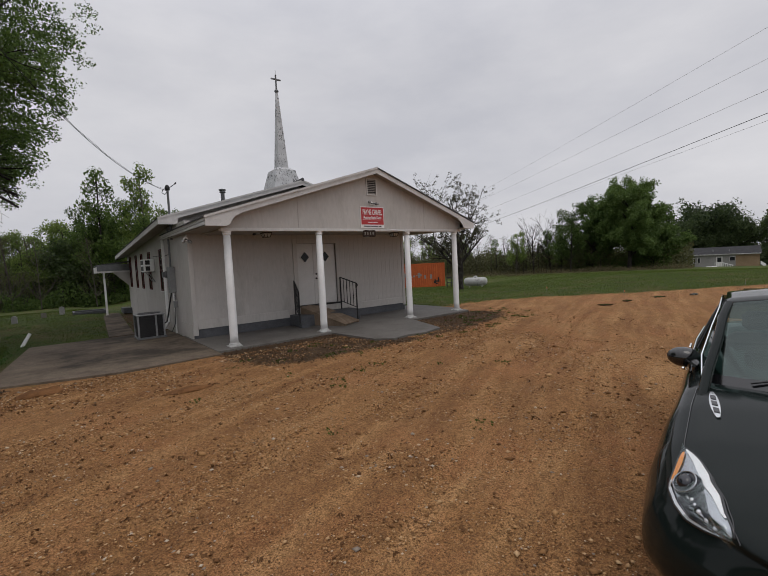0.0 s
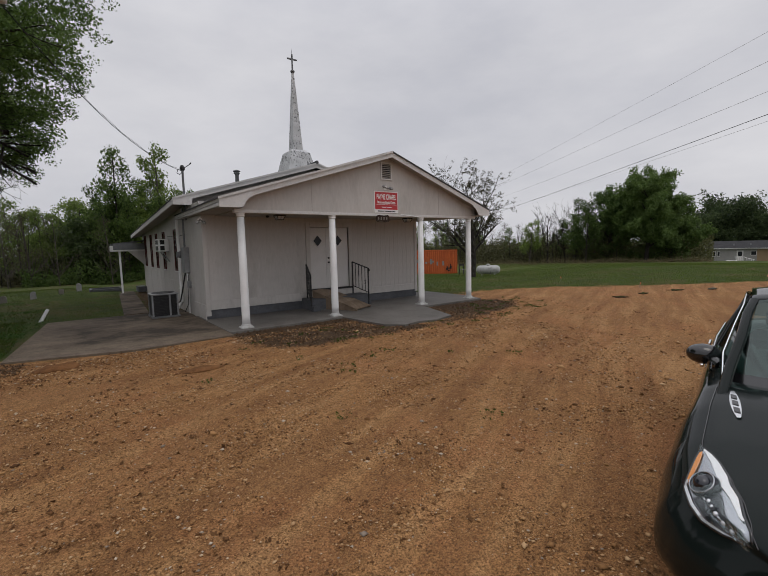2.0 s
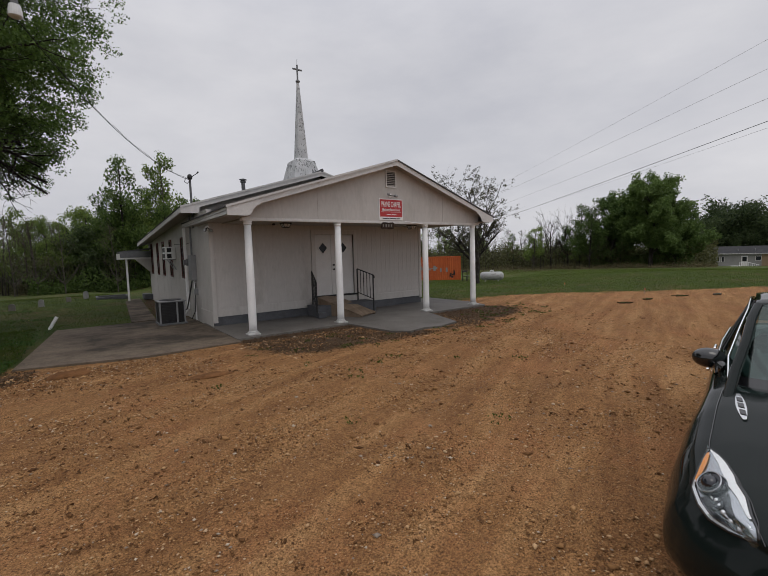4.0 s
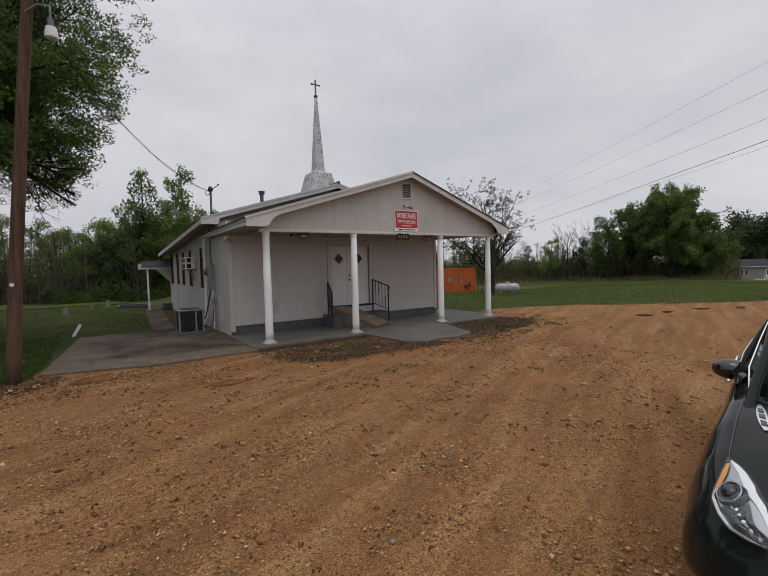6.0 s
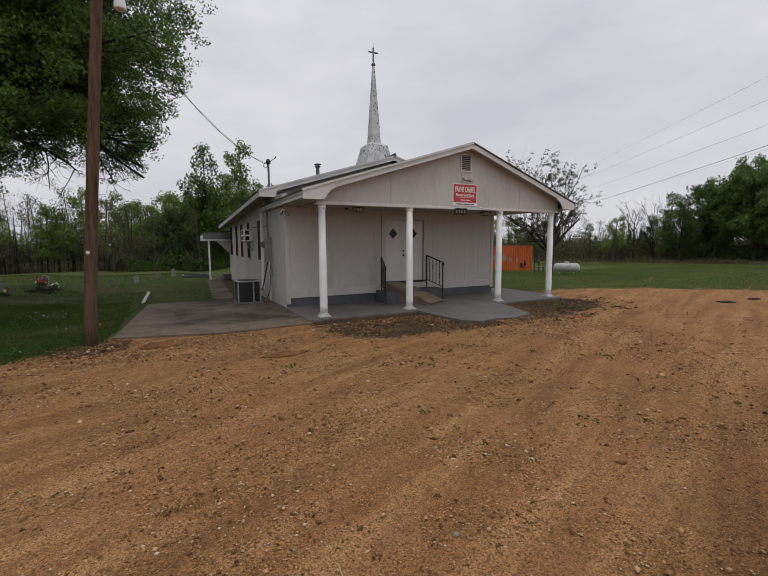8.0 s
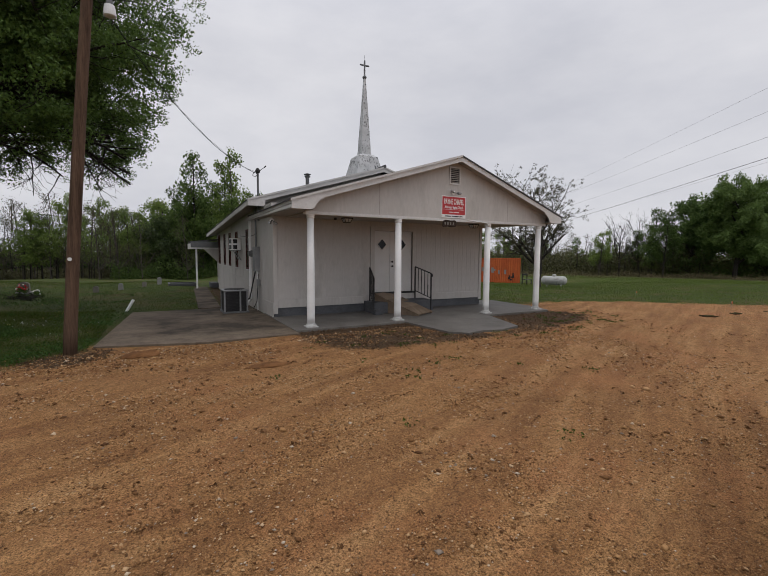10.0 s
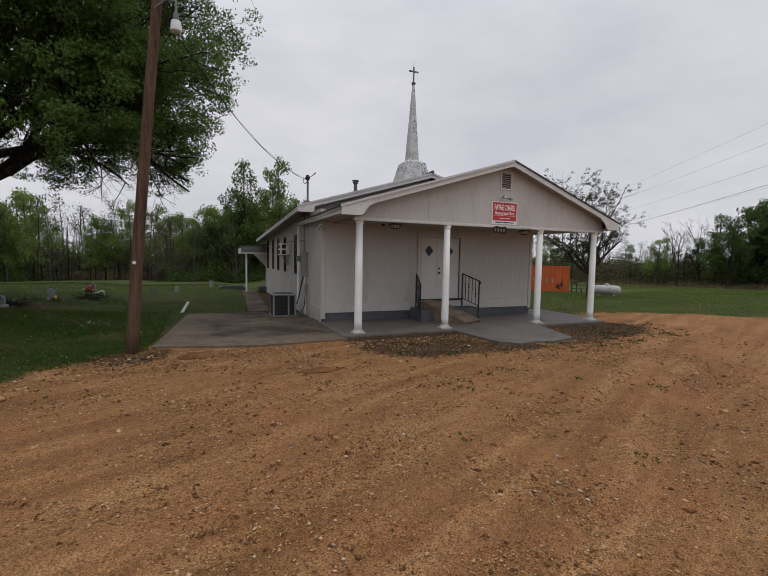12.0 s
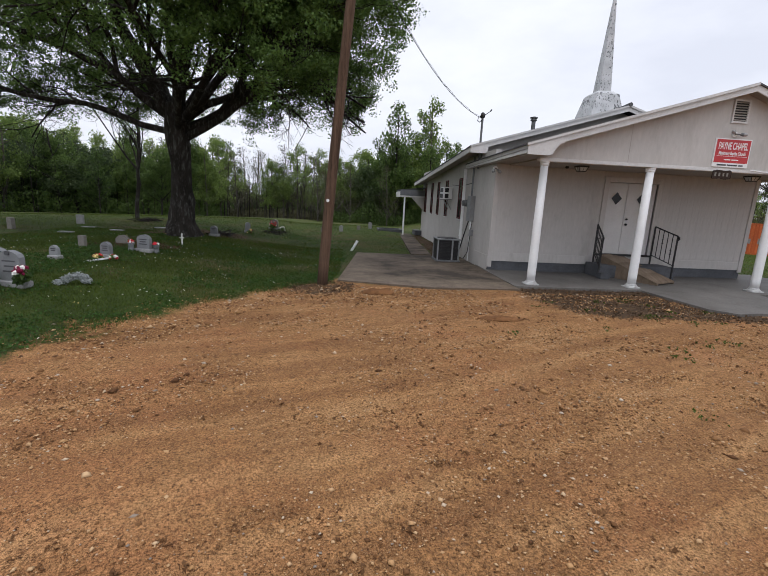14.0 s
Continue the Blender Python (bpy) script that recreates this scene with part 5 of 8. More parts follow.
def leaf_mesh(name, centres, size, rng, per, spread, flat=0.6):
    """Many small bent leaf sprays scattered round the given places."""
    c = np.repeat(np.asarray(centres, float), per, axis=0)
    k = len(c)
    ball = rng.normal(0, 1, (k, 3))
    ball *= 1.8 * rng.uniform(0, 1, (k, 1)) ** 0.38 / np.linalg.norm(ball, axis=1)[:, None]
    c = c + ball * np.array(spread)
    s = size * rng.uniform(0.55, 1.3, k)[:, None]
    u = rng.normal(0, 1, (k, 3))
    u /= np.linalg.norm(u, axis=1)[:, None]
    v = rng.normal(0, 1, (k, 3)) * np.array([1, 1, flat])
    v -= u * (u * v).sum(1)[:, None]
    v /= np.linalg.norm(v, axis=1)[:, None] + 1e-9
    verts = np.stack([c - u * s, c + u * s * 0.75 + v * s * 0.62, c + u * s * 0.45 - v * s * 0.72], 1).reshape(-1, 3)
    faces = np.arange(3 * k).reshape(k, 3)
    return raw_mesh(name, verts, faces)


def tree(at, height, seed, spec, leaf, bark, label, group="", trunk_r=0.2, leaf_size=0.2, per=40, spread=(0.5, 0.5, 0.4), lean=(0, 0), name="tree", keep=1.0):
    rng = random.Random(seed)
    nrng = np.random.default_rng(seed)
    at = Vector(at)
    t = thing(name, at, label, "tree", group)
    verts, faces, tips = [], [], []
    grow(rng, verts, faces, tips, at - Vector((0, 0, 0.2)), Vector((lean[0], lean[1], 1)), height * spec["trunk"], trunk_r, 0, spec)
    if spec.get("flare"):
        for v in verts[: spec["sides"][0] * 2]:
            d = v - at
            v.x, v.y = at.x + d.x * 1.5, at.y + d.y * 1.5
    me = raw_mesh("trunk", [v[:] for v in verts], faces)
    me.shade_smooth()
    part_mesh("trunk", me, bark, t)
    if leaf:
        places = [q[:] for q, d in tips if rng.random() < keep]
        part_mesh("crown", leaf_mesh("crown", places, leaf_size, nrng, per, spread), leaf, t)
    return t


OAK = dict(depth=4, forks=(9, 5, 4, 3), **{"from": (0.52, 0.3, 0.25, 0.2)}, angle=(0.45, 1.0), shrink=(0.62, 0.95), sides=(18, 10, 6, 4), wander=0.13, lift=0.03, trunk=0.50, flare=True)
BROAD = dict(depth=3, forks=(18, 5, 3), **{"from": (0.20, 0.2, 0.2)}, angle=(0.65, 1.2), shrink=(0.34, 0.50), sides=(7, 4, 3, 3), wander=0.09, lift=0.07, trunk=0.96, drawn=2, point=0.70, full=(1, 1, 1.2, 0.5))
SLIM = dict(depth=3, forks=(24, 4, 2), **{"from": (0.14, 0.2, 0.2)}, angle=(0.75, 1.2), shrink=(0.30, 0.44), sides=(6, 3, 3, 3), wander=0.05, lift=0.09, trunk=0.98, drawn=2, point=0.80, full=(1, 1, 0.95, 0.34))
ROUND = dict(depth=3, forks=(16, 6, 4), **{"from": (0.12, 0.2, 0.2)}, angle=(0.6, 1.25), shrink=(0.42, 0.62), sides=(7, 4, 3, 3), wander=0.12, lift=0.05, trunk=0.72, drawn=3)
BARE = dict(depth=4, forks=(9, 5, 4, 3), **{"from": (0.3, 0.25, 0.2, 0.2)}, angle=(0.4, 0.9), shrink=(0.42, 0.7), sides=(8, 5, 4, 3), wander=0.12, lift=0.09, trunk=0.5)


def big_oak():
    """The old oak over the graves: a stout forked trunk and long level limbs."""
    rng, nrng = random.Random(11), np.random.default_rng(11)
    at = Vector((-9.9, 5.0, gz(-9.9, 5.0) - 0.05))
    t = thing("oak_tree", at, "huge old oak with dark forked trunk and wide dense crown", "tree")
    verts, faces, tips = [], [], []
    ring_z = np.linspace(-0.3, 4.1, 44)
    radii = np.interp(ring_z, [-0.3, 0.12, 0.5, 1.4, 2.3, 3.1, 4.1], [0.80, 0.60, 0.40, 0.32, 0.30, 0.36, 0.30])
    limb(verts, faces, [at + Vector((0.03 * math.sin(z * 1.3), 0.0, float(z))) for z in ring_z], list(radii), 40)
    for v in verts:
        d = Vector((v.x - at.x, v.y - at.y, 0))
        k = 0.10 * noise.fractal(Vector((v.x * 2.2, v.y * 2.2, v.z * 0.8)), 1.0, 2.0, 3) + 0.035 * noise.noise(Vector((v.x * 11, v.y * 11, v.z * 2.5)))
        v.x, v.y = v.x + d.x * k / 0.4, v.y + d.y * k / 0.4
    spec = dict(OAK, depth=4, forks=(7, 5, 4, 3), wander=0.24, lift=0.035, sides=(12, 7, 4, 3), shrink=(0.40, 0.62))
    spec["from"] = (0.25, 0.25, 0.2, 0.2)
    spec["trunk_lift"] = 0.0
    mains = (((1.0, -0.25, 0.26), 3.7, 5.2, 0.19), ((-1.0, 0.1, 0.42), 3.9, 6.6, 0.17), ((0.55, 0.15, 1.0), 4.4, 6.0, 0.27), ((-0.45, -0.2, 1.0), 4.3, 6.8, 0.24), ((-0.9, -0.25, 0.85), 4.4, 7.4, 0.18), ((0.1, 0.2, 1.0), 4.5, 6.4, 0.26), ((0.35, -1.0, 0.50), 4.0, 5.0, 0.18), ((-0.3, 1.0, 0.5), 4.0, 5.4, 0.2), ((0.8, 0.7, 0.50), 4.1, 5.0, 0.19), ((1.0, 0.25, 0.70), 4.4, 5.6, 0.2), ((-1.0, -0.3, 0.75), 4.4, 6.0, 0.2), ((0.3, -0.7, 1.0), 4.5, 5.8, 0.2), ((0.8, -0.6, 0.8), 4.3, 5.6, 0.18), ((0.9, -0.35, 1.0), 4.4, 6.2, 0.2), ((0.9, 0.1, 1.0), 4.5, 6.0, 0.2), ((1.0, 0.0, 0.50), 4.0, 4.8, 0.18), ((-0.8, 0.5, 1.0), 4.5, 6.6, 0.2), ((0.1, -0.1, 1.0), 4.6, 7.6, 0.31))
    for way, z, length, r in mains:
        grow(rng, verts, faces, tips, at + Vector((way[0] * 0.22, way[1] * 0.22, z * 0.84)), Vector(way), length, r * 0.66, 0, spec)
    faces = [f for f in faces if verts[f[0]].x < float(np.interp(verts[f[0]].z, [4.0, 6.5, 9.0], [-4.4, -3.2, -2.2]))]
    me = raw_mesh("trunk", [v[:] for v in verts], faces)
    me.shade_smooth()
    part_mesh("trunk", me, "bark", t)
    # sprays at the twig ends, and more that fill the outer shell of the crown
    k = 60000
    q = np.stack([nrng.uniform(-18.5, -1.5, k), nrng.uniform(-0.5, 10.5, k), nrng.uniform(at.z + 3.5, at.z + 11.8, k)], 1)
    rho = np.sqrt(((q[:, 0] - at.x + 0.4) / 8.6) ** 2 + ((q[:, 1] - at.y) / 5.4) ** 2 + ((q[:, 2] - at.z - 6.0) / 5.8) ** 2)
    places = np.concatenate([np.array([q0[:] for q0, d in tips]), q[(rho > 0.62) & (rho < 1.03)]])
    x, y, z = places[:, 0], places[:, 1], places[:, 2] - at.z
    heart = np.hypot(x - at.x, y - at.y)
    spot = np.array([noise.fractal(Vector((p[0] * 0.75, p[1] * 0.75, p[2] * 1.15)), 1.0, 2.0, 4) for p in places])
    side = np.interp(z, [3.6, 4.4, 5.0, 6.0, 6.7, 7.5, 8.7, 10.5], [-5.0, -4.3, -3.7, -3.15, -2.95, -2.5, -2.0, -2.3])
    low = np.interp(heart, [0, 2.2, 4.0, 7.0], [7.2, 6.0, 4.2, 3.8])
    # clouds of leaf with sky between them, thinner over the open heart
    gap = np.where(x > at.x + 1.0, np.interp(z, [5.0, 7.0], [0.03, -0.08]), 0.0) + np.where(heart < 3.2, 0.10, 0.0)
    ok = (z > low + 0.5 * spot) & (x < side + 0.45 * spot) & (spot + nrng.normal(0, 0.05, len(places)) > gap)
    pick = places[ok]
    pick = pick[nrng.permutation(len(pick))[:12500]]
    # thin hanging twigs under the crown
    under_side = pick[(pick[:, 2] < at.z + 5.6) & (pick[:, 0] > at.x - 4)][:70]
    hang = np.concatenate([under_side + np.array([0, 0, -0.2 * k]) + nrng.normal(0, 0.06, under_side.shape) for k in range(1, 5)])
    pick = np.concatenate([pick, hang])
    part_mesh("crown", leaf_mesh("crown", pick, 0.042, nrng, 44, (0.155, 0.155, 0.085)), "oak_leaf", t)


big_oak()

def brush_pile(x, y, r, n, seed):
    rg = random.Random(seed)
    z = gz(x, y) - 0.03
    t = thing("brush_pile", (x, y, z), "heap of dark fallen twigs on the grass", "twigs", "brush piles")
    verts, faces = [], []
    for _ in range(n):
        a, k = rg.uniform(0, 6.28), r * rg.random() ** 0.6
        p = Vector((x + k * math.cos(a), y + k * math.sin(a), z + rg.uniform(0, 0.16) * (1 - k / r * 0.7)))
        d = Vector((rg.gauss(0, 1), rg.gauss(0, 1), rg.gauss(0.15, 0.25))).normalized() * rg.uniform(0.15, 0.42)
        limb(verts, faces, [p - d, p + Vector((0, 0, rg.uniform(-0.03, 0.05))), p + d], (0.012, 0.010, 0.004), 4)
    part_mesh("brushwood", raw_mesh("brushwood", [v[:] for v in verts], faces), "bark", t)


brush_pile(-13.4, 10.2, 0.6, 70, 1)
brush_pile(-9.0, 6.3, 0.40, 46, 2)
brush_pile(-7.7, 9.4, 0.50, 50, 3)

# small dead tree among the graves, beyond the oak
tree((-14.6, 11.9, gz(-14.6, 11.9)), 8.2, 5, {**BARE, "forks": (11, 5, 3, 2), "angle": (0.4, 0.95), "shrink": (0.34, 0.62), "lift": 0.05, "trunk": 0.72, "from": (0.38, 0.25, 0.2, 0.2)}, None, "bark", "small leafless tree with bare dark branches", trunk_r=0.10)

# the budding tree behind the porch
p = bearing(48.3, 30.5, 0)
tree((p.x, p.y, gz(p.x, p.y)), 10.4, 24, dict(BARE, forks=(10, 6, 4, 3), lift=0.06, angle=(0.5, 1.05), shrink=(0.46, 0.72), trunk=0.46), "bud_leaf", "bark", "dark branched tree in bud behind the porch", trunk_r=0.22, leaf_size=0.042, per=16, spread=(0.07, 0.07, 0.055), keep=0.30)

# woods: a few grown kinds, repeated round the clearing
def kind(spec, seed, leaf, bark, label, group, height, r, size, per, spread, keep=1.0):
    return tree((0, 0, 0), height, seed, spec, leaf, bark, label, group, r, size, per, spread, keep=keep)


KINDS = [
    kind(BROAD, 31, "spring_leaf", "pale_bark", "tall young hardwood in fresh spring leaf", "woods", 9.0, 0.12, 0.112, 9, (0.30, 0.30, 0.28), keep=0.75),
    kind(BROAD, 32, "wood_leaf", "bark", "tall hardwood with dark green leaves", "woods", 9.0, 0.13, 0.112, 10, (0.30, 0.30, 0.28), keep=0.75),
    kind(SLIM, 33, "spring_leaf", "pale_bark", "slim young tree with thin pale foliage", "woods", 9.0, 0.085, 0.104, 8, (0.26, 0.26, 0.26), keep=0.8),
    kind(SLIM, 34, "wood_leaf", "bark", "slim tree with sparse foliage", "woods", 9.0, 0.09, 0.107, 9, (0.26, 0.26, 0.28), keep=0.75),
    kind(dict(SLIM, lift=0.14), 35, "bud_leaf", "pale_bark", "thin bare sapling just coming into bud", "woods", 9.0, 0.07, 0.085, 1, (0.25, 0.25, 0.25)),
    kind(ROUND, 36, "dark_leaf", "bark", "bushy dark green tree at the wood edge", "woods", 7.0, 0.16, 0.152, 9, (0.42, 0.42, 0.38), keep=0.62),
]
used = [False] * len(KINDS)


def plant(k, x, y, scale, rng, stretch=1.0):
    m = Matrix.Translation((x, y, gz(x, y) - 0.05)) @ Euler((0, 0, rng.uniform(0, 6.28))).to_matrix().to_4x4() @ Matrix.Diagonal((scale, scale, scale * stretch, 1))
    if not used[k]:
        used[k] = True
        KINDS[k].matrix_basis = m
    else:
        copy_thing(KINDS[k], m @ Matrix.Diagonal((1 / KINDS[k].scale[0], 1 / KINDS[k].scale[1], 1 / KINDS[k].scale[2], 1)))


rng = random.Random(77)
# west and north-west woods
for i in range(124):
    az = -49 + 65.5 * (i + rng.uniform(-0.5, 0.5)) / 124
    d = rng.uniform(50, 70)
    p = bearing(az, d, 0)
    k = rng.choices(range(6), (4, 4, 5, 5, 2, 2))[0]
    if -16 < az < -3:
        k = rng.choice((4, 4, 4, 2, 3, 2))
    plant(k, p.x, p.y, rng.uniform(0.66, 0.95) * d / 52, rng)
# the taller pair beyond the roof
for az, d, k, s in ((4.8, 54, 3, 1.58), (4.1, 56, 1, 1.2), (9.1, 55, 2, 1.58), (8.4, 57, 3, 1.25), (6.6, 60, 3, 1.3), (2.3, 58, 3, 1.2), (12.5, 60, 3, 0.95)):
    p = bearing(az, d, 0)
    plant(k, p.x, p.y, s * 0.84, rng, 1.2)
# east wood edge beyond the field
for i in range(36):
    az = 35.5 + 30 * (i + rng.uniform(-0.5, 0.5)) / 36
    d = rng.uniform(64, 84)
    p = bearing(az, d, 0)
    plant(rng.choices(range(6), (2, 1, 3, 2, 7, 0))[0], p.x, p.y, rng.uniform(0.46, 0.66) * d / 62, rng)
for az, d, k, s in ((60.6, 66, 3, 0.98), (61.7, 64, 3, 0.92), (55.2, 64, 0, 0.66), (62.6, 68, 4, 1.0)):
    p = bearing(az, d, 0)
    plant(k, p.x, p.y, s, rng)
# bare spreading trees at the wood edge
for az, d, h, seed in ((57.4, 66, 9.6, 71), (59.4, 67, 9.8, 72), (62.4, 70, 9.4, 73)):
    p = bearing(az, d, 0)
    tree((p.x, p.y, gz(p.x, p.y)), h, seed, dict(BARE, forks=(9, 5, 4, 2), lift=0.10, angle=(0.35, 0.8), shrink=(0.40, 0.62), trunk=0.55), None, "bark", "leafless spreading tree at the far wood edge", "bare trees", 0.14, 0.07, 5, (0.14, 0.14, 0.12), keep=0.4)
# behind the house
for az, d, k, s in ((73.0, 118, 5, 1.5), (74.8, 122, 5, 2.0), (76.7, 124, 5, 1.8), (78.0, 120, 5, 1.4), (82.0, 122, 5, 2.0), (84.2, 118, 5, 1.9), (71.2, 112, 5, 1.1), (80.0, 128, 1, 1.3)):
    p = bearing(az, d, 0)
    plant(k, p.x, p.y, s, rng)

# the two full round trees in the field
for az, d, s, seed in ((68.0, 66, 10.3, 51), (63.9, 68, 8.8, 52), (70.3, 68, 7.4, 53)):
    p = bearing(az, d, 0)
    tree((p.x, p.y, gz(p.x, p.y)), s, seed, ROUND, "field_leaf", "bark", "large round green tree at the far edge of the field", "field trees", 0.3, 0.135, 34, (0.33, 0.33, 0.26))


# ---- undergrowth, grass, gravel: stuff ----
def stuff(name, me, material, label, category):
    return tagged(part_mesh(name, me, material), label, category, "", "stuff")


def brush(rngs, az0, az1, d0, d1, n, h0, h1, size):
    """Low brush: centres of leaves heaped under the trees."""
    az, d = np.radians(rngs.uniform(az0, az1, n)), rngs.uniform(d0, d1, n)
    x, y = -3.5 + d * np.sin(az), -10.5 + d * np.cos(az)
    top = h0 + (h1 - h0) * (0.5 + 0.5 * np.sin(x * 0.9) * np.cos(y * 0.7 + x * 0.3))
    z = ground_z(x, y) + rngs.uniform(0, 1, n) ** 1.1 * top
    return leaf_mesh("brush", np.stack([x, y, z], 1), size, rngs, 1, (0.1, 0.1, 0.05))


nr = np.random.default_rng(5)
stuff("undergrowth", brush(nr, -50, -16, 60, 74, 22000, 1.2, 3.6, 0.20), "wood_leaf", "dark undergrowth beneath the woods", "undergrowth")
stuff("undergrowth", brush(nr, -16, 1, 60, 74, 6500, 0.5, 1.5, 0.18), "bud_leaf", "thin low brush under bare saplings", "undergrowth")
stuff("undergrowth", brush(nr, -2, 18.5, 60, 74, 15000, 1.2, 3.6, 0.20), "wood_leaf", "dark undergrowth beneath the tall trees", "undergrowth")
stuff("undergrowth", brush(nr, -52, -16, 76, 86, 15000, 3.0, 6.0, 0.42), "wood_leaf", "green thicket deep in the woods", "undergrowth")
stuff("undergrowth", brush(nr, -16, -3, 76, 88, 7000, 2.6, 4.6, 0.36), "wood_leaf", "pale thin thicket deep in the woods", "undergrowth")
stuff("undergrowth", brush(nr, -3, 19.5, 76, 86, 9000, 3.0, 6.0, 0.42), "wood_leaf", "green thicket behind the tall trees", "undergrowth")
stuff("undergrowth", brush(nr, 30, 66, 64, 76, 16000, 1.6, 3.6, 0.13), "bud_leaf", "brown leafless brush along the far wood edge", "undergrowth")
stuff("undergrowth", brush(nr, 30, 74, 66, 84, 44000, 2.0, 4.4, 0.16), "olive_leaf", "green undergrowth along the far wood edge", "undergrowth")
stuff("undergrowth", brush(nr, 65, 91, 112, 130, 12000, 2.0, 5.0, 0.5), "dark_leaf", "dark thicket behind the house", "undergrowth")
stuff("undergrowth", brush(nr, -50, -17, 51, 58, 14000, 0.6, 2.4, 0.12), "wood_leaf", "leafy brush along the edge of the woods", "undergrowth")
stuff("undergrowth", brush(nr, -4, 18.5, 51, 58, 12000, 0.6, 2.6, 0.12), "wood_leaf", "leafy brush beneath the tall pair of trees", "undergrowth")
stuff("undergrowth", brush(nr, 62.0, 72, 66, 72, 9000, 1.4, 3.4, 0.14), "wood_leaf", "green brush closing in under the round trees", "undergrowth")
stuff("tall_dry_grass", brush(nr, 30, 74, 56, 66, 14000, 0.15, 0.8, 0.06), "dry_grass", "tall dry grass at the edge of the field", "grass")


def stems(n, az0, az1, d0, d1, h0, h1, seed):
    """Thin bare saplings standing close in the woods."""
    r = random.Random(seed)
    verts, faces = [], []
    for _ in range(n):
        p = bearing(r.uniform(az0, az1), r.uniform(d0, d1), 0)
        p.z = gz(p.x, p.y) - 0.1
        h, lean = r.uniform(h0, h1), Vector((r.gauss(0, 0.05), r.gauss(0, 0.05), 1))
        top = [p + lean * h * k + Vector((r.gauss(0, 0.05), r.gauss(0, 0.05), 0)) * k for k in (0, 0.35, 0.7, 1)]
        rr = r.uniform(0.03, 0.07)
        limb(verts, faces, top, (rr, rr * 0.8, rr * 0.5, 0.008), 4)
        for _ in range(5):
            a = top[0].lerp(top[3], r.uniform(0.4, 0.95))
            d = Vector((r.gauss(0, 1), r.gauss(0, 1), 1.3)).normalized() * r.uniform(0.5, 1.4)
            limb(verts, faces, [a, a + d * 0.5 + Vector((0, 0, 0.05)), a + d], (0.018, 0.012, 0.005), 4)
    return raw_mesh("saplings", [v[:] for v in verts], faces)


stuff("saplings", stems(420, -49, 16.5, 52, 72, 3.0, 7.6, 3), "bark", "close thin bare saplings in the woods", "saplings")
stuff("saplings", stems(300, 32, 66, 66, 82, 2.5, 5.0, 4), "bark", "thin bare saplings along the far wood edge", "saplings")


def blades(n, xlo, xhi, ylo, yhi, h, w, seed, inside):
    r = np.random.default_rng(seed)
    x, y = r.uniform(xlo, xhi, n), r.uniform(ylo, yhi, n)
    ok = inside(x, y, r)
    x, y = x[ok], y[ok]
    k = len(x)
    z = ground_z(x, y) - 0.04
    a = r.uniform(0, 6.28, k)
    hh = h * r.uniform(0.5, 1.4, k)
    dx, dy = np.cos(a) * w, np.sin(a) * w
    lx, ly = r.normal(0, 0.5, k) * hh, r.normal(0, 0.5, k) * hh
    p = np.stack([np.stack([x - dx, y - dy, z], 1), np.stack([x + dx, y + dy, z], 1), np.stack([x + lx, y + ly, z + hh], 1)], 1)
    return raw_mesh("grass", p.reshape(-1, 3), np.arange(3 * k).reshape(k, 3))


def on_grass(margin):
    def inside(x, y, r):
        lot = polygon_depth(x, y, LOT)
        bare = np.maximum.reduce([polygon_depth(x, y, q) for q in (SOIL_OAK, SOIL_GRAVE, SOIL_WALK)])
        paved = (x > -4.72 + np.clip(y, 0, 5) * 0.105) & (x < 8.8) & (y > -0.75) & (y < 5.05)
        house = (x > -2.2 + 0.06 * (y - 5)) & (x < 7.6) & (y > 3) & (y < 14.5)
        return (lot < margin * r.uniform(0.2, 1.6, len(x))) & ~paved & ~house & ((bare < 0) | (r.uniform(0, 1, len(x)) < 0.25))
    return inside


stuff("grass", blades(300000, -14, -4.6, -9, 6, 0.036, 0.005, 1, on_grass(0.12)), "grass_blade", "short green lawn grass on the mound", "grass")
stuff("grass", blades(60000, -22, -1.6, 4.5, 22, 0.05, 0.008, 2, on_grass(0.1)), "grass_blade", "short green lawn grass behind the slab", "grass")
stuff("grass", blades(170000, 8.4, 46, -10, 30, 0.06, 0.011, 3, on_grass(0.25)), "field_grass", "green field grass beyond the lot", "grass")


def clumps(n, seed):
    """Weeds that push through the lot, and clover at its edge."""
    r = np.random.default_rng(seed)
    c = [(0.05, -4.85), (0.25, -4.55), (0.9, -4.3), (-1.0, -6.4), (1.35, -4.15), (-0.2, -3.6), (-1.9, -3.9), (-0.75, -2.2), (0.1, -2.4), (2.1, -5.0), (2.9, -5.8), (0.4, -7.4), (3.4, -3.1)]
    pts = []
    for x, y in c:
        m = r.integers(5, 14)
        pts.append(np.stack([r.normal(x, 0.07, m), r.normal(y, 0.07, m), np.full(m, 0.0)], 1))
    for poly, many in ((SOIL_EAST, 55), (SOIL_FRONT, 22)):
        q = np.array(poly)
        for _ in range(many):
            x, y = r.uniform(q[:, 0].min() - 0.3, q[:, 0].max() + 0.6), r.uniform(q[:, 1].min() - 0.4, q[:, 1].max())
            if y < -0.5 and not (2.6 < x < 5.9 and y > -2.4):
                pts.append(np.stack([r.normal(x, 0.06, 12), r.normal(y, 0.06, 12), np.full(12, 0.0)], 1))
    pts = np.concatenate(pts)
    return leaf_mesh("weeds", pts, 0.022, r, 2, (0.02, 0.02, 0.008), 0.9)


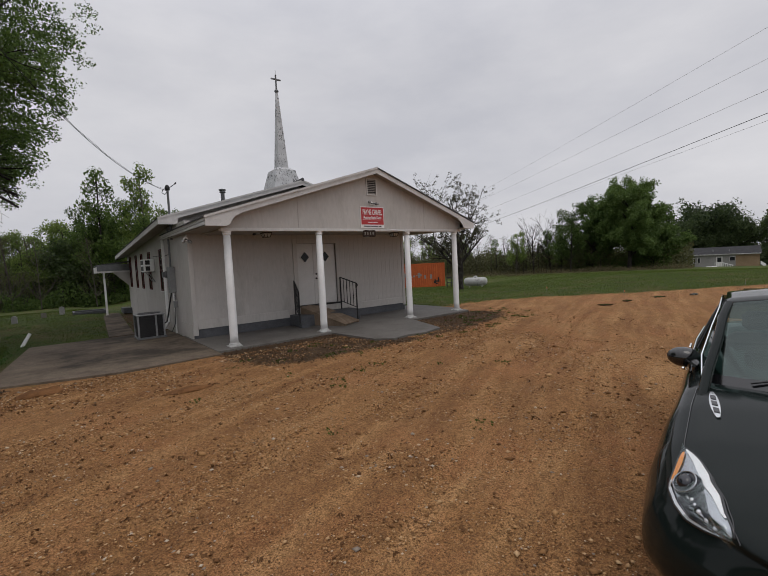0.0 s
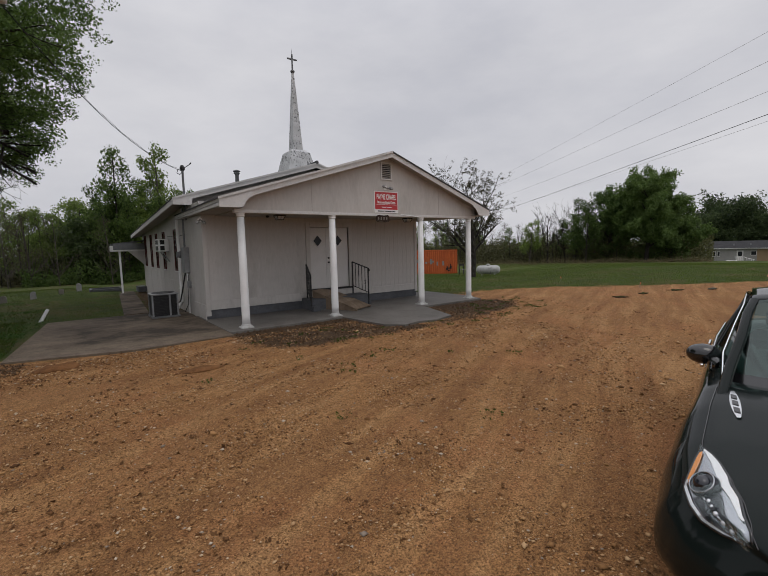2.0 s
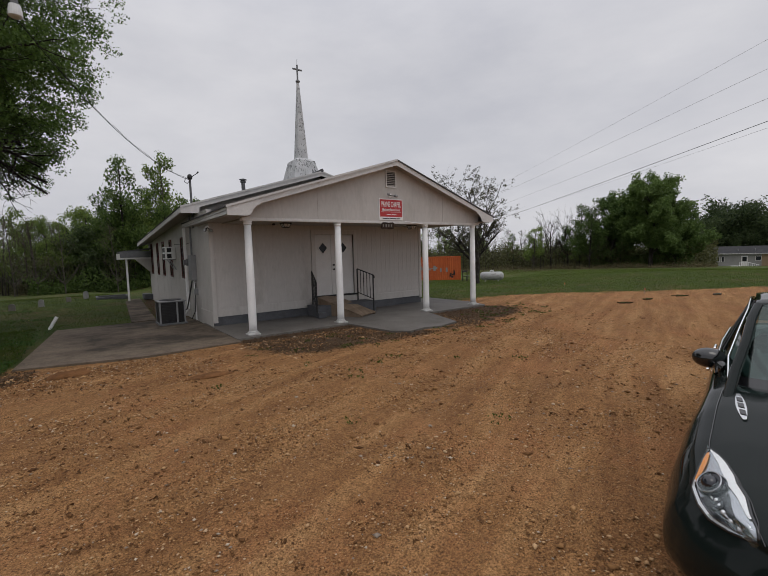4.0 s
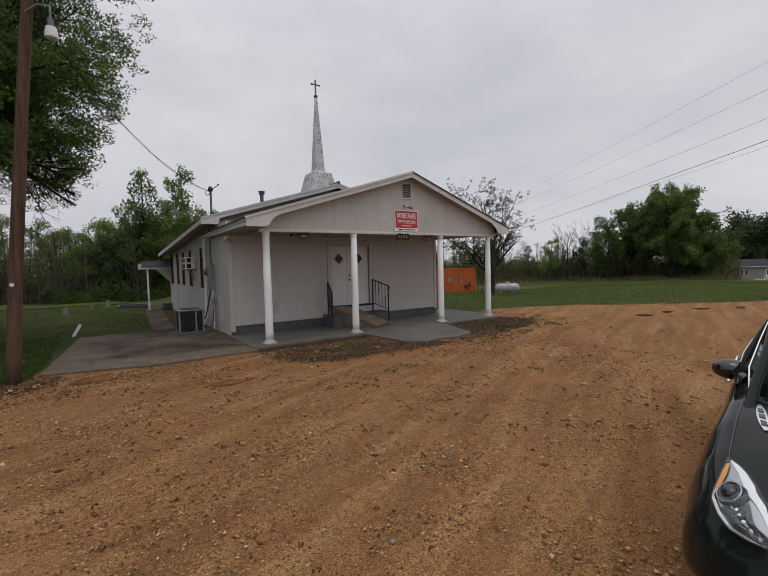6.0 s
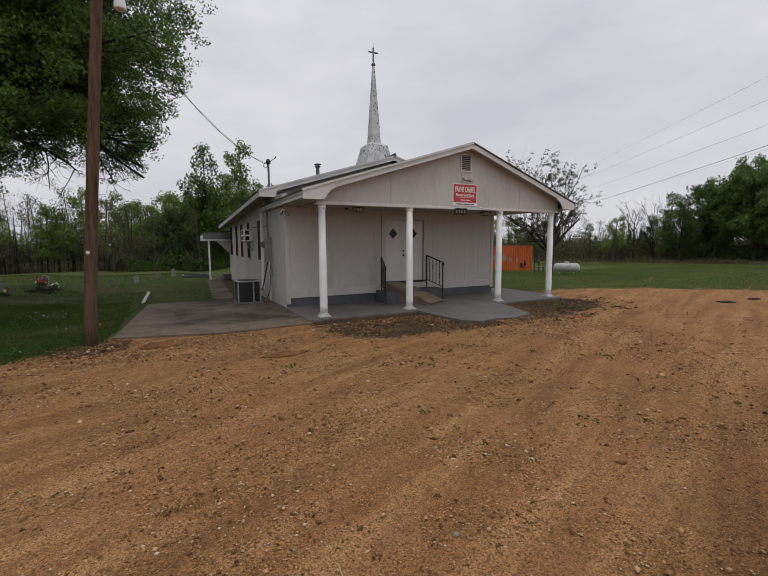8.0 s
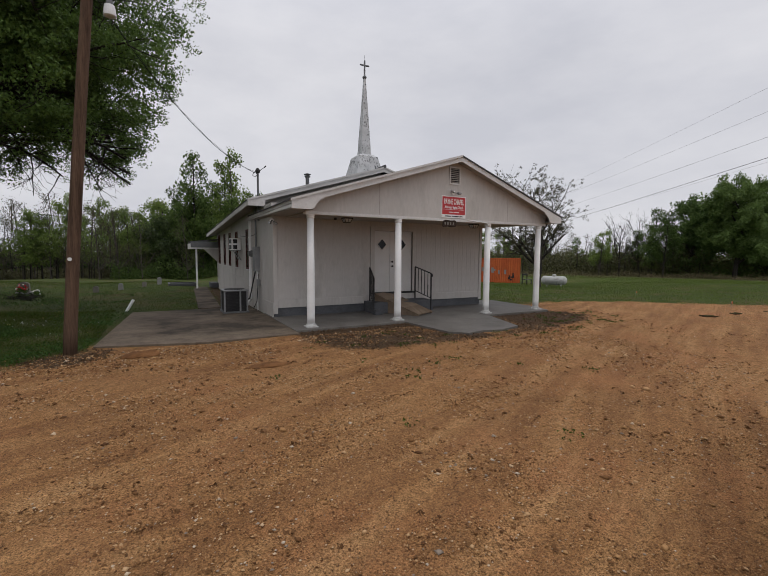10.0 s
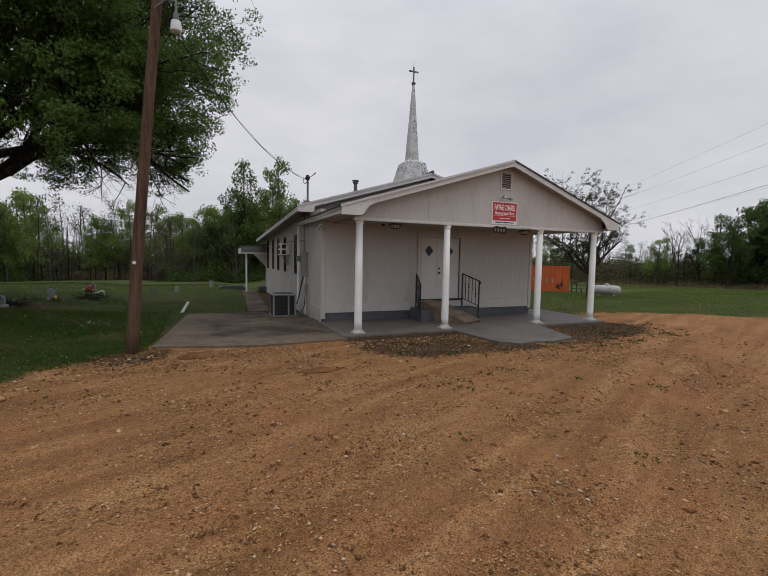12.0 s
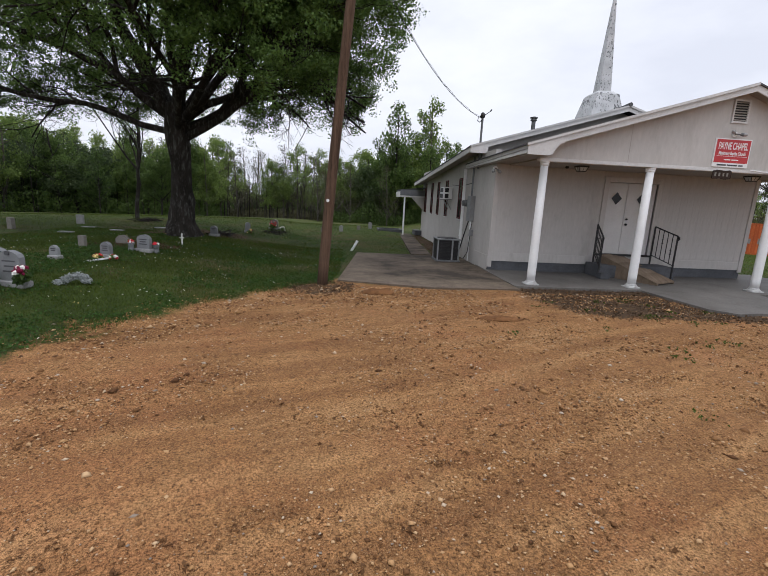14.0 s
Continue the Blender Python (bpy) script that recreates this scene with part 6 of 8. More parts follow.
def specks(seed, n, region, size):
    """Small clover heads over the mown grass, in drifts."""
    r = np.random.default_rng(seed)
    x, y = r.uniform(region[0], region[1], n), r.uniform(region[2], region[3], n)
    drift = np.sin(x * 2.1 + np.cos(y * 1.3)) * np.cos(y * 1.7 - x * 0.6)
    ok = on_grass(0.05)(x, y, r) & (drift + r.normal(0, 0.6, n) > 0.5)
    x, y = x[ok], y[ok]
    return leaf_mesh("clover", np.stack([x, y, ground_z(x, y) + 0.035], 1), size, r, 3, (0.012, 0.012, 0.008), 0.8)


stuff("clover_flowers", specks(61, 1500, (-13, -4.8, -8, 4), 0.009), "flower_white", "small white clover heads in the mown grass", "flowers")
stuff("clover_flowers", specks(62, 800, (-12, -4.8, -4, 9), 0.009), "flower_yellow", "small yellow wild flowers in the mown grass", "flowers")


def clover(seed, n, region):
    """Low broad-leaved clover in ragged mats over the lawn."""
    r = np.random.default_rng(seed)
    x, y = r.uniform(region[0], region[1], n), r.uniform(region[2], region[3], n)
    mat = np.array([noise.fractal(Vector((a * 0.55, b * 0.55, 4.0)), 1.0, 2.0, 4) for a, b in zip(x, y)])
    edge = np.exp(np.minimum(0, polygon_depth(x, y, LOT)) / 1.2)
    ok = on_grass(0.05)(x, y, r) & (mat + 0.45 * edge + r.normal(0, 0.15, n) > 0.16)
    x, y = x[ok], y[ok]
    return leaf_mesh("clover", np.stack([x, y, ground_z(x, y) - 0.005], 1), 0.019, r, 4, (0.03, 0.03, 0.012), 0.35)


stuff("clover", clover(63, 26000, (-11.5, -4.5, -8.5, 3.5)), "clover_leaf", "low dark green clover spreading in the lawn", "clover")
stuff("clover", clover(64, 9000, (-14, -4.2, 2, 12)), "clover_leaf", "low dark green clover between the graves", "clover")
stuff("weeds", clumps(12, 8), "grass_blade", "small green weeds sprouting in the dirt lot", "weeds")


def lumps(seed, n):
    """Dark clods of soil and rotted leaf scattered over the lot, thicker towards the slab."""
    r = np.random.default_rng(seed)
    x, y = r.uniform(-6, 10, n), r.uniform(-10.5, -0.6, n)
    ok = (polygon_depth(x, y, LOT) > 0.2) & (r.uniform(0, 1, n) < np.exp((y + 1.0) / 3.0)) & ~((x > 2.5) & (x < 5.9) & (y > -2.5))
    x, y = x[ok], y[ok]
    return leaf_mesh("clods", np.stack([x, y, ground_z(x, y) - 0.03], 1), 0.022, r, 5, (0.022, 0.022, 0.006), 0.4)


VINE = ((-2.75, -8.10), (-2.77, -8.28), (-2.74, -8.42), (-2.66, -8.56), (-2.55, -8.65))
HEAP = (-3.76, -1.32)


def dry_vine():
    pts = [Vector((x, y, gz(x, y) - 0.022 + 0.006 * (i % 2))) for i, (x, y) in enumerate(VINE)]
    t = thing("dry_vine", pts[0], "thin dry tan vine curled on the dirt", "twig")
    tube("stem", pts, 0.0042, "vine", t)


def dirt_heap(x, y, rx, ry, h):
    t = thing("dirt_heap", (x, y, gz(x, y) - 0.04), "small heap of loose reddish dirt by the slab", "dirt")
    bm = bmesh.new()
    for v in blob(bm, (x, y, gz(x, y) - 0.05), (rx, ry, h), 4):
        k = noise.fractal(v.co * 9.0, 1.0, 2.0, 4)
        v.co += Vector((0.03 * k, 0.03 * k, 0.03 * k))
    part("mound", bm, "red_dirt", t, smooth=True)


dry_vine()
dirt_heap(*HEAP, 0.34, 0.20, 0.10)
dirt_heap(-1.81, -3.03, 0.42, 0.13, 0.05)
stuff("clods", lumps(71, 3300), "clod", "dark clods and rotted leaves scattered on the dirt", "clods")


def pebbles(n, seed, size, region, weight=None):
    r = np.random.default_rng(seed)
    x, y = r.uniform(region[0], region[1], n), r.uniform(region[2], region[3], n)
    ok = polygon_depth(x, y, LOT) > r.uniform(-0.5, 0.6, n)
    ok &= ~((x > -4.65) & (y > -0.8))
    if weight is not None:
        ok &= weight(x, y, r)
    x, y = x[ok], y[ok]
    k = len(x)
    s = size * np.exp(r.normal(0, 0.42, k))
    base = np.array([(1, 0, 0), (-1, 0, 0), (0, 1, 0), (0, -1, 0), (0, 0, 1), (0, 0, -1)], float)
    f = np.array([(0, 2, 4), (2, 1, 4), (1, 3, 4), (3, 0, 4), (2, 0, 5), (1, 2, 5), (3, 1, 5), (0, 3, 5)])
    v = base[None] * r.uniform(0.55, 1.25, (k, 6, 1)) * np.array([1, 0.8, 0.5])
    a = r.uniform(0, 6.28, k)
    ca, sa = np.cos(a)[:, None], np.sin(a)[:, None]
    v = np.stack([v[..., 0] * ca - v[..., 1] * sa, v[..., 0] * sa + v[..., 1] * ca, v[..., 2]], -1) * s[:, None, None]
    z = ground_z(x, y) - 0.033
    v = v + np.stack([x, y, z + 0.1 * s], 1)[:, None]
    return raw_mesh("gravel", v.reshape(-1, 3), (f[None] + 6 * np.arange(k)[:, None, None]).reshape(-1, 3))


def pebble_skin():
    m, n, l, b = shader("loose_stone", 0.85)
    geo = n.new("ShaderNodeNewGeometry")
    col = ramp_node(n, l, geo.outputs["Random Per Island"], [(0.0, (0.090, 0.041, 0.017)), (0.34, (0.190, 0.092, 0.036)), (0.66, (0.3953, 0.2196, 0.0922)), (0.90, (0.5270, 0.3514, 0.1932)), (0.955, (0.5446, 0.4568, 0.3514)), (0.985, (0.25, 0.20, 0.155))])
    l.new(col, b.inputs["Base Color"])
    return m


M["stones"] = pebble_skin()
def patchy(x, y, r):
    u, w = x * 0.81 + y * 0.59, y * 0.81 - x * 0.59
    n = np.array([noise.fractal(Vector((a * 0.3, b * 1.5, 2.0)), 1.0, 2.0, 3) for a, b in zip(u, w)])
    return n + r.normal(0, 0.28, len(x)) > -0.04


stuff("gravel", pebbles(125000, 21, 0.0100, (-9.5, 6, -11, 0), patchy), "stones", "loose tan gravel on the lot", "gravel")
stuff("gravel", pebbles(38000, 25, 0.0062, (-8.5, 2.5, -10, -4)), "stones", "fine loose grit on the lot", "gravel")
stuff("gravel", pebbles(900, 26, 0.024, (-9.0, 6, -10.2, -1.5), patchy), "stones", "scattered larger stones on the lot", "gravel")
stuff("gravel", pebbles(6000, 22, 0.016, (-9.5, 9, -11, -0.6), patchy), "stones", "larger loose stones on the lot", "gravel")
stuff("gravel", pebbles(17000, 24, 0.013, (-5.6, 2.6, -2.4, -0.55), lambda x, y, r: r.uniform(0, 1, len(x)) < np.exp((y + 0.6) / 0.7)), "stones", "banked tan gravel along the slab edge", "gravel")
stuff("gravel", pebbles(9000, 23, 0.016, (-8.6, -4.2, -7.5, -0.5), lambda x, y, r: polygon_depth(x, y, LOT) < 0.9), "stones", "banked gravel along the grass edge", "gravel")


def dead_leaves(n, seed):
    r = np.random.default_rng(seed)
    pts = []
    for poly, k in ((SOIL_FRONT, 4600), (SOIL_EAST, 2600), (SOIL_POLE, 900), (SOIL_OAK, 1200), (SOIL_WALK, 700), (SOIL_GRAVE, 900)):
        q = np.array(poly)
        x, y = r.uniform(q[:, 0].min(), q[:, 0].max(), k), r.uniform(q[:, 1].min(), q[:, 1].max(), k)
        ok = polygon_depth(x, y, poly) > -0.1 * r.uniform(0, 2, k)
        pts.append(np.stack([x[ok], y[ok], ground_z(x[ok], y[ok]) - 0.025], 1))
    return leaf_mesh("leaf_litter", np.concatenate(pts), 0.028, r, 1, (0.02, 0.02, 0.006), 0.25)


stuff("leaf_litter", dead_leaves(1, 9), "litter", "brown dead leaves and twigs on dark soil", "leaves")

# ---- graves ----
def headstone(x, y, w, h, d, turn, material, label, style="serpentine", base=True, lines=3):
    z, w, h, d = gz(x, y) - 0.05, w * 0.84, h * 0.86, d * 0.84
    t = thing("headstone", (x, y, z), label, "gravestone", "gravestones")
    m = Matrix.Translation((x, y, z)) @ Euler((0, 0, radians(turn))).to_matrix().to_4x4()
    z0 = 0.0
    if base:
        bm = bmesh.new()
        vs = box(bm, (-w * 0.68, -d * 0.95, 0), (w * 0.68, d * 0.95, 0.10), m, bevel=0.012)
        part("plinth", bm, "granite_rough", t)
        z0 = 0.10
    n, outline = 12, [(-w / 2, z0)]
    for i in range(n + 1):
        u = -1 + 2 * i / n
        top = {"serpentine": h - 0.07 * abs(u) ** 1.6 - (0.03 if abs(u) > 0.98 else 0), "round": h - 0.30 * w * u * u, "flat": h - (0.02 if abs(u) > 0.95 else 0)}[style]
        outline.append((u * w / 2, z0 + top))
    outline.append((w / 2, z0))
    bm = bmesh.new()
    prism(bm, outline, -d / 2, d / 2, "y")
    bmesh.ops.transform(bm, matrix=m, verts=bm.verts[:])
    tablet = part("tablet", bm, material, t)
    if lines:
        bm = bmesh.new()
        for i in range(lines):
            zz = z0 + h * (0.66 - 0.17 * i)
            ww = w * (0.32 if i % 2 == 0 else 0.24)
            box(bm, (-ww, -d / 2 - 0.004, zz - 0.011), (ww, -d / 2 - 0.001, zz + 0.011), m)
        part("inscription_bar", bm, "engrave", tablet)
    return t


def bouquet(x, y, z, r, colors, label, leaf="oak_leaf", n=26, seed=1, vase=False):
    rg = random.Random(seed)
    zz = gz(x, y) - 0.05
    t = thing("flower_bouquet", (x, y, zz), label, "flowers", "grave flowers")
    if vase:
        bm = bmesh.new()
        lathe(bm, [(0.05, zz), (0.07, zz + 0.04), (0.06, zz + 0.12), (0.085, zz + 0.22)], (x, y, 0), 12)
        part("vase", bm, "granite", t)
    for c in colors:
        for _ in range(n // len(colors)):
            bm = bmesh.new()
            a, e = rg.uniform(0, 6.28), rg.uniform(-0.2, 1.3)
            q = Vector((x + r * math.cos(a) * math.cos(e), y + r * math.sin(a) * math.cos(e), zz + z + r * math.sin(e)))
            blob(bm, q, (rg.uniform(0.022, 0.04),) * 3, 1, 0.25)
            part("bloom", bm, c, t)
    pts = [(x, y, zz + z * 0.8)] * 3
    part_mesh("foliage", leaf_mesh("foliage", pts, 0.05, np.random.default_rng(seed), 40, (r * 0.7, r * 0.7, max(0.05, z * 0.3))), leaf, t)
    return t


headstone(-9.47, -2.96, 0.42, 0.54, 0.12, -12, "granite", "grey polished granite headstone with a small oval portrait frame")
headstone(-9.97, -2.57, 0.42, 0.46, 0.12, -12, "granite", "grey granite headstone standing behind another", lines=2)
headstone(-10.18, -0.9, 0.21, 0.23, 0.09, -10, "granite", "small grey granite headstone on a plinth", lines=2)
headstone(-10.76, 0.99, 0.19, 0.34, 0.10, -8, "old_stone", "old brownish upright gravestone", "flat", False, 0)
headstone(-9.53, -0.29, 0.27, 0.31, 0.11, -14, "granite", "grey granite headstone with roses at its foot")
headstone(-10.37, 2.06, 0.39, 0.27, 0.12, -6, "old_stone", "low rounded dark old gravestone", "round", False, 0)
headstone(-9.33, 0.99, 0.39, 0.39, 0.13, -14, "granite", "wide grey headstone flanked by flower vases")
headstone(-9.11, 5.69, 0.28, 0.32, 0.14, -6, "granite", "small grey headstone near the oak", lines=2)
headstone(-8.54, 8.22, 0.24, 0.40, 0.12, 24, "granite", "narrow tilted grey gravestone with flowers", lines=0)
headstone(-7.99, 11.26, 0.44, 0.46, 0.18, -4, "old_stone", "dark headstone with red flowers", lines=0)
headstone(-4.82, 13.04, 0.24, 0.40, 0.14, -3, "granite_rough", "pale upright headstone in the grass", "round", False, 0)
headstone(-3.87, 14.49, 0.24, 0.28, 0.12, -3, "old_stone", "small brown gravestone in the grass", "flat", False, 0)
headstone(-3.17, 15.48, 0.26, 0.46, 0.14, 0, "granite_rough", "weathered headstone at a bordered plot", "round", False, 0)
headstone(-14.54, 7.38, 0.3, 0.42, 0.12, -8, "granite_rough", "small pale marker stone in the grass", "flat", False, 0)
headstone(-14.96, 4.58, 0.24, 0.42, 0.14, -20, "old_stone", "lone weathered stone at the mound edge", "flat", False, 0)
headstone(-5.72, 12.31, 0.26, 0.36, 0.12, -3, "old_stone", "small dark gravestone leaning slightly", "round", False, 0)

# oval portrait frame, left blank
t = thing("portrait_oval", (-9.480, -3.020, 0.5), "small blank oval ceramic frame on a headstone", "plaque")
bm = bmesh.new()
rod(bm, (-9.480, -3.016, gz(-9.470, -2.960) + 0.48), (-9.483, -3.034, gz(-9.470, -2.960) + 0.48), 0.035, n=16)
part("oval", bm, "engrave", t)

bouquet(-9.24, -3.11, 0.28, 0.09, ["flower_maroon", "flower_maroon", "flower_white"], "maroon and white artificial flowers beside a headstone", seed=3)
bouquet(-9.69, -3.13, 0.28, 0.08, ["flower_white", "flower_yellow"], "white and yellow artificial flowers beside a headstone", seed=4)
bouquet(-9.61, 0.91, 0.22, 0.05, ["flower_red", "flower_white"], "red artificial flowers in a stone vase", seed=5, vase=True)
bouquet(-9.07, 1.0, 0.22, 0.048, ["flower_red", "flower_red", "flower_white"], "red flowers in a stone vase", seed=6, vase=True)
bouquet(-9.6, -0.50, 0.05, 0.075, ["flower_red", "flower_yellow"], "fallen red and orange silk roses", seed=7, n=18)
bouquet(-9.34, -0.42, 0.05, 0.07, ["flower_red", "flower_white"], "faded pink silk roses on the grass", seed=8, n=14)
bouquet(-8.01, 11.02, 0.24, 0.17, ["flower_red", "flower_red", "flower_white"], "bright red flowers on a dark grave", seed=9)
bouquet(-7.57, 11.05, 0.08, 0.14, ["flower_white"], "white faded flowers on a grave", seed=12, n=10)
bouquet(-8.39, 7.95, 0.08, 0.12, ["flower_maroon", "flower_yellow"], "small faded bouquet by a tilted stone", seed=13, n=10)


def silvery_bush(x, y):
    z = gz(x, y) - 0.05
    t = thing("silver_shrub", (x, y, z), "low silvery white flowering shrub on the grass", "shrub")
    pts = [(x + dx, y + dy, z + h) for dx, dy, h in ((-0.34, -0.12, 0.12), (-0.2, 0, 0.20), (0, 0.05, 0.24), (0.22, 0.1, 0.26), (0.42, 0.16, 0.2), (0.55, 0.2, 0.12), (-0.55, -0.2, 0.06))]
    part_mesh("foliage", leaf_mesh("foliage", [(x + (q[0] - x) * 0.34, y + (q[1] - y) * 0.34, z + (q[2] - z) * 0.60) for q in pts], 0.022, np.random.default_rng(4), 150, (0.045, 0.042, 0.038)), "dusty_miller", t)


silvery_bush(-8.85, -2.6)
t = thing("fallen_cross", (-9.53, -0.76, gz(-9.53, -0.76)), "white wooden stake cross lying on the grass", "cross")
m = Matrix.Translation((-9.53, -0.76, gz(-9.53, -0.76) - 0.03)) @ Euler((radians(4), radians(-9), radians(28))).to_matrix().to_4x4()
bm = bmesh.new()
box(bm, (-0.24, -0.015, 0.0), (0.24, 0.015, 0.03), m)
part("stake", bm, "plain_white", t)
t = thing("garden_figure", (-9.150, 2.860, gz(-9.150, 2.860) - 0.05), "small white weathered cross-shaped grave ornament", "ornament")
z = gz(-9.150, 2.860) - 0.05
bm = bmesh.new()
box(bm, (-9.168, 2.845, z), (-9.132, 2.875, z + 0.30), bevel=0.008)
box(bm, (-9.215, 2.848, z + 0.19), (-9.085, 2.872, z + 0.225), bevel=0.008)
blob(bm, (-9.150, 2.860, z + 0.31), (0.03, 0.022, 0.035), 1)
part("figure", bm, "flower_white", t)
t = thing("grave_border", (-2.77, 15.08, gz(-2.77, 15.08)), "dark low bordered grave plot", "grave")
z = gz(-2.77, 15.08)
bm = bmesh.new()
for a, b, c, d in ((-2.77, -1.37, 14.48, 14.58), (-2.77, -1.37, 15.58, 15.68), (-2.77, -2.67, 14.58, 15.58), (-1.47, -1.37, 14.58, 15.58)):
    box(bm, (a, c, z - 0.1), (b, d, z + 0.06), bevel=0.01)
part("kerb", bm, "base_block", t)
for i, (x, y) in enumerate(((-13.06, 4.12), (-12.15, 5.27), (-13.45, 5.99), (-11.44, 6.93))):
    t = thing("flat_marker", (x, y, gz(x, y)), "pale flat grave marker flush in the lawn", "gravestone", "flat markers")
    bm = bmesh.new()
    box(bm, (x - 0.2, y - 0.10, gz(x, y) - 0.08), (x + 0.2, y + 0.10, gz(x, y) + 0.004), bevel=0.006)
    part("slab", bm, "granite_rough", t)


# ---- the east field ----
def container():
    p = bearing(46.2, 43.5, 0)
    right = Vector((p.x, p.y, gz(p.x, p.y) - 0.05))
    t = thing("shipping_container", right, "orange ribbed steel shipping container with rubbed paint", "container")
    way = Vector((-math.cos(radians(46.0)), math.sin(radians(46.0)), 0)).normalized()
    m = Matrix.Translation(right) @ Matrix((( way.x, -way.y, 0, 0), (way.y, way.x, 0, 0), (0, 0, 1, 0), (0, 0, 0, 1)))
    L, W, H = 6.06, 2.4, 2.40
    # near side faces -y in local after the turn, so work with both long sides alike
    bm = bmesh.new()
    box(bm, (0.05, -W + 0.05, 0.12), (L - 0.05, -0.05, H - 0.05), m)
    part("shell", bm, "orange", t)
    for y in (0.0, -W):
        s = 1 if y == 0 else -1
        x = 0.14
        while x < L - 0.2:
            bm = bmesh.new()
            prism(bm, [(x, y - 0.05 * s), (x + 0.03, y - 0.008 * s), (x + 0.10, y - 0.008 * s), (x + 0.13, y - 0.05 * s)], 0.16, H - 0.10)
            bmesh.ops.transform(bm, matrix=m, verts=bm.verts[:])
            part("corrugation", bm, "orange", t)
            x += 0.21
    bm = bmesh.new()
    for x in (0, L - 0.12):
        for y in (-W, -0.12):
            box(bm, (x, y, 0), (x + 0.12, y + 0.12, H), m)
    for z in (0.02, H - 0.11):
        for y in (-W, -0.11):
            box(bm, (0.12, y, z), (L - 0.12, y + 0.11, z + 0.11), m)
    part("frame", bm, "orange", t)
    # rubbed pale band and dark stencil-like marks, unreadable
    rg = random.Random(2)
    for k in range(12):
        x = 1.2 + rg.uniform(0, 3.0)
        bm = bmesh.new()
        box(bm, (x, 0.003, 0.85 + rg.uniform(0, 0.35)), (x + rg.uniform(0.1, 0.3), 0.006, 1.2 + rg.uniform(0, 0.3)), m)
        part("rubbed_mark", bm, "house_wall", t)
    for k in range(7):
        x, z = 0.2 + rg.uniform(0, 0.8), 0.15 + rg.uniform(0, 0.7)
        bm = bmesh.new()
        box(bm, (x, 0.004, z), (x + rg.uniform(0.08, 0.2), 0.008, z + rg.uniform(0.1, 0.3)), m)
        part("dark_mark", bm, "dark_metal", t)


container()


def old_chair():
    p = bearing(47.0, 39.5, 0)
    z = gz(p.x, p.y) - 0.04
    t = thing("yard_chair", (p.x, p.y, z), "dark metal frame chair standing on the grass", "chair")
    x, y = p.x, p.y
    for dx, dy, h in ((-0.28, -0.25, 0.45), (0.28, -0.25, 0.45), (-0.28, 0.25, 0.95), (0.28, 0.25, 0.95)):
        bm = bmesh.new()
        box(bm, (x + dx - 0.03, y + dy - 0.03, z), (x + dx + 0.03, y + dy + 0.03, z + h))
        part("leg", bm, "black_iron", t)
    bm = bmesh.new()
    box(bm, (x - 0.30, y - 0.28, z + 0.42), (x + 0.30, y + 0.28, z + 0.47))
    part("seat", bm, "black_iron", t)
    bm = bmesh.new()
    box(bm, (x - 0.30, y + 0.23, z + 0.80), (x + 0.30, y + 0.27, z + 0.95))
    part("backrest", bm, "black_iron", t)


old_chair()


def propane_tank():
    p = bearing(50.2, 35.0, 0)
    z = gz(p.x, p.y) - 0.05
    t = thing("propane_tank", (p.x, p.y, z), "weathered white horizontal propane tank on legs", "tank")
    ax = Vector((math.cos(radians(50)), -math.sin(radians(50)), 0))
    m = Matrix.Translation((p.x, p.y, z + 0.46)) @ ax.to_track_quat("Z", "Y").to_matrix().to_4x4()
    bm = bmesh.new()
    lathe(bm, [(0.02, -0.93), (0.17, -0.90), (0.29, -0.80), (0.335, -0.66), (0.335, 0.66), (0.29, 0.80), (0.17, 0.90), (0.02, 0.93)], (0, 0, 0), 28)
    bmesh.ops.transform(bm, matrix=m, verts=bm.verts[:])
    body = part("shell", bm, "tank_paint", t, smooth=True)
    bm = bmesh.new()
    lathe(bm, [(0.16, z + 0.76), (0.16, z + 0.86), (0.12, z + 0.91), (0.03, z + 0.93)], (p.x, p.y, 0), 16)
    part("valve_dome", bm, "tank_paint", body)
    for s in (-0.5, 0.5):
        q = Vector((p.x, p.y, z)) + ax * s
        bm = bmesh.new()
        box(bm, (-0.05, -0.25, 0), (0.05, 0.25, 0.24), Matrix.Translation(q) @ Euler((0, 0, radians(-50))).to_matrix().to_4x4())
        part("leg", bm, "tank_paint", t)
    bm = bmesh.new()
    rod(bm, (p.x - 0.12, p.y - 0.32, z - 0.05), (p.x - 0.12, p.y - 0.32, z + 0.62), 0.025, n=8)
    part("riser_pipe", bm, "grey_metal", t)


propane_tank()


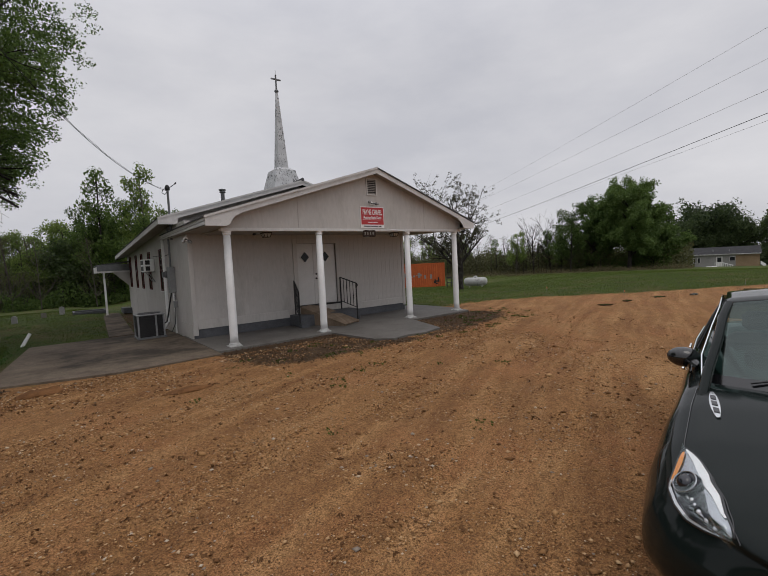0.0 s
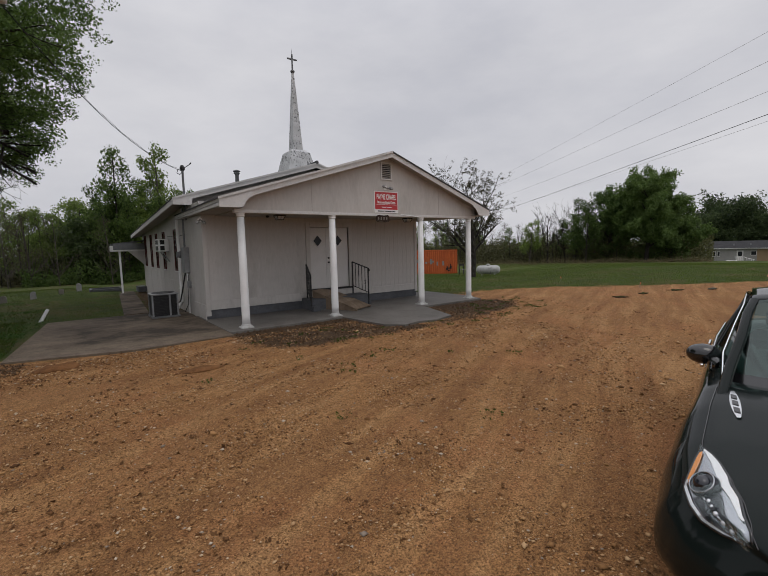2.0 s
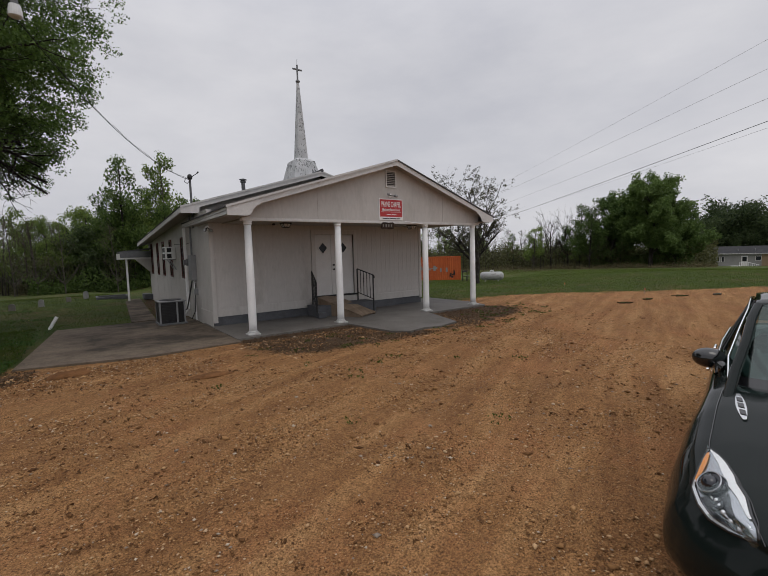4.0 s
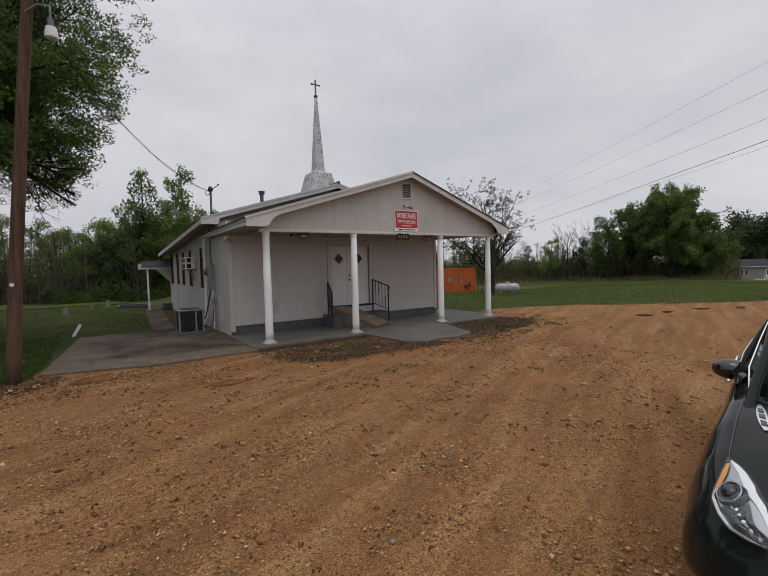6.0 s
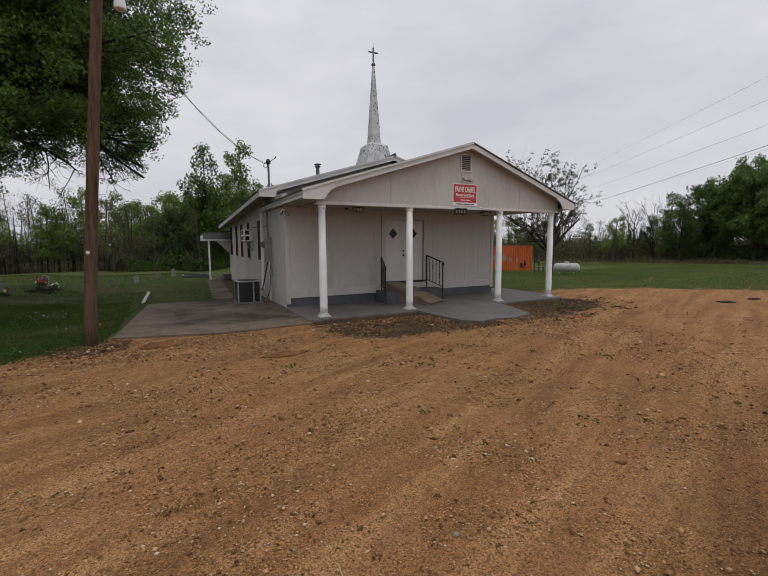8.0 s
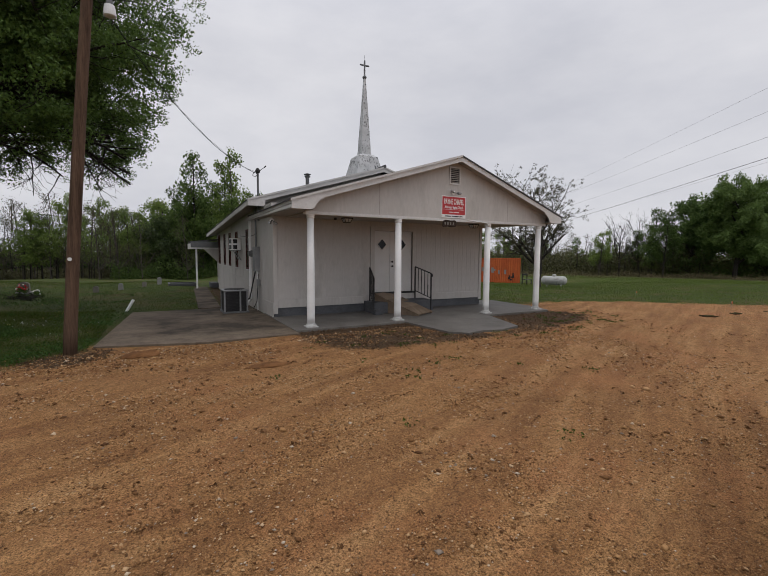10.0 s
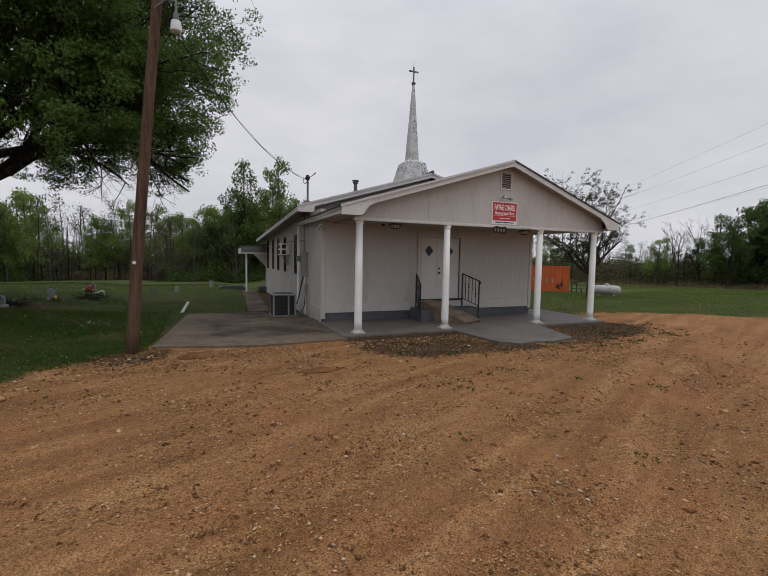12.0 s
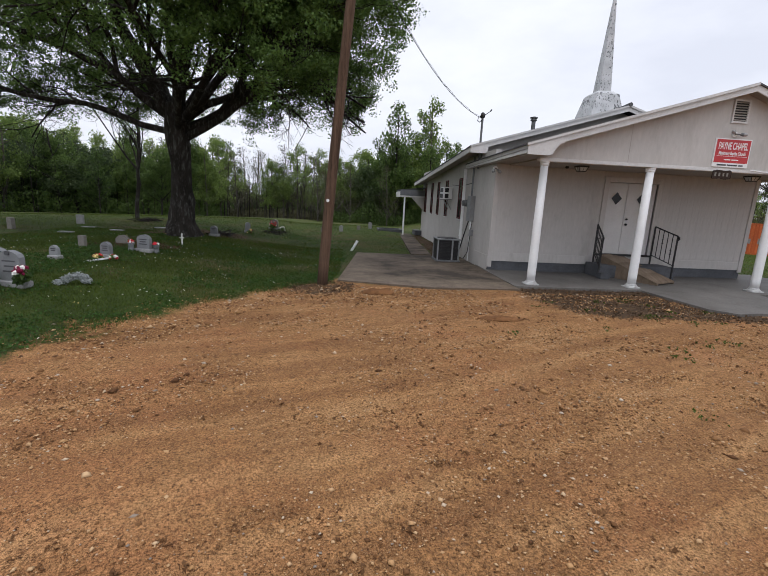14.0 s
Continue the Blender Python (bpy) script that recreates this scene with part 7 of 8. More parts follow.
def farm_house():
    a, b = bearing(73.3, 92.0, 0), bearing(79.4, 92.0, 0)
    z = gz((a.x + b.x) / 2, (a.y + b.y) / 2) - 0.5
    along = (b - a)
    L = along.length
    m = Matrix.Translation((a.x, a.y, z)) @ Matrix(((along.x / L, -along.y / L, 0, 0), (along.y / L, along.x / L, 0, 0), (0, 0, 1, 0), (0, 0, 0, 1)))
    t = thing("farm_house", (a.x, a.y, z), "low pale house with a dark roof and a tan end", "house")
    W, H = 6.0, 2.45
    def put(name, lo, hi, mat_name, parent=t, label=""):
        bm = bmesh.new()
        box(bm, lo, hi, m)
        return part(name, bm, mat_name, parent, label)
    split = L * 0.69
    put("wall", (0, 0, 0), (split, W, H), "house_wall")
    put("end_wall", (split, 0, 0), (L, W, H), "house_tan", label="tan lap siding end")
    for i in range(10):
        put("siding_lap", (split + 0.02, -0.02, 0.12 + i * 0.23), (L, -0.002, 0.32 + i * 0.23), "house_tan")
    put("fascia", (-0.15, -0.34, H - 0.04), (L + 0.15, -0.30, H + 0.12), "trim_paint")
    bm = bmesh.new()
    prism(bm, [(-0.4, H + 0.02), (W + 0.4, H + 0.02), (W / 2, H + 1.30)], -0.25, L + 0.25, "x")
    bmesh.ops.transform(bm, matrix=m, verts=bm.verts[:])
    part("roof", bm, "house_roof", t)
    for x0, x1, z0, z1 in ((1.05, 1.45, 1.15, 2.05), (1.65, 2.05, 1.15, 2.05), (L * 0.61, L * 0.61 + 0.75, 1.35, 2.1)):
        w = put("window", (x0, -0.05, z0), (x1, -0.003, z1), "trim_paint")
        put("pane", (x0 + 0.06, -0.065, z0 + 0.06), (x1 - 0.06, -0.052, z1 - 0.06), "dark_glass", w)
    d = put("door", (L * 0.43, -0.05, 0.5), (L * 0.43 + 0.85, -0.003, 2.15), "trim_paint")
    put("door_pane", (L * 0.43 + 0.15, -0.065, 1.25), (L * 0.43 + 0.70, -0.052, 2.0), "dark_glass", d)
    put("landing", (L * 0.41, -1.1, 0.32), (L * 0.41 + 1.2, -0.02, 0.45), "trim_paint")
    for i in range(6):
        put("rail_post", (L * 0.41 + 0.02 + i * 0.22, -1.1, 0.45), (L * 0.41 + 0.07 + i * 0.22, -1.05, 1.15), "plain_white")
    put("rail", (L * 0.41, -1.12, 1.12), (L * 0.41 + 1.2, -1.05, 1.18), "plain_white")
    bm = bmesh.new()
    prism(bm, [(L * 0.41 + 1.2, 0.36), (L * 0.41 + 1.2, 0.46), (L * 0.41 + 2.5, 0.06), (L * 0.41 + 2.5, -0.02)], -1.1, -0.3, "y")
    prism(bm, [(L * 0.41 + 1.2, 1.05), (L * 0.41 + 1.2, 1.14), (L * 0.41 + 2.5, 0.72), (L * 0.41 + 2.5, 0.64)], -1.1, -1.04, "y")
    for k in range(1, 6):
        box(bm, (L * 0.41 + 1.2 + k * 0.22, -1.09, 0.5 - k * 0.075), (L * 0.41 + 1.25 + k * 0.22, -1.05, 1.1 - k * 0.07))
    bmesh.ops.transform(bm, matrix=m, verts=bm.verts[:])
    part("steps", bm, "plain_white", t)
    bm = bmesh.new()
    prism(bm, [(L + 0.1, 0.7), (L + 0.1, 1.25), (L + 0.75, 0.75), (L + 0.75, 0.2)], -0.2, 0.5, "y")
    bmesh.ops.transform(bm, matrix=m, verts=bm.verts[:])
    part("side_steps", bm, "plain_white", t)
    for x in (L * 0.38, L * 0.6):
        put("roof_vent", (x, 1.0, H + 0.55), (x + 0.15, 1.15, H + 0.85), "grey_metal")
    # white tank before the wall
    q = m @ Vector((L * 0.37, -1.6, 0.28))
    k = thing("white_tank", (q.x, q.y, z), "small white tank lying before the house", "tank")
    bm = bmesh.new()
    rod(bm, m @ Vector((L * 0.37 - 0.7, -1.6, 0.3)), m @ Vector((L * 0.37 + 0.7, -1.6, 0.3)), 0.3, n=14)
    part("shell", bm, "plain_white", k)


farm_house()

# shallow puddles on the drive
def puddle_skin():
    m, n, l, b = shader("muddy_water", 0.08)
    b.inputs["Base Color"].default_value = (0.060, 0.040, 0.026, 1)
    return m


M["puddle"] = puddle_skin()
for x, y, sx, sy, turn, seed in ((12.2, -3.4, 0.24, 0.20, -30, 1), (13.8, -3.5, 0.26, 0.16, 20, 2), (15.7, -3.9, 0.40, 0.24, -10, 3), (17.1, -4.7, 0.34, 0.20, 30, 4)):
    rg = random.Random(seed)
    t = thing("puddle", (x, y, gz(x, y)), "shallow muddy puddle in a rut of the drive", "puddle", "puddles")
    bm = bmesh.new()
    pts = [(x + math.cos(a) * sx * k * math.cos(radians(turn)) - math.sin(a) * sy * k * math.sin(radians(turn)), y + math.cos(a) * sx * k * math.sin(radians(turn)) + math.sin(a) * sy * k * math.cos(radians(turn))) for a, k in ((i * 2 * math.pi / 18, rg.uniform(0.35, 1.25)) for i in range(18))]
    prism(bm, pts, gz(x, y) - 0.12, gz(x, y) - 0.008)
    part("water", bm, "puddle", t)

for az, d in ((59.0, 24.5), (67.6, 21.0), (78.5, 27.0)):
    p = bearing(az, d, 0)
    z = gz(p.x, p.y) - 0.05
    t = thing("marker_flag", (p.x, p.y, z), "small orange survey flag at the field edge", "flag", "marker flags")
    bm = bmesh.new()
    rod(bm, (p.x, p.y, z), (p.x, p.y, z + 0.25), 0.006, n=5)
    part("wire_stem", bm, "grey_metal", t)
    bm = bmesh.new()
    box(bm, (p.x, p.y - 0.004, z + 0.16), (p.x + 0.10, p.y + 0.004, z + 0.25))
    part("flag", bm, "orange", t)

# ---- the parked car ----
CAR_AT, CAR_TURN = (1.12, -10.155, -0.03), 193.3
ST_X = [-2.33, -2.28, -2.1, -1.7, -1.2, -0.4, 0.4, 0.9, 1.2, 1.6, 1.95, 2.13, 2.25, 2.32]
ST_W = [0.50, 0.72, 0.82, 0.88, 0.90, 0.905, 0.905, 0.905, 0.92, 0.925, 0.885, 0.79, 0.64, 0.43]
ST_SHOULDER = [0.82, 0.92, 0.98, 1.01, 1.02, 1.0, 0.98, 0.955, 0.90, 0.805, 0.72, 0.675, 0.64, 0.61]
ST_TOP = [0.88, 1.0, 1.07, 1.10, 1.06, 1.04, 1.04, 1.04, 1.01, 0.935, 0.845, 0.79, 0.74, 0.68]
ST_LOW = [0.40, 0.30, 0.24, 0.21, 0.19, 0.18, 0.18, 0.18, 0.18, 0.19, 0.20, 0.22, 0.24, 0.30]


def car_skin(x, s):
    """A point of the car's right flank and bonnet: x ahead of its middle, s from the sill (0) over the shoulder (4) to the centre line (7)."""
    w, zs, zt, zl = (float(np.interp(x, ST_X, v)) for v in (ST_W, ST_SHOULDER, ST_TOP, ST_LOW))
    mid = (zl + zs) / 2
    ys = [w * 0.86, w * 0.985, w, w * 0.985, w * 0.93, w * 0.80, w * 0.42, 0.0]
    flare = float(np.interp(x, [0.9, 1.3, 1.9, 2.2, 2.32], [0.0, 0.06, 0.09, 0.06, 0.0]))
    ys = [v + flare * f for v, f in zip(ys, (1.0, 1.0, 0.95, 0.5, 0, 0, 0, 0))]
    zz = [zl, zl + 0.08, mid, zs - 0.11, zs, zs + (zt - zs) * 0.50, zs + (zt - zs) * 0.90, zt]
    k = np.arange(8)
    y = sum(float(np.interp(s + d, k, ys)) for d in (-0.35, 0, 0.35)) / 3 if 0.35 < s < 6.65 else float(np.interp(s, k, ys))
    z = sum(float(np.interp(s + d, k, zz)) for d in (-0.35, 0, 0.35)) / 3 if 0.35 < s < 6.65 else float(np.interp(s, k, zz))
    bulge = 0.0
    if s < 4.5:  # the nose curves back towards its lower edge
        bulge = -0.05 * max(0.0, (x - 1.9) / 0.4) * abs(s - 2.4) / 2.4
    return Vector((x + bulge, -y, z))


def car_out(x, s):
    a, b = car_skin(x + 0.02, s) - car_skin(x - 0.02, s), car_skin(x, s + 0.1) - car_skin(x, s - 0.1)
    n = a.cross(b).normalized()
    return n if n.dot(Vector((0.2, -1, 0.6))) > 0 else -n


def car_paint():
    m, n, l, b = shader("car_paint", 0.28, 0.0)
    geo = n.new("ShaderNodeTexCoord")
    f = noise_node(n, l, 900, 2, 0.5, geo.outputs["Object"])
    l.new(ramp_node(n, l, f, [(0.3, (0.005, 0.0075, 0.007)), (0.7, (0.012, 0.017, 0.016))]), b.inputs["Base Color"])
    b.inputs["Coat Weight"].default_value = 0.22
    b.inputs["Coat IOR"].default_value = 1.3
    b.inputs["Specular IOR Level"].default_value = 0.12
    b.inputs["Coat Roughness"].default_value = 0.04
    dust = ramp_node(n, l, noise_node(n, l, 3, 6, 0.7, geo.outputs["Object"]), [(0.4, (0.05, 0.05, 0.05)), (0.7, (0.14, 0.14, 0.14))])
    l.new(dust, b.inputs["Roughness"])
    return m


def plain(name, color, rough, metal=0.0, coat=0.0, through=0.0):
    m, n, l, b = shader(name, rough, metal)
    b.inputs["Base Color"].default_value = (*color, 1)
    b.inputs["Coat Weight"].default_value = coat
    b.inputs["Transmission Weight"].default_value = through
    return m


M["car_paint"] = car_paint()
M["chrome"] = plain("chrome", (0.78, 0.79, 0.80), 0.10, 1.0)
M["gloss_black"] = plain("gloss_black", (0.008, 0.008, 0.009), 0.12, 0.0, 0.6)


def pane_skin(name, tint, sheen):
    """Thin tinted glass: clear to look through, with a sheen on top."""
    m, n, l, b = shader(name, 0.02)
    clear, gloss, mx = n.new("ShaderNodeBsdfTransparent"), n.new("ShaderNodeBsdfGlossy"), n.new("ShaderNodeMixShader")
    clear.inputs["Color"].default_value = (*tint, 1)
    gloss.inputs["Roughness"].default_value = 0.03
    gloss.inputs["Color"].default_value = (0.86, 1.0, 0.96, 1)
    mx.inputs[0].default_value = sheen
    l.new(clear.outputs[0], mx.inputs[1])
    l.new(gloss.outputs[0], mx.inputs[2])
    l.new(mx.outputs[0], n["Material Output"].inputs[0])
    return m


M["car_glass"] = pane_skin("car_glass", (0.20, 0.29, 0.265), 0.085)
M["clear_lens"] = pane_skin("clear_lens", (0.96, 0.97, 0.98), 0.06)
M["led"] = plain("led", (0.80, 0.81, 0.82), 0.12, 0.6)
M["amber"] = plain("amber", (0.75, 0.26, 0.03), 0.2, 0.0, 0.5)
M["lamp_shell"] = plain("lamp_shell", (0.42, 0.43, 0.45), 0.20, 0.95)
M["lens_core"] = plain("lens_core", (0.012, 0.014, 0.020), 0.10, 0.0, 0.5)
M["tyre"] = surface("tyre", (0.012, 0.012, 0.012), (0.03, 0.029, 0.028), 0.85, big=6, fine=60)
M["cabin"] = surface("cabin", (0.02, 0.02, 0.021), (0.045, 0.044, 0.043), 0.8, big=4, fine=50)


def car():
    at = Vector(CAR_AT)
    t = thing("car", at, "dark grey sedan with a chrome-rimmed grille, parked on dirt", "car")
    m = Matrix.Translation(at) @ Euler((0, 0, radians(CAR_TURN))).to_matrix().to_4x4()
    def put(name, bm, mat_name, parent=t, label="", smooth=False):
        bmesh.ops.transform(bm, matrix=m, verts=bm.verts[:])
        return part(name, bm, mat_name, parent, label, smooth)
    def flip(v):
        return Vector((v.x, -v.y, v.z))
    def patch(bm, f, nu, nv, both=True):
        for side in ((1, -1) if both else (1,)):
            g = [[bm.verts.new(f(i / nu, j / nv) if side == 1 else flip(f(i / nu, j / nv))) for j in range(nv + 1)] for i in range(nu + 1)]
            for i in range(nu):
                for j in range(nv):
                    q = (g[i][j], g[i + 1][j], g[i + 1][j + 1], g[i][j + 1])
                    bm.faces.new(q if side == 1 else q[::-1])
    # lower body and bonnet
    bm = bmesh.new()
    patch(bm, lambda u, v: car_skin(-2.33 + 4.65 * u, 7 * v), 76, 28)
    ends = [[car_skin(x, 7 * j / 28) for j in range(29)] for x in (-2.33, 2.32)]
    for e in ends:
        bm.faces.new([bm.verts.new(v) for v in e] + [bm.verts.new(flip(v)) for v in reversed(e[:-1])])
    bmesh.ops.remove_doubles(bm, verts=bm.verts[:], dist=0.0005)
    bmesh.ops.recalc_face_normals(bm, faces=bm.faces[:])
    body = put("body", bm, "car_paint", smooth=True)
    # bonnet shut lines and creases
    for side in (1, -1):
        line = [car_skin(0.92 + 0.75 * i / 24, 4.68 - 0.1 * i / 24) + car_out(1.0 + i * 0.03, 4.6) * 0.001 for i in range(25)] + [car_skin(1.67 + 0.575 * i / 12, float(np.interp(i / 12, [0, 0.4, 0.63, 0.82, 1], [4.64, 5.13, 5.18, 5.10, 4.6]))) + car_out(1.9, 5.0) * 0.001 for i in range(1, 13)]
        tube("bonnet_seam", [m @ (v if side == 1 else flip(v)) for v in line], 0.0035, "gloss_black", body)
    # greenhouse
    def up(v):
        return Vector((v.x, v.y, 1.0 + (v.z - 0.955) * 1.17))
    def belt(x):
        return up(Vector((x, -float(np.interp(x, [-1.75, -1.2, 0.2, 0.98], [0.70, 0.80, 0.81, 0.72])), float(np.interp(x, [-1.75, 0.98], [1.03, 0.955])))))
    def rail(x):
        return up(Vector((x, -float(np.interp(x, [-1.1, -0.8, 0.02, 0.15], [0.54, 0.59, 0.60, 0.585])), float(np.interp(x, [-1.1, -0.8, -0.35, 0.02, 0.15], [1.36, 1.395, 1.42, 1.40, 1.375])))))
    def roof(u, v):
        x = -1.12 + 1.26 * u
        r = rail(min(0.15, x))
        crown = 0.05 * (1 - (1 - v) ** 2) - 0.02 * max(0, (x - 0.05) / 0.1) * v
        return Vector((x + 0.06 * v, r.y * (1 - v), r.z + crown))
    bm = bmesh.new()
    patch(bm, roof, 20, 10)
    bmesh.ops.remove_doubles(bm, verts=bm.verts[:], dist=0.0005)
    bmesh.ops.solidify(bm, geom=bm.faces[:], thickness=0.02)
    put("roof", bm, "car_paint", smooth=True)
    def screen(u, v):
        lo = Vector((0.80 + 0.20 * (1 - (1 - v) ** 2), -0.68 * (1 - v), 0.965 + 0.035 * v))
        hi = Vector((0.13 + 0.07 * v, -0.555 * (1 - v), 1.385 + 0.042 * (1 - (1 - v) ** 2)))
        return up(lo.lerp(hi, u) + Vector((0.03, 0, 0.05)) * math.sin(math.pi * u) * 0.6)
    bm = bmesh.new()
    patch(bm, screen, 12, 10)
    bmesh.ops.remove_doubles(bm, verts=bm.verts[:], dist=0.0005)
    put("windscreen", bm, "car_glass", smooth=True, label="tinted windscreen").visible_shadow = False
    bm = bmesh.new()
    patch(bm, lambda u, v: screen(u * 0.09 - 0.02, v) + Vector((0.004, 0, 0.004)), 2, 10)
    put("cowl", bm, "gloss_black", label="black cowl below the windscreen")
    for side in (1, -1):
        tube("wiper", [m @ (v if side == 1 else flip(v)) for v in (screen(0.02, 0.30) + Vector((0.02, 0, 0.02)), screen(0.10, 0.62) + Vector((0.02, 0, 0.02)), screen(0.13, 0.95) + Vector((0.02, 0, 0.02)))], 0.008, "gloss_black", t)
    def pillar(name, pts, r, mat_name):
        for side in (1, -1):
            tube(name, [m @ up(v if side == 1 else flip(v)) for v in pts], r, mat_name, t)
    a_line = [Vector((1.06, -0.735, 0.885)), Vector((0.80, -0.70, 1.035)), Vector((0.55, -0.65, 1.18)), Vector((0.30, -0.62, 1.31)), Vector((0.12, -0.585, 1.375))]
    pillar("front_pillar", a_line, 0.033, "car_paint")
    chrome = [Vector((0.84, -0.735, 0.93)), Vector((0.60, -0.745, 1.09)), Vector((0.33, -0.69, 1.245)), Vector((0.10, -0.645, 1.35)), Vector((-0.15, -0.635, 1.385)), Vector((-0.6, -0.63, 1.375)), Vector((-0.95, -0.60, 1.30)), Vector((-1.28, -0.68, 1.12)), Vector((-1.30, -0.77, 1.03))]
    pillar("window_trim", chrome, 0.007, "chrome")
    pillar("belt_trim", [Vector((0.60, -0.815, 0.965)), Vector((0.2, -0.83, 0.985)), Vector((-0.6, -0.83, 1.0)), Vector((-1.3, -0.79, 1.02))], 0.011, "chrome")
    pillar("centre_pillar", [Vector((-0.22, -0.80, 0.99)), Vector((-0.26, -0.70, 1.2)), Vector((-0.30, -0.60, 1.37))], 0.032, "gloss_black")
    pillar("rear_pillar", [Vector((-1.75, -0.70, 1.03)), Vector((-1.45, -0.64, 1.16)), Vector((-1.10, -0.54, 1.325))], 0.05, "car_paint")
    for x0, x1 in ((0.74, -0.20), (-0.25, -1.22)):
        def glass(u, v, x0=x0, x1=x1):
            x = x0 + (x1 - x0) * u
            lo = belt(x)
            hx = min(x, 0.08)
            hi = rail(max(-1.05, hx)) + Vector((0, -0.03, -0.03))
            top = lo.lerp(hi, v)
            if x > 0.08:
                k = 1 - (x - 0.08) / 0.72
                top = lo.lerp(Vector((x, hi.y - 0.16 * (1 - k), lo.z + (hi.z - lo.z) * k)), v)
            return top
        for flank in (1, -1):
            bm = bmesh.new()
            patch(bm, glass if flank == 1 else (lambda u, v: flip(glass(u, v))), 10, 6, False)
            put("side_window", bm, "car_glass", label="tinted side window").visible_shadow = False
    bm = bmesh.new()
    patch(bm, lambda u, v: up(Vector((-1.72, -0.62 * (1 - v), 1.06)).lerp(Vector((-1.10, -0.46 * (1 - v), 1.40)), u)), 8, 6)
    put("rear_window", bm, "car_glass").visible_shadow = False
    # cabin
    bm = bmesh.new()
    box(bm, (0.30, -0.68, 0.55), (0.86, 0.68, 0.95), bevel=0.05)
    put("dashboard", bm, "cabin")
    for y in (-0.36, 0.36):
        bm = bmesh.new()
        box(bm, (-0.75, y - 0.25, 0.35), (-0.15, y + 0.25, 0.60), bevel=0.06)
        box(bm, (-0.90, y - 0.24, 0.55), (-0.68, y + 0.24, 1.12), bevel=0.06)
        box(bm, (-0.92, y - 0.12, 1.14), (-0.80, y + 0.12, 1.32), bevel=0.04)
        put("seat", bm, "cabin")
    bm = bmesh.new()
    box(bm, (-1.7, -0.7, 0.4), (-1.2, 0.7, 0.95), bevel=0.05)
    put("rear_seat", bm, "cabin")
    # headlamps
    def lamp(u, v, lift=0.004):
        x = 1.67 + 0.575 * u
        lo = float(np.interp(x, [1.67, 1.73, 1.80, 1.92, 2.04, 2.14, 2.20, 2.245], [4.58, 4.38, 4.2, 3.9, 3.72, 3.78, 3.95, 4.35]))
        hi = float(np.interp(x, [1.67, 1.73, 1.80, 1.90, 2.03, 2.14, 2.20, 2.245], [4.62, 4.82, 4.98, 5.10, 5.14, 5.04, 4.82, 4.45]))
        s = lo + (hi - lo) * v
        return car_skin(x, s) + car_out(x, s) * lift
    for side in (1, -1):
        def sided(f):
            return f if side == 1 else (lambda u, v: flip(f(u, v)))
        bm = bmesh.new()
        patch(bm, sided(lambda u, v: lamp(u, v, 0.003)), 18, 8, False)
        hl = put("headlamp", bm, "lamp_shell", label="clear swept-back headlamp with a grey bowl", smooth=True)
        bm = bmesh.new()
        patch(bm, sided(lambda u, v: lamp(0.60 + 0.37 * u, 0.14 + (0.66 - 0.16 * u) * v, 0.006)), 12, 5, False)
        put("dark_bezel", bm, "lens_core", hl)
        c, n = lamp(0.50, 0.58), car_out(1.96, 4.4)
        a1 = n.cross(Vector((0, 0, 1))).normalized()
        a2 = n.cross(a1)
        def fl(v):
            return v if side == 1 else flip(v)
        bm = bmesh.new()
        rod(bm, fl(c - n * 0.005), fl(c + n * 0.020), 0.072, 0.066, 28)
        put("lens_surround", bm, "lens_core", hl)
        tube("lens_ring", [m @ fl(c + n * 0.024 + (a1 * math.cos(k * math.pi / 14) + a2 * math.sin(k * math.pi / 14)) * 0.060) for k in range(29)], 0.004, "lamp_shell", hl)
        bm = bmesh.new()
        blob(bm, fl(c + n * 0.012), (0.042, 0.042, 0.042), 3)
        put("projector_lens", bm, "lens_core", hl, smooth=True)
        c2 = lamp(0.72, 0.47)
        bm = bmesh.new()
        rod(bm, fl(c2 - n * 0.004), fl(c2 + n * 0.016), 0.038, 0.034, 20)
        put("small_lens", bm, "lens_core", hl)
        for k in range(5):
            bm = bmesh.new()
            blob(bm, fl(lamp(0.68 + 0.055 * k, 0.52 + 0.005 * k, 0.014)), (0.012, 0.012, 0.012), 2)
            put("running_light", bm, "led", hl)
        bm = bmesh.new()
        patch(bm, sided(lambda u, v: lamp(0.03 + 0.80 * u, 0.98 - (1 - v) * (0.05 + 0.24 * (1 - u) ** 1.2), 0.012)), 24, 2, False)
        put("chrome_brow", bm, "plain_white", hl, "pale bright strip along the lamp's upper edge")
        bm = bmesh.new()
        patch(bm, sided(lambda u, v: lamp(0.46 + 0.50 * u, 0.36 + 0.10 * u + 0.035 * v, 0.011)), 14, 1, False)
        put("chrome_divider", bm, "led", hl, "bright strip under the running lights")
        bm = bmesh.new()
        patch(bm, sided(lambda u, v: lamp(0.40 + 0.57 * u, 0.02 + 0.09 * v, 0.011)), 14, 1, False)
        put("lower_strip", bm, "led", hl, "bright strip along the lamp's lower edge")
        bm = bmesh.new()
        patch(bm, sided(lambda u, v: lamp(0.06 + 0.38 * u, 0.03 + 0.46 * v * (1 - 0.75 * u), 0.010)), 10, 2, False)
        put("amber_marker", bm, "amber", hl, "amber side marker")
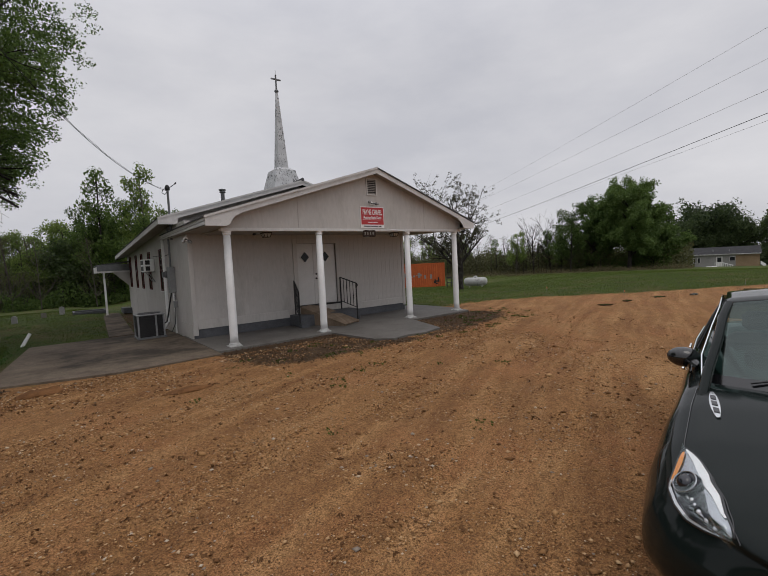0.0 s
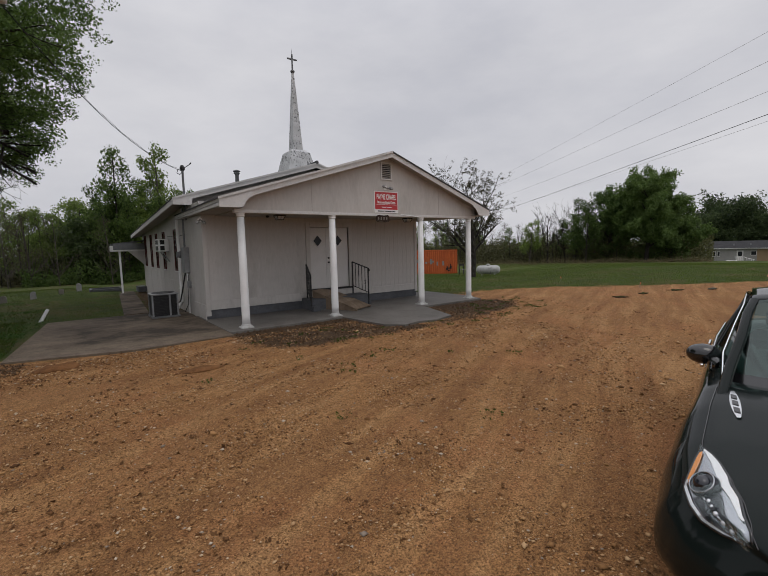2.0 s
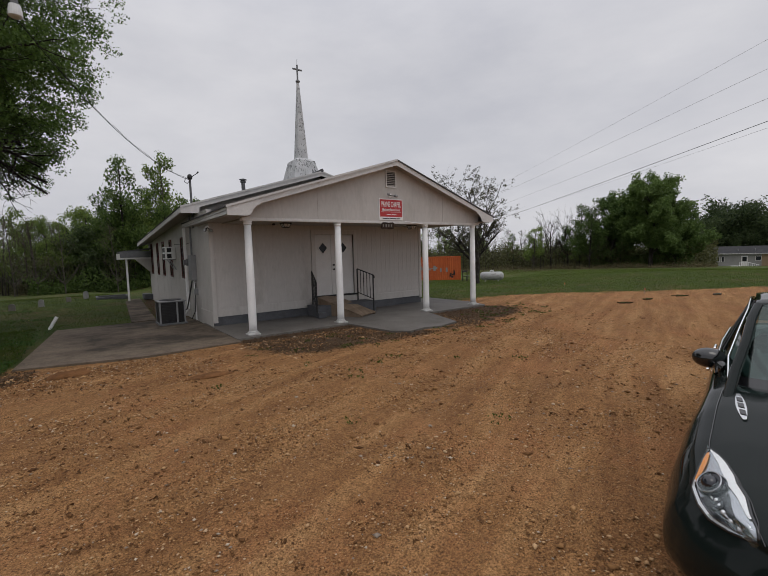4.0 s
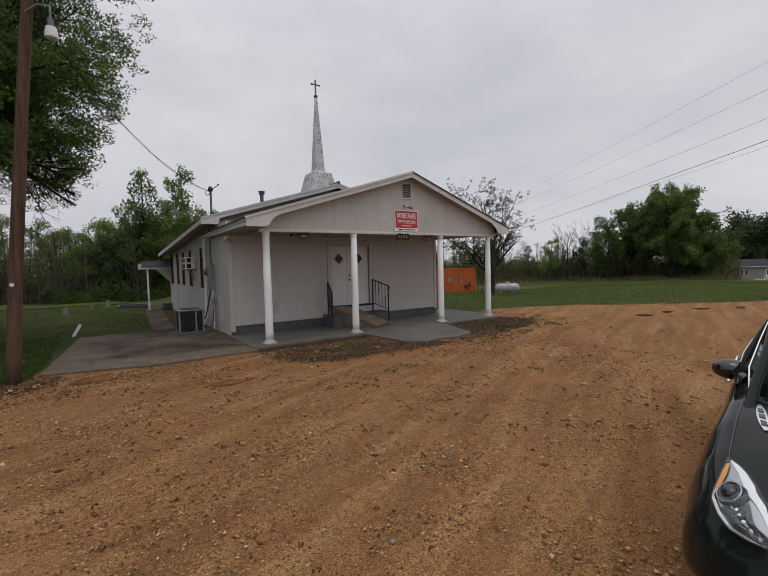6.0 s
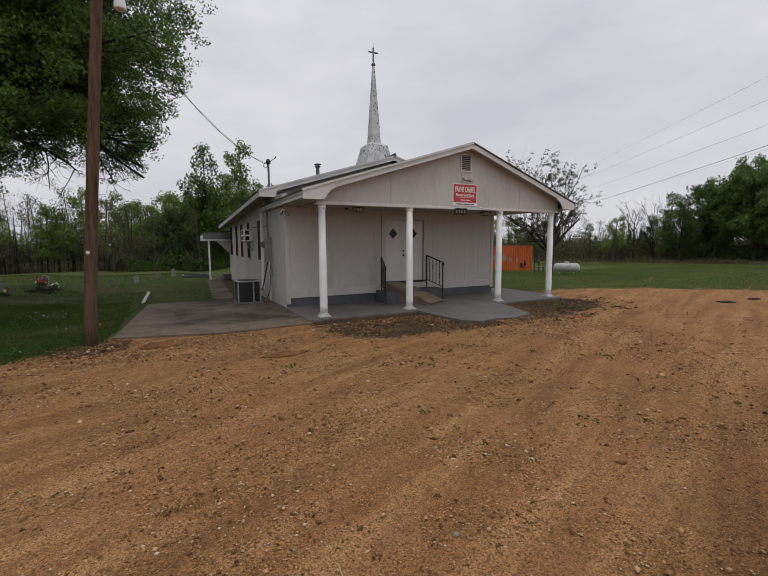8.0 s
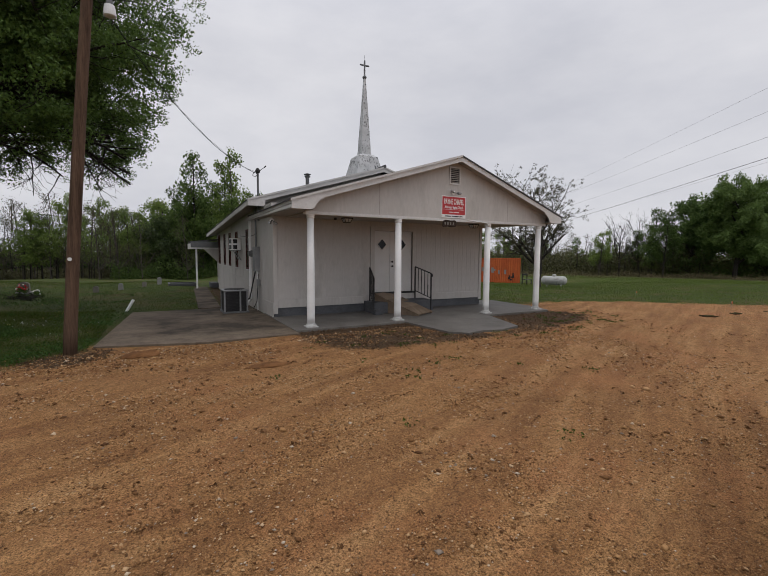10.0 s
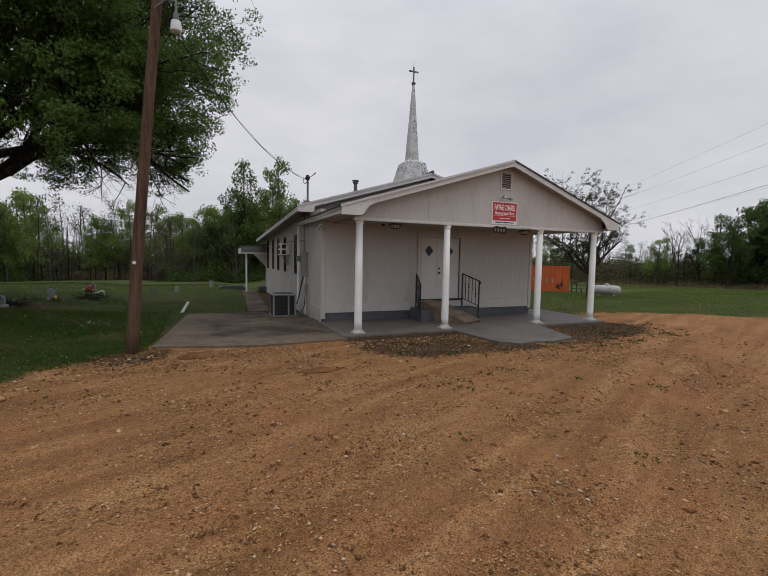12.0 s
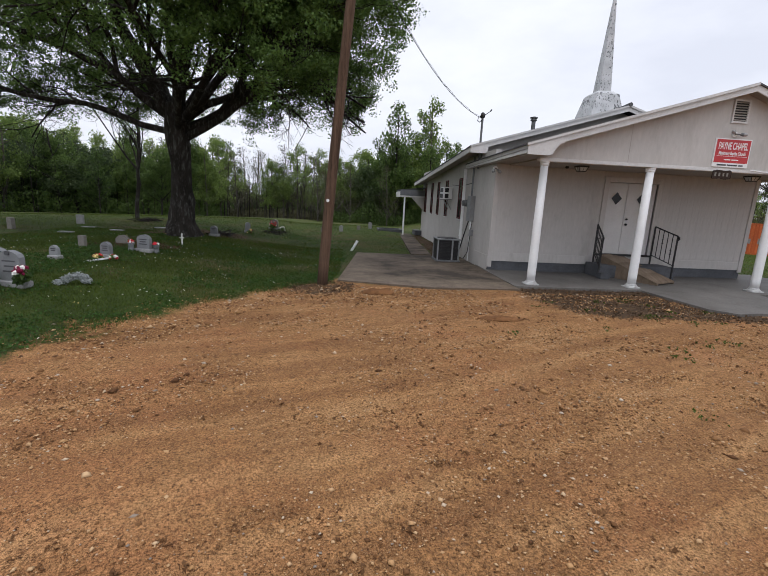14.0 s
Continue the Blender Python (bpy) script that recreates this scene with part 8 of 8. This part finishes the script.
        edge = [lamp(i / 20, 0.0, 0.006) for i in range(21)] + [lamp(1, j / 6, 0.006) for j in range(1, 7)] + [lamp(1 - i / 20, 1.0, 0.006) for i in range(1, 21)]
        tube("lamp_gasket", [m @ fl(v) for v in edge], 0.007, "gloss_black", hl)
        bm = bmesh.new()
        patch(bm, sided(lambda u, v: lamp(u, v, 0.030 * math.sin(math.pi * min(1, max(0, v))) ** 0.5 + 0.008)), 18, 8, False)
        put("lamp_cover", bm, "clear_lens", hl, smooth=True).visible_shadow = False
        # bonnet port with three slots
        def port(u, v, lift):
            x, s = 1.00 + 0.36 * u, 5.00 + 0.19 * v + 0.18 * u
            return car_skin(x, s) + car_out(x, s) * lift
        bm = bmesh.new()
        patch(bm, sided(lambda u, v: port(u, 0.5 + (v - 0.5) * (0.18 + 0.82 * math.sin(math.pi * (0.04 + 0.92 * u)) ** 0.8), 0.008)), 12, 4, False)
        pt = put("bonnet_port", bm, "chrome", t, "chrome bonnet port with three dark slots")
        for k in range(3):
            bm = bmesh.new()
            patch(bm, sided(lambda u, v, k=k: port(0.16 + 0.25 * k + 0.16 * u + 0.05 * v, 0.22 + 0.56 * v, 0.012)), 3, 3, False)
            put("slot", bm, "gloss_black", pt)
        # mirror
        bm = bmesh.new()
        mc = fl(Vector((0.32, -0.875, 1.07)))
        vs = blob(bm, mc, (0.085, 0.118, 0.082), 3)
        for v in vs:
            if v.co.x < mc.x - 0.03:
                v.co.x = mc.x - 0.03
        mir = put("door_mirror", bm, "gloss_black", t, "glossy black door mirror", smooth=True)
        bm = bmesh.new()
        rod(bm, fl(Vector((0.33, -0.83, 1.04))), fl(Vector((0.42, -0.76, 1.01))), 0.050, 0.045, 14)
        put("mirror_stalk", bm, "gloss_black", mir)
        # handles and wheels
        for x in (-0.12, -1.0):
            h = car_skin(x, 3.15)
            bm = bmesh.new()
            box(bm, (x - 0.10, (h.y - 0.035) if side == 1 else (-h.y + 0.008), h.z - 0.012), (x + 0.10, (h.y - 0.008) if side == 1 else (-h.y + 0.035), h.z + 0.014), bevel=0.006)
            put("door_handle", bm, "chrome", t, "chrome door handle")
        for x in (1.37, -1.32):
            bm = bmesh.new()
            y0, y1 = (-0.66, -0.85) if side == 1 else (0.66, 0.85)
            rod(bm, (x, y0, 0.335), (x, y1, 0.335), 0.315, 0.315, 36)
            wheel = put("wheel", bm, "tyre", t, "black tyre on an alloy rim")
            bm = bmesh.new()
            rod(bm, (x, y1 * 0.98, 0.335), (x, y1 * 1.008, 0.335), 0.215, 0.20, 28)
            put("rim", bm, "grey_metal", wheel)
            arch = [Vector((x + 0.355 * math.cos(a), (-1 if side == 1 else 1) * (float(np.interp(x, ST_X, ST_W)) - 0.05), 0.335 + 0.355 * math.sin(a))) for a in (math.pi * k / 20 for k in range(21))]
            tube("arch_lip", [m @ v for v in arch], 0.014, "gloss_black", t)
    # grille and bumper
    ring = []
    for k in range(33):
        a = 2 * math.pi * k / 32
        c, s = math.cos(a), math.sin(a)
        y, z = 0.52 * math.copysign(abs(c) ** 0.55, c), 0.57 + 0.16 * math.copysign(abs(s) ** 0.6, s)
        ring.append(Vector((2.335 - 0.10 * abs(y / 0.42) ** 2 - 0.10 * (z - 0.56), y * (1 - 0.22 * (0.71 - z)), z)))
    tube("grille_surround", [m @ v for v in ring], 0.022, "chrome", t, "thick chrome grille surround")
    bm = bmesh.new()
    f = bm.faces.new([bm.verts.new(v - Vector((0.004, 0, 0))) for v in ring[:-1]])
    grille = put("grille", bm, "gloss_black")
    for k in range(-8, 9):
        y = k * 0.056
        h = 0.145 * (1 - abs(y / 0.56) ** 4)
        bm = bmesh.new()
        x = 2.338 - 0.10 * abs(y / 0.42) ** 2
        rod(bm, (x + 0.012 - h * 0.1, y, 0.56 - h), (x + 0.012 - h * 0.1 - 0.02, y, 0.56 + h), 0.010, n=6)
        put("slat", bm, "chrome", grille)
    bm = bmesh.new()
    box(bm, (2.17, -0.62, 0.26), (2.30, 0.62, 0.37), bevel=0.03)
    put("lower_intake", bm, "gloss_black")


car()
